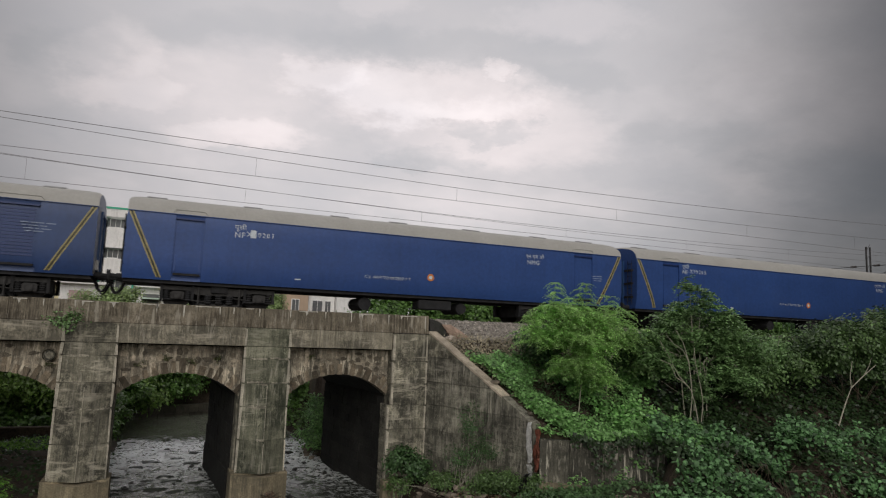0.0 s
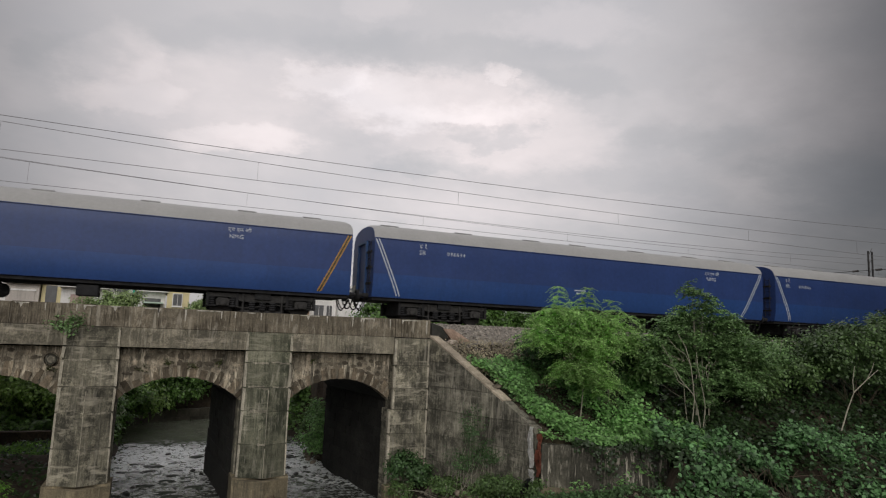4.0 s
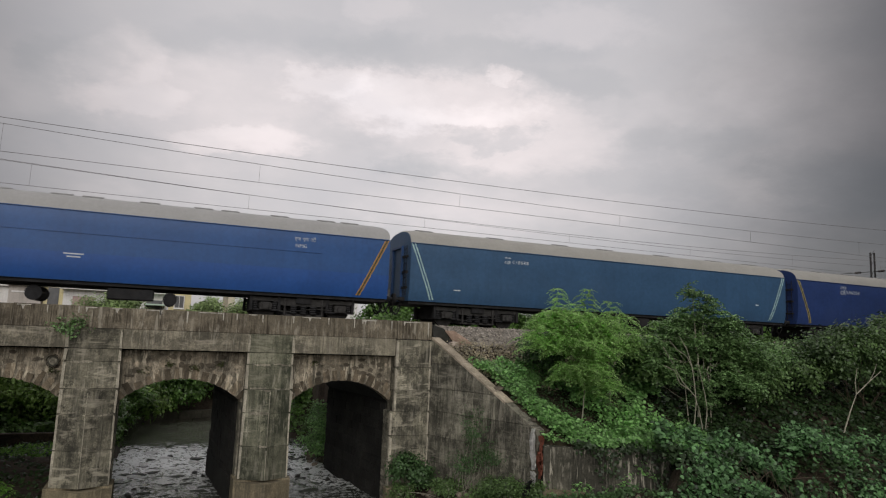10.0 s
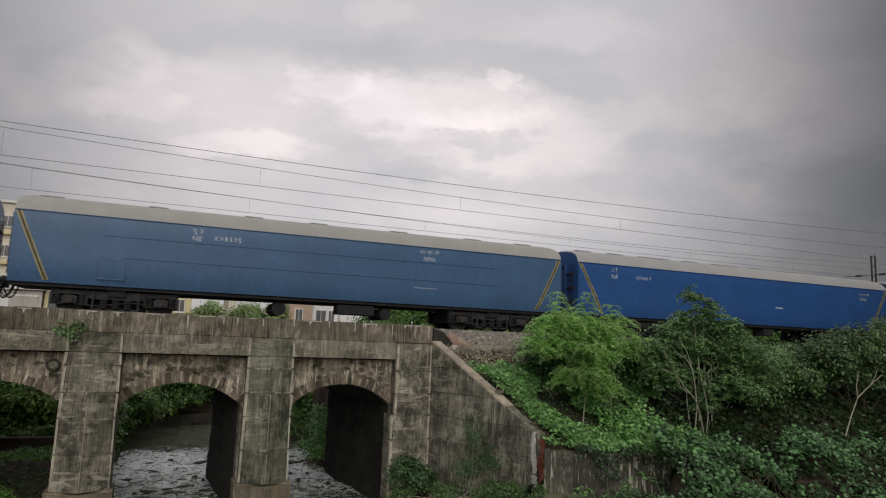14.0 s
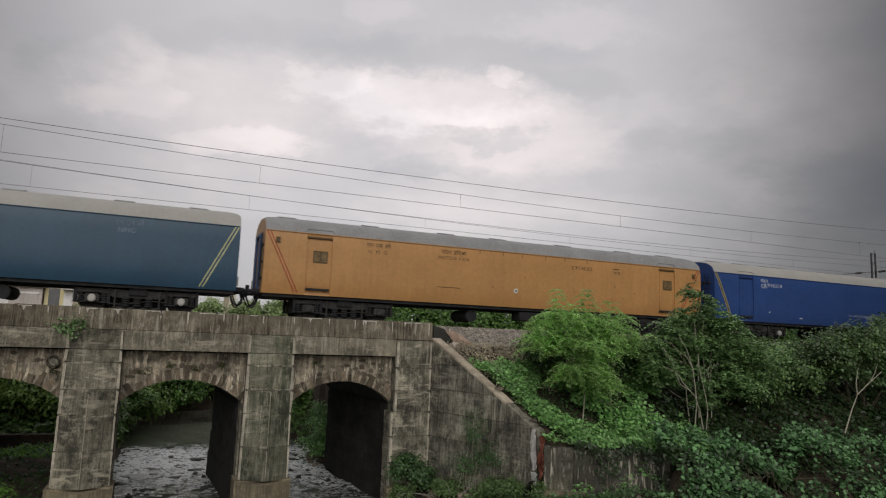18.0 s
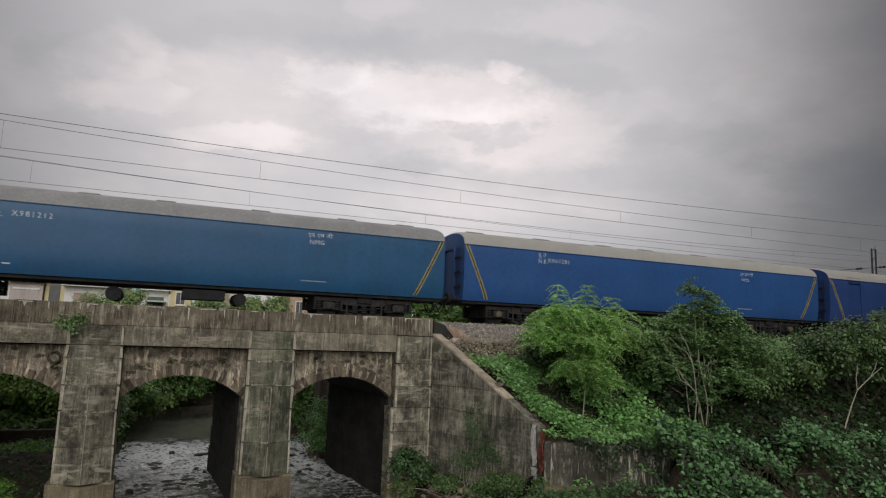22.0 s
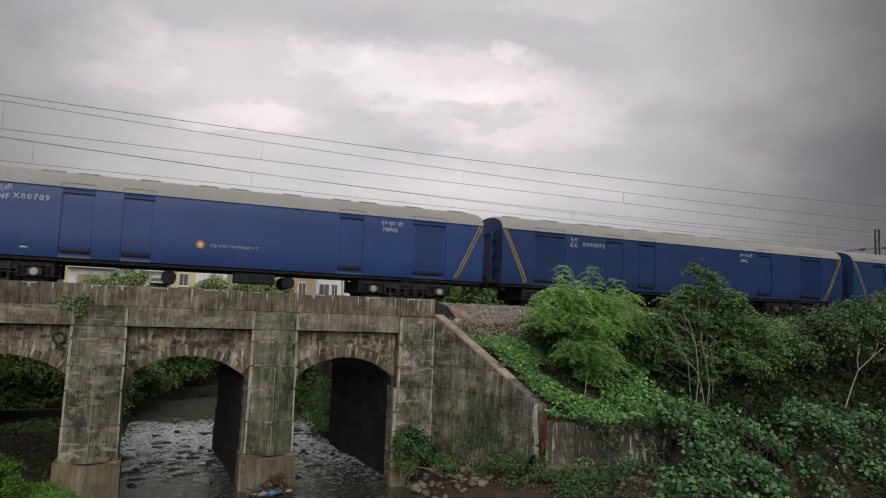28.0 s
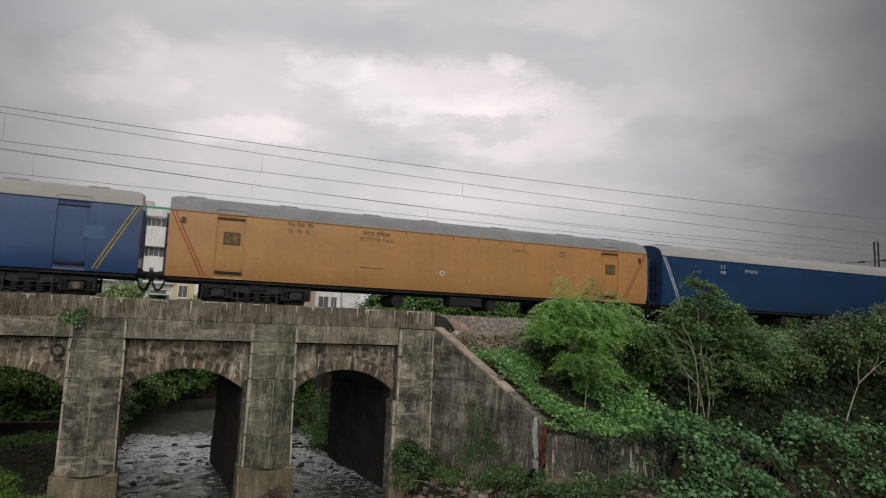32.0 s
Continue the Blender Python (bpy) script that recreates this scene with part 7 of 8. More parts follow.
carpet("broad_leaf_undergrowth", "leaves under the broad creeper, coloured dark for the shade there", "undergrowth", (11.5, 35), (13.0, 17.4), 11000, 0.18, "deep", 0.25, on_mound, False, mound)
carpet("wall_creeper", "creeper hanging over the low wall", "creeper", (11.4, 16.2), (15.9, 19.0), 7000, 0.13, "creeper", 0.35, lambda x, y: (y > 18.5 - 0.58 * (x - 11.25)) , False, lambda x, y: np.maximum(ground_z(x, y), -3.75))

carpet("bank_undergrowth", "low weeds and herbs on the river bank", "undergrowth", (8.4, 15.5), (13.5, 21.5), 30000, 0.10, "mid", 0.3, lambda x, y: clumpy(x, y, 0.40, 0.8) & (y < 18.2 - 0.58 * (x - 11.3)) & (x > 10.2 + 0.35 * (18 - y) + 0.4 * np.sin(y * 3)))
carpet("leaf_litter", "brown leaf litter over the stony bank", "litter", (8.3, 15.0), (14.0, 22.4), 20000, 0.075, "litter", 0.07, lambda x, y: (x > 7.6 + (22.6 - y) * 0.5) & (y < 18.6 - 0.58 * (x - 11.25)) & (x < wing_x(y)))
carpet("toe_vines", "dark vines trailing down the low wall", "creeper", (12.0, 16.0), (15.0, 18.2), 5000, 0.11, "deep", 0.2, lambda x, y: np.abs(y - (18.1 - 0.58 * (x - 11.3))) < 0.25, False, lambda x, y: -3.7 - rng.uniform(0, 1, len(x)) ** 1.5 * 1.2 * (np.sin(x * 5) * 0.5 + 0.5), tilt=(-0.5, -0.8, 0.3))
# brown bare vines over the heap
vines = B()
for i in range(70):
    x, y = random.uniform(16.5, 24), random.uniform(13.6, 16.2)
    pts, dx, dy = [], random.uniform(-0.35, 0.35), random.uniform(-0.25, 0.1)
    for j in range(7):
        pts.append((x + dx * j + 0.05 * math.sin(j * 2 + i), y + dy * j, float(mound(x + dx * j, y + dy * j)) + 0.15 + 0.2 * math.sin(0.5 * j + i)))
    tube(vines, pts, [0.012] * 6 + [0.005], 4)
# dead roots hanging in the hollows
for u, v, p, q in HOLLOWS:
    for i in range(46):
        x, y = u + random.uniform(-p, p), v + random.uniform(-0.2, q)
        z, lean, drop = float(mound(x, y)) + random.uniform(0.15, 0.5), random.uniform(-0.15, 0.15), random.uniform(0.3, 0.8)
        tube(vines, [(x + lean * t + 0.03 * math.sin(9 * t + i), y - 0.15 * math.sin(3 * t), z - drop * t) for t in (0, 0.3, 0.6, 1.0)], [0.011, 0.010, 0.008, 0.004], 4)
tagged(part("bare_vines", vines, M["twig"]), "brown bare vines tangled over the earth heap", "vines", kind="stuff")
# on the near right bank
plant("bank_shrub", "leafy shrub growing at the abutment foot", "shrub", (8.35, 22.7), [((8.3, 22.7, -5.1), (0.62, 0.45, 0.5)), ((8.8, 22.6, -5.3), (0.45, 0.4, 0.4))], 70, 45, 0.11, 0.11, "mid", stems=6, stem_r=0.012)
plant("tall_weed", "thin tall weed before the wing wall", "weed", (9.9, 20.6), [((9.9, 20.6, -3.4), (0.45, 0.35, 0.7)), ((10.2, 20.2, -4.2), (0.6, 0.4, 0.5)), ((9.6, 20.5, -4.5), (0.6, 0.4, 0.45))], 90, 34, 0.13, 0.075, "mid", stems=13, stem_r=0.010, width=0.22, shell=0.1)
plant("bank_herb", "bright green herbs on the river bank", "herb", (10.6, 19.2), [((10.4, 19.3, -5.1), (0.9, 0.6, 0.28)), ((11.3, 18.4, -5.1), (0.6, 0.4, 0.22))], 90, 50, 0.12, 0.08, "tangle", stems=6, stem_r=0.01)
plant("bank_herb", "green herbs among the bank stones", "herb", (9.2, 20.8), [((9.2, 20.9, -5.35), (0.7, 0.5, 0.25)), ((9.9, 19.6, -5.4), (0.6, 0.4, 0.22)), ((7.9, 22.0, -5.75), (0.45, 0.35, 0.25))], 80, 45, 0.11, 0.08, "tangle", stems=6, stem_r=0.01)
# on the left bank and on the bridge
plant("trimmed_bush", "bright green leafy bush on the river bank", "shrub", (-4.6, 21.9), [((-4.05, 21.9, -5.55), (0.55, 0.5, 0.75)), ((-4.9, 22.0, -5.4), (0.8, 0.6, 0.8))], 150, 80, 0.12, 0.07, "lawn", stems=6, stem_r=0.012)
carpet("bank_grass", "short green grass round the pier foot", "grass", (-5.2, -1.5), (20.0, 23.3), 9000, 0.11, "lawn", 0.12, None, width=0.14, tilt=(0, -0.8, 0.4))
carpet("bank_grass", "dim grass strip under the first arch", "grass", (-9.0, -2.6), (31.4, 33.6), 5000, 0.13, "lawn", 0.15, None, width=0.16, tilt=(0, -0.8, 0.4))
mud = B()
box(mud, -9.2, -2.75, 34.0, 34.35, -6.3, -5.3, 0.03)
tagged(part("mud_wall", mud, M["soil"]), "low brown earth wall on the bank behind the arch", "wall", kind="structure")
plant("wall_plant", "small leafy plant rooted in the parapet", "plant", (-2.75, 23.3, -0.5), [((-2.68, 23.28, -0.55), (0.5, 0.14, 0.28)), ((-2.5, 23.28, -0.35), (0.3, 0.12, 0.16)), ((-3.05, 23.28, -0.6), (0.25, 0.1, 0.14))], 30, 18, 0.10, 0.085, "vine", stems=5, stem_r=0.008, gz=False)
for x, z, s in ((-0.5, -1.92, 0.16), (0.25, -1.66, 0.12), (1.05, -1.76, 0.14), (1.85, -1.64, 0.10), (5.1, -1.56, 0.10), (-3.05, -1.95, 0.13)):
    plant("spandrel_weed", "small weed rooted in the crumbling spandrel", "weed", (x, 23.95, z - 0.05), [((x, 23.86, z), (s * 1.3, 0.05, s * 0.8))], 9, 12, 0.05, 0.055, "moss", stems=2, stem_r=0.005, group="weeds on the bridge", gz=False)
carpet("shade_weeds", "dim weeds under the first arch", "undergrowth", (-7, -1.3), (24.0, 38.5), 2600, 0.14, "deep", 0.25)
# behind the bridge
for bx, by, spec, n in ((-4.0, 41.0, [((-4.5, 41, -4.3), (3.0, 2.0, 1.3)), ((-6.2, 39.4, -4.7), (1.8, 0.9, 1.0)), ((-4.2, 39.2, -5.0), (1.2, 0.8, 0.7)), ((-1.6, 42, -4.6), (1.9, 1.6, 1.0)), ((-6.5, 41, -3.6), (2.2, 2, 1.2))], 240),
                        (-1.5, 45.5, [((-2.2, 46, -4.0), (3.4, 2.2, 1.5)), ((0.6, 46.5, -4.2), (2.0, 1.8, 1.2))], 260),
                        (4.0, 50.5, [((3.5, 50.5, -3.7), (4.0, 2.0, 1.5)), ((7.6, 49.5, -3.6), (3.0, 2.0, 1.5))], 260),
                        (9.6, 41.5, [((9.4, 41.5, -3.6), (1.6, 1.9, 1.5)), ((9.8, 45.5, -3.6), (2.2, 2, 1.4))], 240)):
    plant("river_bank_tree", "leafy tree overhanging the river behind the bridge", "tree", (bx, by), spec, n, 60, 0.34, 0.2, "bank" if bx < -3 else "rear", stems=4, stem_r=0.08, group="trees behind the bridge")
plant("bank_creeper", "leafy creeper hanging along the pier and the river's edge", "creeper", (-2.4, 32.5), [((-2.3, 31.8, -4.6), (0.55, 0.8, 1.1)), ((-2.1, 33.5, -5.4), (0.6, 1.0, 0.7)), ((-2.3, 36.0, -4.9), (0.7, 1.2, 1.0)), ((-1.9, 38.6, -5.2), (0.8, 1.0, 0.8)), ((-2.2, 40.0, -4.0), (1.0, 1.0, 1.0)), ((-1.0, 40.6, -4.5), (0.6, 0.7, 0.6))], 300, 46, 0.16, 0.15, "rear", stems=6, stem_r=0.02)
plant("bank_bush", "leafy bush on the river bank behind the dark abutment", "shrub", (7.8, 34.0), [((7.3, 31.6, -5.75), (0.3, 0.5, 0.4)), ((7.55, 33.0, -5.2), (0.42, 0.8, 0.7)), ((7.75, 34.6, -4.6), (0.45, 0.8, 0.7)), ((7.2, 33.6, -5.9), (0.35, 0.9, 0.3))], 100, 34, 0.17, 0.14, "creeper", stems=6, stem_r=0.02)
for k in range(9):
    x = 14.5 + k * 2.6 + random.uniform(-0.6, 0.6)
    y = 47 + random.uniform(-1.5, 2)
    plant("background_tree", "green tree beyond the railway", "tree", (x, y), [((x, y, 0.2 + random.uniform(-0.3, 0.5)), (1.9, 1.5, 1.7)), ((x + 0.8, y, 1.2 + random.uniform(-0.4, 0.4)), (1.1, 1.0, 0.9))], 110, 50, 0.3, 0.24, random.choice(["mid", "rear"]), stems=3, stem_r=0.09, group="trees beyond the railway")
for k in range(13):
    x, y = 39 + k * 4.6 + random.uniform(-1, 1), 49 + random.uniform(-2, 3)
    plant("background_tree", "broad green tree far along the railway", "tree", (x, y), [((x, y, 0.4 + random.uniform(-0.3, 0.6)), (3.0, 2.0, 2.3)), ((x + 1.2, y, 1.8 + random.uniform(-0.4, 0.4)), (1.7, 1.4, 1.2))], 110, 40, 0.45, 0.36, random.choice(["mid", "rear"]), stems=3, stem_r=0.1, group="trees beyond the railway")
for x, y, w, h in ((-3.9, 56.5, 2.5, 1.6), (2.9, 57, 1.1, 1.5), (5.9, 57, 1.2, 1.6), (8.0, 57.3, 1.3, 1.7)):
    plant("background_bush", "rounded green bush beyond the railway", "shrub", (x, y), [((x, y, 0.2), (w, 1.6, h)), ((x + w * 0.4, y, 0.9), (w * 0.5, 1.2, h * 0.6))], 150, 55, 0.26, 0.19, "distant", stems=3, stem_r=0.06, group="trees beyond the railway")


carpet("rear_bank_creeper", "leafy creeper on the river bank behind the bridge", "creeper", (-11, 1.2), (37.4, 50), 22000, 0.22, "rear", 0.6, lambda x, y: ground_z(x, y) > WATER_Z)
carpet("rear_bank_creeper", "leafy creeper on the steep river bank behind the bridge", "creeper", (6.5, 15), (37.4, 50), 16000, 0.22, "rear", 0.6, lambda x, y: ground_z(x, y) > WATER_Z)


# unseen tall trees, added beside the viewpoint to darken the right end
for x, y, h in ((36.0, 9.0, 9.5), (46.0, 9.5, 11.0), (57.0, 10.0, 12.0), (70.0, 9.0, 12.5)):
    plant("unseen_shade_tree", "tall dense green tree on the near bank", "tree", (x, y), [((x, y, h - 3), (4.4, 2.6, 3.4)), ((x + 1.2, y - 0.5, h - 6.5), (5.0, 2.6, 3.2)), ((x + 0.8, y - 0.8, h - 0.8), (2.6, 2.0, 1.6)), ((x + 1, y, h - 10), (4.5, 2.5, 2.5))], 210, 44, 0.8, 0.62, "mid", stems=5, stem_r=0.18, group="trees on the near bank")


# ---- stones, rubbish and rags ----
M["rock"] = material("river_stone", (0.18, 0.15, 0.115), 0.9, var=0.35, scale=5, obj_var=0.45, bump=0.7, bump_scale=14)
M["wet_rock"] = material("wet_dark_stone", (0.035, 0.034, 0.03), 0.35, var=0.35, scale=5, bump=0.7, bump_scale=14)
M["rag"] = material("dirty_white_cloth", (0.8, 0.79, 0.77), 0.9, var=0.25, scale=8, bump=0.5)
M["red_rag"] = material("faded_red_cloth", (0.40, 0.15, 0.10), 0.9, var=0.4, scale=8, bump=0.5)
M["black_rag"] = material("black_plastic_sheet", (0.02, 0.02, 0.02), 0.4, var=0.3, scale=8)
M["blue_bag"] = material("blue_plastic_bag", (0.12, 0.3, 0.5), 0.4, var=0.25, scale=9)


def rock_mesh(seed, mat):
    bm = B()
    bmesh.ops.create_icosphere(bm, subdivisions=1 if seed % 2 else 2, radius=1.0)
    for v in bm.verts:
        f = 1 + 0.45 * noise.noise(v.co * 1.3 + Vector((seed * 3.1, 0, 0))) + 0.12 * noise.noise(v.co * 3 + Vector((0, seed, 0)))
        v.co = Vector((v.co.x * f, v.co.y * f * 0.8, v.co.z * f * 0.6))
    return mesh_of("stone", bm, mat)


ROCKS = [rock_mesh(i, M["rock"]) for i in range(5)]
WET = [rock_mesh(i + 9, M["wet_rock"]) for i in range(4)]
random.seed(8)


def put_stone(me, x, y, s, label, group, z=None):
    z = float(ground_z(x, y)) if z is None else z
    ob = link("stone", me, None, pose(x, y, z + s * 0.15, random.uniform(-20, 20), random.uniform(-20, 20), random.uniform(0, 360)) @ Matrix.Diagonal((s, s, s * random.uniform(0.7, 1.1), 1)))
    tagged(ob, label, "stone", group)


for i in range(80):
    y = random.uniform(18.6, 22.8)
    x = random.uniform(7.3, 9.2) + (22.6 - y) * 0.5 + (random.random() ** 2) * 2.0
    put_stone(random.choice(ROCKS), x, y, random.choice((0.06, 0.08, 0.1, 0.14, 0.2)) * random.uniform(0.8, 1.3), "brown-grey stone lying on the river bank", "stones on the bank")
for i in range(110):
    y = random.uniform(15.2, 18.6)
    x = 10.3 + (18.6 - y) * 0.55 + random.uniform(0, 2.2)
    put_stone(random.choice(ROCKS), x, y, random.choice((0.05, 0.07, 0.09, 0.12)) * random.uniform(0.8, 1.3), "brown-grey stone lying on the river bank", "stones on the bank")
for i in range(60):
    y = random.uniform(18.9, 22.0)
    x = 7.75 + (22.0 - y) * 0.22 + random.uniform(0, 1.5)
    put_stone(random.choice(ROCKS), x, y, random.uniform(0.08, 0.19), "brown-grey broken stone piled on the river bank", "stones on the bank", float(ground_z(x, y)) + 0.05)
kerb = B()
box(kerb, 7.55, 8.15, 22.55, 22.95, -6.6, -5.72, 0.03)
tagged(part("concrete_block", kerb, M["base_concrete"]), "pale worn concrete block at the abutment's foot", "concrete block")
for x, y, s in ((9.1, 21.9, 0.34), (8.95, 21.35, 0.26), (7.75, 22.6, 0.34), (7.35, 22.3, 0.26), (8.3, 21.6, 0.3)):
    put_stone(random.choice(ROCKS), x, y, s, "large pale stone lying on the river bank", "stones on the bank")
for i in range(26):
    y = random.uniform(24.5, 38)
    x = random.uniform(-0.9, 7.4)
    if 2.4 < x < 4.5:
        continue
    put_stone(random.choice(WET), x, y, random.uniform(0.07, 0.17), "dark wet stone breaking the river's surface", "stones in the river", WATER_Z - 0.02)


for x, y, s in ((6.95, 32.6, 0.2), (7.15, 33.1, 0.26), (6.8, 31.9, 0.16), (7.25, 34.0, 0.22), (7.05, 33.6, 0.15), (6.9, 31.2, 0.18), (7.3, 32.2, 0.24)):
    put_stone(random.choice(ROCKS), x, y, s, "pale stone at the river's edge behind the bridge", "stones on the bank", WATER_Z + 0.03)


def cloth(name, label, x, y, z1, z0, w, mat, seed, lean=0.0):
    r = random.Random(seed)
    bm = B()
    rows = []
    n = 10
    for i in range(n + 1):
        t = i / n
        row = []
        for j in range(9):
            u = j / 8 - 0.5
            row.append(bm.verts.new((x + u * w * (0.5 + 0.9 * r.random()) * (1.0 - 0.35 * t) + lean * t + 0.03 * math.sin(5 * t + seed), y + 0.07 * math.sin(u * 11 + t * 5 + seed) + 0.05 * r.random() - 0.08, z1 + (z0 - z1) * t)))
        rows.append(row)
    for a, b in zip(rows, rows[1:]):
        for j in range(8):
            bm.faces.new((a[j], a[j + 1], b[j + 1], b[j]))
    bmesh.ops.solidify(bm, geom=bm.faces[:], thickness=0.012)
    return tagged(part(name, bm, mat, smooth=True), label, "cloth")


cloth("hanging_rag", "dirty white rag hanging at the wall's end", 10.96, 18.55, -3.2, -4.45, 0.19, M["rag"], 3)
cloth("hanging_rag", "white rag end below the wall's end", 10.98, 18.52, -4.5, -4.95, 0.15, M["rag"], 5)
cloth("hanging_rag", "faded red cloth caught at the wall's end", 11.2, 18.5, -3.42, -4.2, 0.16, M["red_rag"], 7, 0.06)
cloth("hanging_rag", "torn strip of faded red cloth", 11.26, 18.48, -4.0, -4.72, 0.13, M["red_rag"], 12, -0.06)
cloth("hanging_rag", "dark red scrap of cloth", 11.1, 18.46, -3.9, -4.5, 0.09, M["red_rag"], 15, 0.05)
cloth("plastic_sheet", "black plastic scrap at the wall's foot", 10.85, 18.45, -4.75, -5.2, 0.26, M["black_rag"], 9, -0.2)
# driftwood and rubbish heaped on the pier footing
def heap_z(x):
    return -6.55 + 0.62 * math.exp(-((x - 3.75) / 0.36) ** 2) + 0.22 * math.exp(-((x - 3.2) / 0.4) ** 2)


for i in range(26):
    bm = B()
    x0 = random.uniform(2.85, 4.25)
    y0 = random.uniform(22.5, 22.72)
    a, ln = random.uniform(-1.1, 1.1), random.uniform(0.35, 0.8)
    zc = -6.5 + (heap_z(x0) + 6.5) * random.uniform(0.2, 1.0)
    tube(bm, [(x0 - math.cos(a) * ln / 2, y0, zc - math.sin(a) * ln * 0.3), (x0, y0 + random.uniform(-0.05, 0.05), zc + random.uniform(0, 0.05)), (x0 + math.cos(a) * ln / 2, y0 + random.uniform(-0.1, 0.1), zc + math.sin(a) * ln * 0.3)], [0.022, 0.018, 0.008], 5)
    tagged(part("drift_branch", bm, M["twig"]), "brown driftwood caught on the pier footing", "driftwood", "driftwood at the pier")
xs_ = rng.normal(3.55, 0.38, 900)
xs_ = xs_[(xs_ > 2.8) & (xs_ < 4.3)]
zs_ = -6.56 + np.array([heap_z(x) + 6.55 for x in xs_]) * rng.uniform(0, 1, len(xs_))
me = leaf_mesh("flood_litter", np.stack([xs_, rng.uniform(22.5, 22.8, len(xs_)), zs_], -1), np.tile([0.0, -0.7, 0.7], (len(xs_), 1)), rng.uniform(0.05, 0.14, len(xs_)), LEAF["litter"], 0.3, 0.1)
tagged(new("flood_litter", me), "brown leaf and twig litter heaped on the pier footing", "litter", kind="stuff")
M["pale_bag"] = material("dirty_pale_plastic", (0.42, 0.4, 0.37), 0.6, var=0.35, scale=9)
M["dull_blue_bag"] = material("faded_blue_plastic", (0.07, 0.15, 0.24), 0.5, var=0.4, scale=9)
for i, (x, z, s, mt) in enumerate(((3.05, -6.30, 0.15, "dull_blue_bag"), (3.5, -6.46, 0.2, "blue_bag"), (3.2, -6.46, 0.14, "pale_bag"), (4.05, -6.42, 0.13, "pale_bag"), (3.35, -6.5, 0.12, "dull_blue_bag"), (3.75, -6.44, 0.12, "dull_blue_bag"), (2.98, -6.46, 0.08, "pale_bag"), (3.62, -6.2, 0.09, "black_rag"))):
    bm = B()
    bmesh.ops.create_icosphere(bm, subdivisions=3, radius=1.0)
    for v in bm.verts:
        f = 1 + 0.55 * noise.noise(v.co * 2.1 + Vector((i * 5.1, 0, 0))) + 0.3 * noise.noise(v.co * 5 + Vector((0, i, 0)))
        v.co = Vector((v.co.x * f, v.co.y * f * 0.7, v.co.z * f * 0.4))
    me = mesh_of("plastic_bag", bm, M[mt])
    tagged(link("plastic_bag", me, None, pose(x, 22.47, z, 0, random.uniform(-25, 25), random.uniform(0, 180)) @ Matrix.Diagonal((s, s, s, 1))), "crumpled plastic bag caught at the waterline", "plastic bag", "rubbish at the pier")
# what lies where the parapet ends: a dark crumpled sheet, a pinkish broken slab and a pale lump
def broken_slab(name, label, category, poly, y0, y1, mat, seed):
    rr = random.Random(seed)
    bm = B()
    n = len(poly)
    fa, fb = [], []
    for x, z in poly:
        fa.append(bm.verts.new((x, y0 + rr.uniform(-0.05, 0.05), z)))
        fb.append(bm.verts.new((x + rr.uniform(-0.03, 0.03), y1 + rr.uniform(-0.05, 0.05), z - 0.03)))
    ca = bm.verts.new((sum(p[0] for p in poly) / n, y0 - 0.07, sum(p[1] for p in poly) / n))
    for k in range(n):
        m = (k + 1) % n
        bm.faces.new((fa[k], fa[m], ca)), bm.faces.new((fa[m], fa[k], fb[k], fb[m]))
    bm.faces.new(fb)
    bmesh.ops.recalc_face_normals(bm, faces=bm.faces)
    return tagged(part(name, bm, mat), label, category)


M["pink"] = material("pinkish_broken_plaster", (0.42, 0.30, 0.235), 0.95, var=0.3, scale=3, bump=0.8)
broken_slab("plastic_sheet", "dark crumpled sheet lying against the parapet end", "plastic sheet", [(9.47, 0.0), (9.9, -0.13), (10.19, -0.32), (10.14, -0.72), (9.8, -0.85), (9.5, -0.62)], 23.6, 23.95, M["wet_rock"], 1)
broken_slab("broken_slab", "pinkish broken slab beside the parapet end", "rubble", [(9.95, -0.2), (10.3, -0.2), (10.75, -0.43), (11.15, -0.68), (10.8, -0.86), (10.3, -0.6)], 23.5, 23.72, M["pink"], 2)
broken_slab("pale_lump", "pale stone lump beside the parapet end", "stone", [(10.03, -0.67), (10.2, -0.6), (10.4, -0.62), (10.53, -0.82), (10.3, -0.95), (10.08, -0.9)], 23.3, 23.45, material("pale_rubble", (0.5, 0.42, 0.36), 0.95, var=0.25, scale=5, bump=0.6), 3)


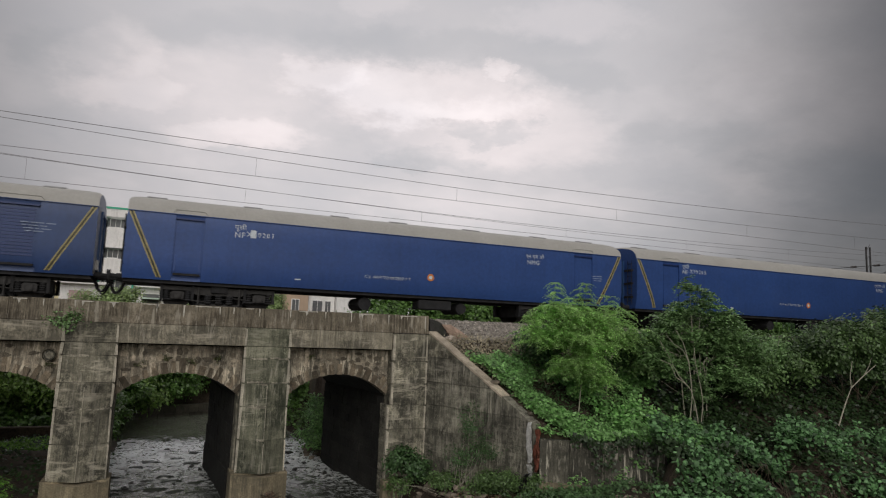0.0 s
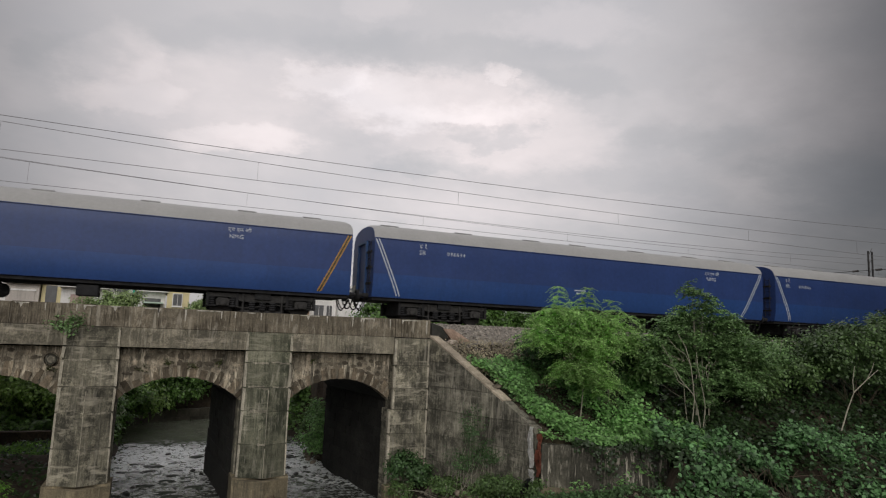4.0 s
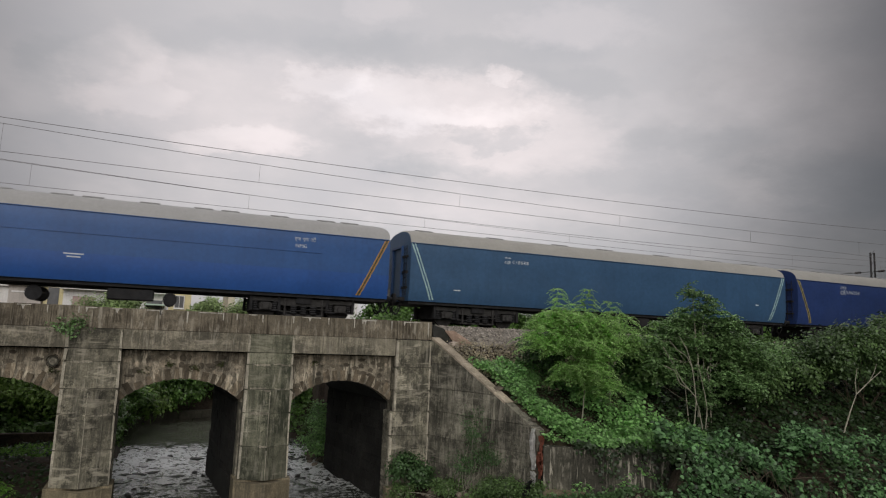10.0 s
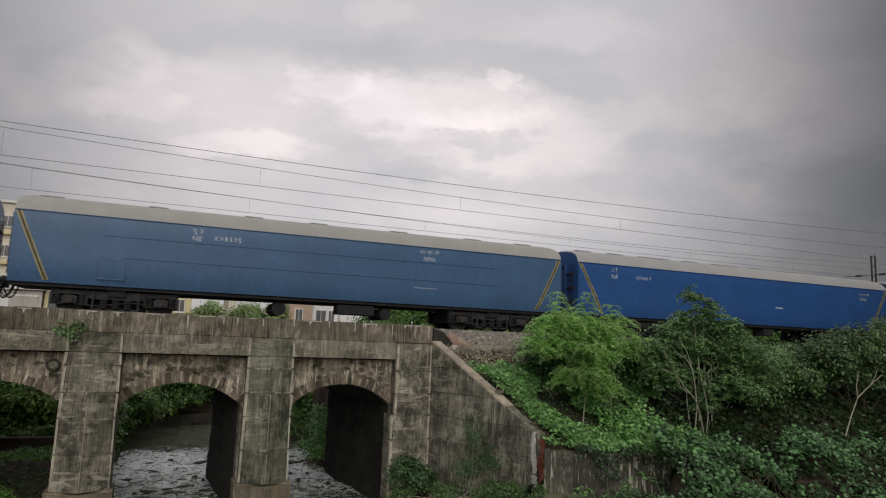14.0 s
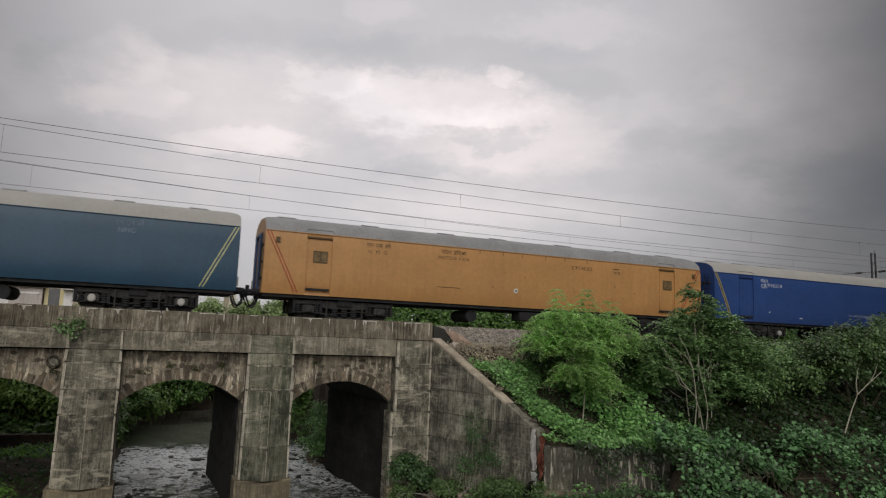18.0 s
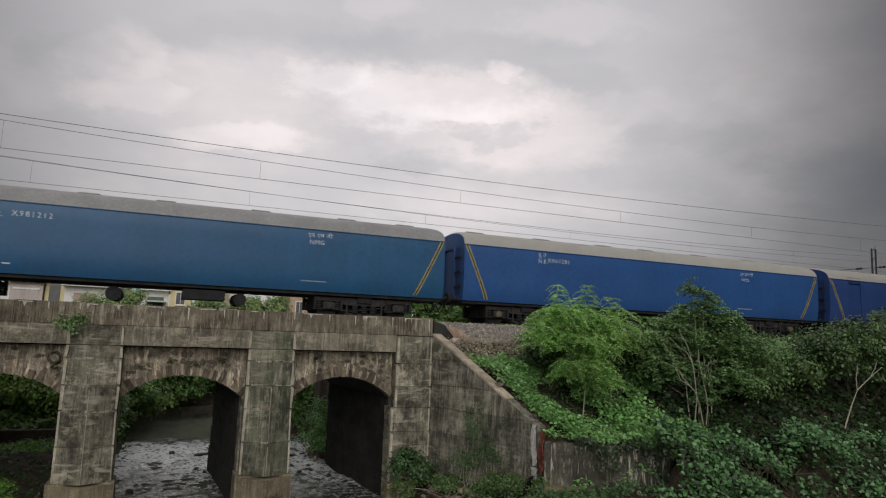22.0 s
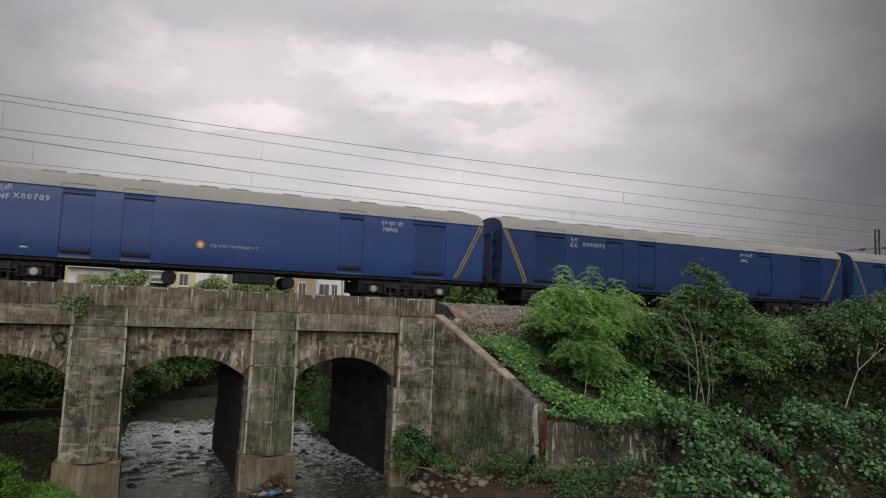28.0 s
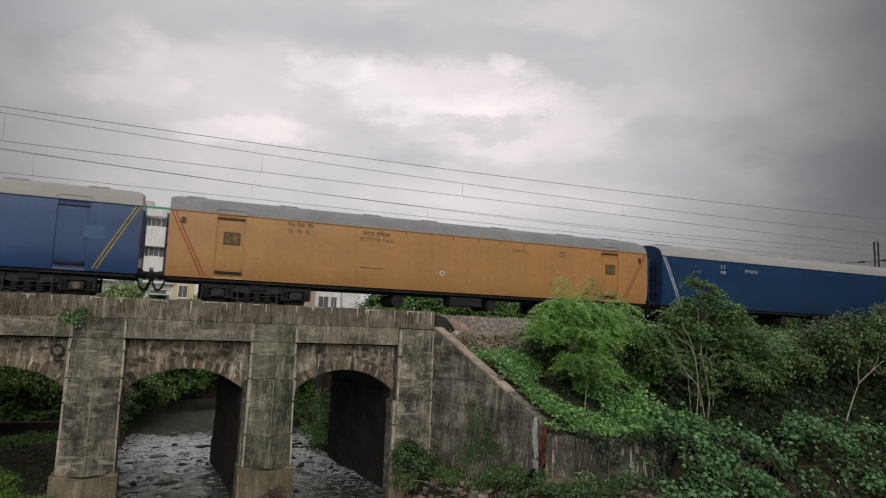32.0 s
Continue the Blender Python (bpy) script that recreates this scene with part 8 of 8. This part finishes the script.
# ---- buildings beyond the railway ----
W_ = {
    "white": material("white_house_wall", (0.82, 0.80, 0.78), 0.85, var=0.1, scale=0.8, streak=0.25, streak_col=(0.35, 0.33, 0.3), bump=0.2),
    "cream": material("cream_house_wall", (0.72, 0.65, 0.52), 0.85, var=0.12, scale=0.8, streak=0.2, streak_col=(0.35, 0.3, 0.24), bump=0.2),
    "yellow": material("yellow_house_wall", (0.72, 0.63, 0.37), 0.85, var=0.12, scale=0.8, streak=0.2, streak_col=(0.35, 0.3, 0.2), bump=0.2),
    "beige": material("grey_beige_wall", (0.55, 0.50, 0.46), 0.85, var=0.12, scale=0.8, streak=0.3, streak_col=(0.2, 0.18, 0.16), bump=0.2),
    "tan": material("tan_house_wall", (0.5, 0.37, 0.27), 0.85, var=0.12, scale=0.8, streak=0.2, streak_col=(0.3, 0.22, 0.17), bump=0.2),
    "pink": material("dull_pink_wall", (0.5, 0.36, 0.34), 0.85, var=0.12, scale=0.8, bump=0.2),
    "green": material("bright_green_trim", (0.08, 0.42, 0.28), 0.7, var=0.1, scale=2, bump=0),
    "mint": material("pale_green_canopy", (0.52, 0.66, 0.55), 0.7, var=0.1, scale=2, bump=0),
    "dark": material("dark_window_recess", (0.13, 0.13, 0.135), 0.3, var=0.2, scale=2, bump=0),
    "tank": material("black_water_tank", (0.22, 0.22, 0.21), 0.6, var=0.2, scale=2, bump=0),
}


def slab(root, name, x0, x1, y0, y1, z0, z1, mat, label=""):
    bm = B()
    box(bm, x0, x1, y0, y1, z0, z1)
    return part(name, bm, W_[mat], root, label)


def window(root, x, z, w, h, y, mat="white"):
    wf = slab(root, "window", x - 0.07, x + w + 0.07, y - 0.05, y + 0.05, z - 0.07, z + h + 0.07, mat)
    slab(wf, "pane", x, x + w / 2 - 0.02, y - 0.062, y - 0.052, z, z + h, "dark")
    slab(wf, "pane", x + w / 2 + 0.02, x + w, y - 0.062, y - 0.052, z, z + h, "dark")
    slab(wf, "sill", x - 0.12, x + w + 0.12, y - 0.14, y - 0.051, z - 0.14, z - 0.075, mat)


def apartment():
    """Four-storey white block with green-edged balcony bays."""
    y, g, st = 75.0, -2.2, 3.15
    root = tagged(new("apartment_building"), "white four-storey apartment block with green-edged balconies", "building")
    x0, x1 = -10.2, -0.3
    top = 10.75
    slab(root, "wall", x0, x1, y, y + 9, g, top, "white")
    slab(root, "roof", x0 - 0.15, x1 + 0.15, y - 0.15, y + 9.1, top, top + 0.2, "white")
    slab(root, "stair_tower", -8.6, -7.2, y + 1, y + 4, top + 0.2, top + 1.0, "beige")
    slab(root, "stair_tower", -4.2, -2.4, y + 1, y + 4, top + 0.2, top + 0.85, "beige")
    bm = B()
    tube(bm, [(-9.4, y + 2, top + 0.2), (-9.4, y + 2, top + 1.3)], 0.5, 14)
    part("water_tank", bm, W_["tank"], root)
    for a, b in ((-10.1, -7.55), (-6.15, -3.4), (-2.95, -0.5)):
        for k in range(4):
            z = top - 0.05 - k * st
            bay = slab(root, "balcony", a, b, y - 1.1, y - 0.004, z - 2.0 + 0.0 - 0.15, z - 2.0, "white")
            slab(bay, "balcony_front", a, b, y - 1.2, y - 1.104, z - 2.05 - 1.1 + 0.0, z - 2.0 - 0.154 + 0.05, "white")
            slab(bay, "balcony_front", a, b, y - 1.2, y - 1.104, z - 0.95, z + 0.0, "white")
            slab(root, "recess", a + 0.15, b - 0.15, y - 0.06, y - 0.004, z - 1.95, z - 1.0, "dark")
            window(root, a + 0.5, z - 1.85, 0.9, 0.8, y - 0.08)
        gr = slab(root, "green_edge", a - 0.18, a - 0.005, y - 1.25, y, g, top, "green", "bright green painted edge")
        slab(gr, "green_cap", a - 0.18, b, y - 1.25, y - 1.205, top - 0.2, top, "green")
    for k in range(4):
        window(root, -7.3, top - 2.0 - k * st, 0.7, 0.9, y - 0.06)
        slab(root, "green_band", -7.5, -6.4, y - 0.07, y - 0.004, top - 1.9 - k * st + 1.1, top - 1.9 - k * st + 1.3, "green")
    return root


def yellow_block():
    y = 80.0
    root = tagged(new("yellow_apartment_building"), "pale yellow apartment block with small arched top window", "building")
    slab(root, "wall", -17.5, -11.0, y, y + 8, -2.2, 12.1, "cream")
    slab(root, "roof", -17.7, -10.8, y - 0.3, y + 8.2, 12.1, 12.35, "white")
    slab(root, "stair_tower", -13.2, -11.9, y + 2, y + 4, 12.35, 13.5, "beige")
    for k in range(4):
        for x in (-16.6, -14.3, -12.2):
            window(root, x, 9.6 - k * 3.1, 0.9, 1.1, y - 0.06)
        slab(root, "ledge", -17.6, -10.9, y - 0.5, y - 0.004, 8.75 - k * 3.1, 9.05 - k * 3.1, "yellow")
    return root


def low_house(name, label, x0, x1, y, h, wall, roof="white", door=None, wins=(), eave=0.4):
    root = tagged(new(name), label, "house", "low houses beyond the railway")
    g = -2.3
    slab(root, "wall", x0, x1, y, y + 6, g, h, wall)
    slab(root, "roof", x0 - 0.2, x1 + 0.2, y - eave, y + 6.2, h, h + 0.22, roof)
    for a, b, m in door or ():
        d = slab(root, "door", a, b, y - 0.05, y - 0.004, g, h - 0.55, m)
        slab(d, "lintel", a - 0.1, b + 0.1, y - 0.09, y - 0.006, h - 0.55, h - 0.42, roof)
    for x, z, w, hh in wins:
        window(root, x, z, w, hh, y - 0.06)
    return root


def town():
    apartment()
    yellow_block()
    y = 62.0
    low_house("low_shed", "grey-beige shuttered shed with flat roof", -11.8, -9.5, y, 2.35, "beige", "white", ((-11.5, -9.8, "beige"),))
    low_house("low_house", "small yellow house with a dark doorway", -9.4, -7.95, y + 0.4, 2.9, "yellow", "cream", ((-9.1, -8.3, "dark"),))
    low_house("low_house", "white flat-roofed house with a pink porch", -7.9, -4.6, y - 0.4, 2.25, "white", "white", ((-7.2, -5.6, "pink"),), eave=0.7)
    porch = low_house("low_house", "white house with a shaded porch and a pale green canopy", -2.2, 0.0, y + 1, 2.3, "white", "white", ((-1.7, -0.4, "dark"),), eave=0.8)
    slab(porch, "canopy", -1.85, -0.2, y - 0.6, y + 0.99, 1.28, 1.40, "mint", "pale green porch canopy")
    low_house("low_house", "yellow rendered house wall among bushes", 0.1, 1.9, y + 0.4, 3.0, "yellow", "cream", (), ((0.6, 1.2, 0.7, 1.0),))
    low_house("low_house", "cream gate post and wall", 4.85, 5.4, y - 2.0, 3.0, "cream", "cream")
    low_house("low_house", "tan house with a flat roof", 10.3, 12.4, y - 0.5, 3.1, "tan", "cream", (), ((10.9, 0.9, 0.6, 1.0),))
    low_house("villa", "white villa with dark windows and a balcony", 12.5, 15.0, y, 3.6, "white", "white", (), ((12.9, 0.7, 0.9, 1.2), (14.1, 0.7, 0.5, 1.2)), eave=0.9)
    low_house("villa", "bright white plain house wall", 15.05, 16.8, y - 0.6, 3.6, "white", "white")
    low_house("low_shed", "plain white flat-roofed shed", -14.6, -11.9, y + 1, 2.3, "white", "white", ((-14.2, -12.6, "dark"),))


town()


# ---- what moves: the train runs to the left at a steady pace, the stream and the leaves stir ----
RUN = [(0, -23.72), (2, -52.56), (4, -81.57), (6, -110.71), (7, -125.32), (8, -140.80), (9, -154.6), (10, -169.26), (11, -184.13), (12, -198.6), (14, -227.97), (16, -257.33), (18, -286.66), (20, -315.97), (22, -345.23), (24, -374.44), (26, -403.6), (28, -432.71), (30, -461.77), (32, -490.80)]   # seconds, the leading end of the first van


def motions():
    for k, van in enumerate(COACHES):
        walk(van, [(t, pose(x + PITCH * k, RAIL_Y, 0)) for t, x in RUN])
    # the train's draught sways the two trees
    for ob, foot, amp in SWAY:
        go, back = Matrix.Translation(foot), Matrix.Translation([-c for c in foot])
        walk(ob, [(0.4 * i, go @ pose(0, 0, 0, 0.4 * amp * math.sin(1.9 * i + amp), amp * (0.6 * math.sin(1.37 * i) + 0.4 * math.sin(0.53 * i + 2)), 0) @ back) for i in range(81)])
    # the stream rocks and carries its crests to and fro
    for ob, (x, y), ph, f in CRESTS:
        rows = []
        for i in range(0, 129):
            t = i * 0.25
            a = 2 * math.pi * 0.62 * f * t + ph
            rows.append((t, pose(x + 0.05 * math.sin(0.7 * a + ph), y - 0.16 * math.sin(a), WATER_Z + 0.004 + 0.035 * math.sin(a + 1.2), 9 * math.cos(a), 5 * math.sin(0.8 * a), 8 * math.sin(0.31 * a))))
        walk(ob, rows)
    # the wheelsets roll without slipping while their van is near the bridge
    for ws, van, ax in SETS:
        k = COACHES.index(van)
        rows, turn = [(0.0, pose(ax, 0, 0.457))], 0.0
        for i in range(1, 32 * FPS):
            t = i / FPS
            x = np.interp(t, [r[0] for r in RUN], [r[1] for r in RUN]) + PITCH * k
            if -34 < x < 36:
                turn -= math.degrees(14.6 / FPS / 0.457)
                rows.append((t, pose(ax, 0, 0.457, 0, turn, 0)))
        rows.append((32.0, pose(ax, 0, 0.457, 0, turn - 20, 0)))
        walk(ws, rows)


motions()
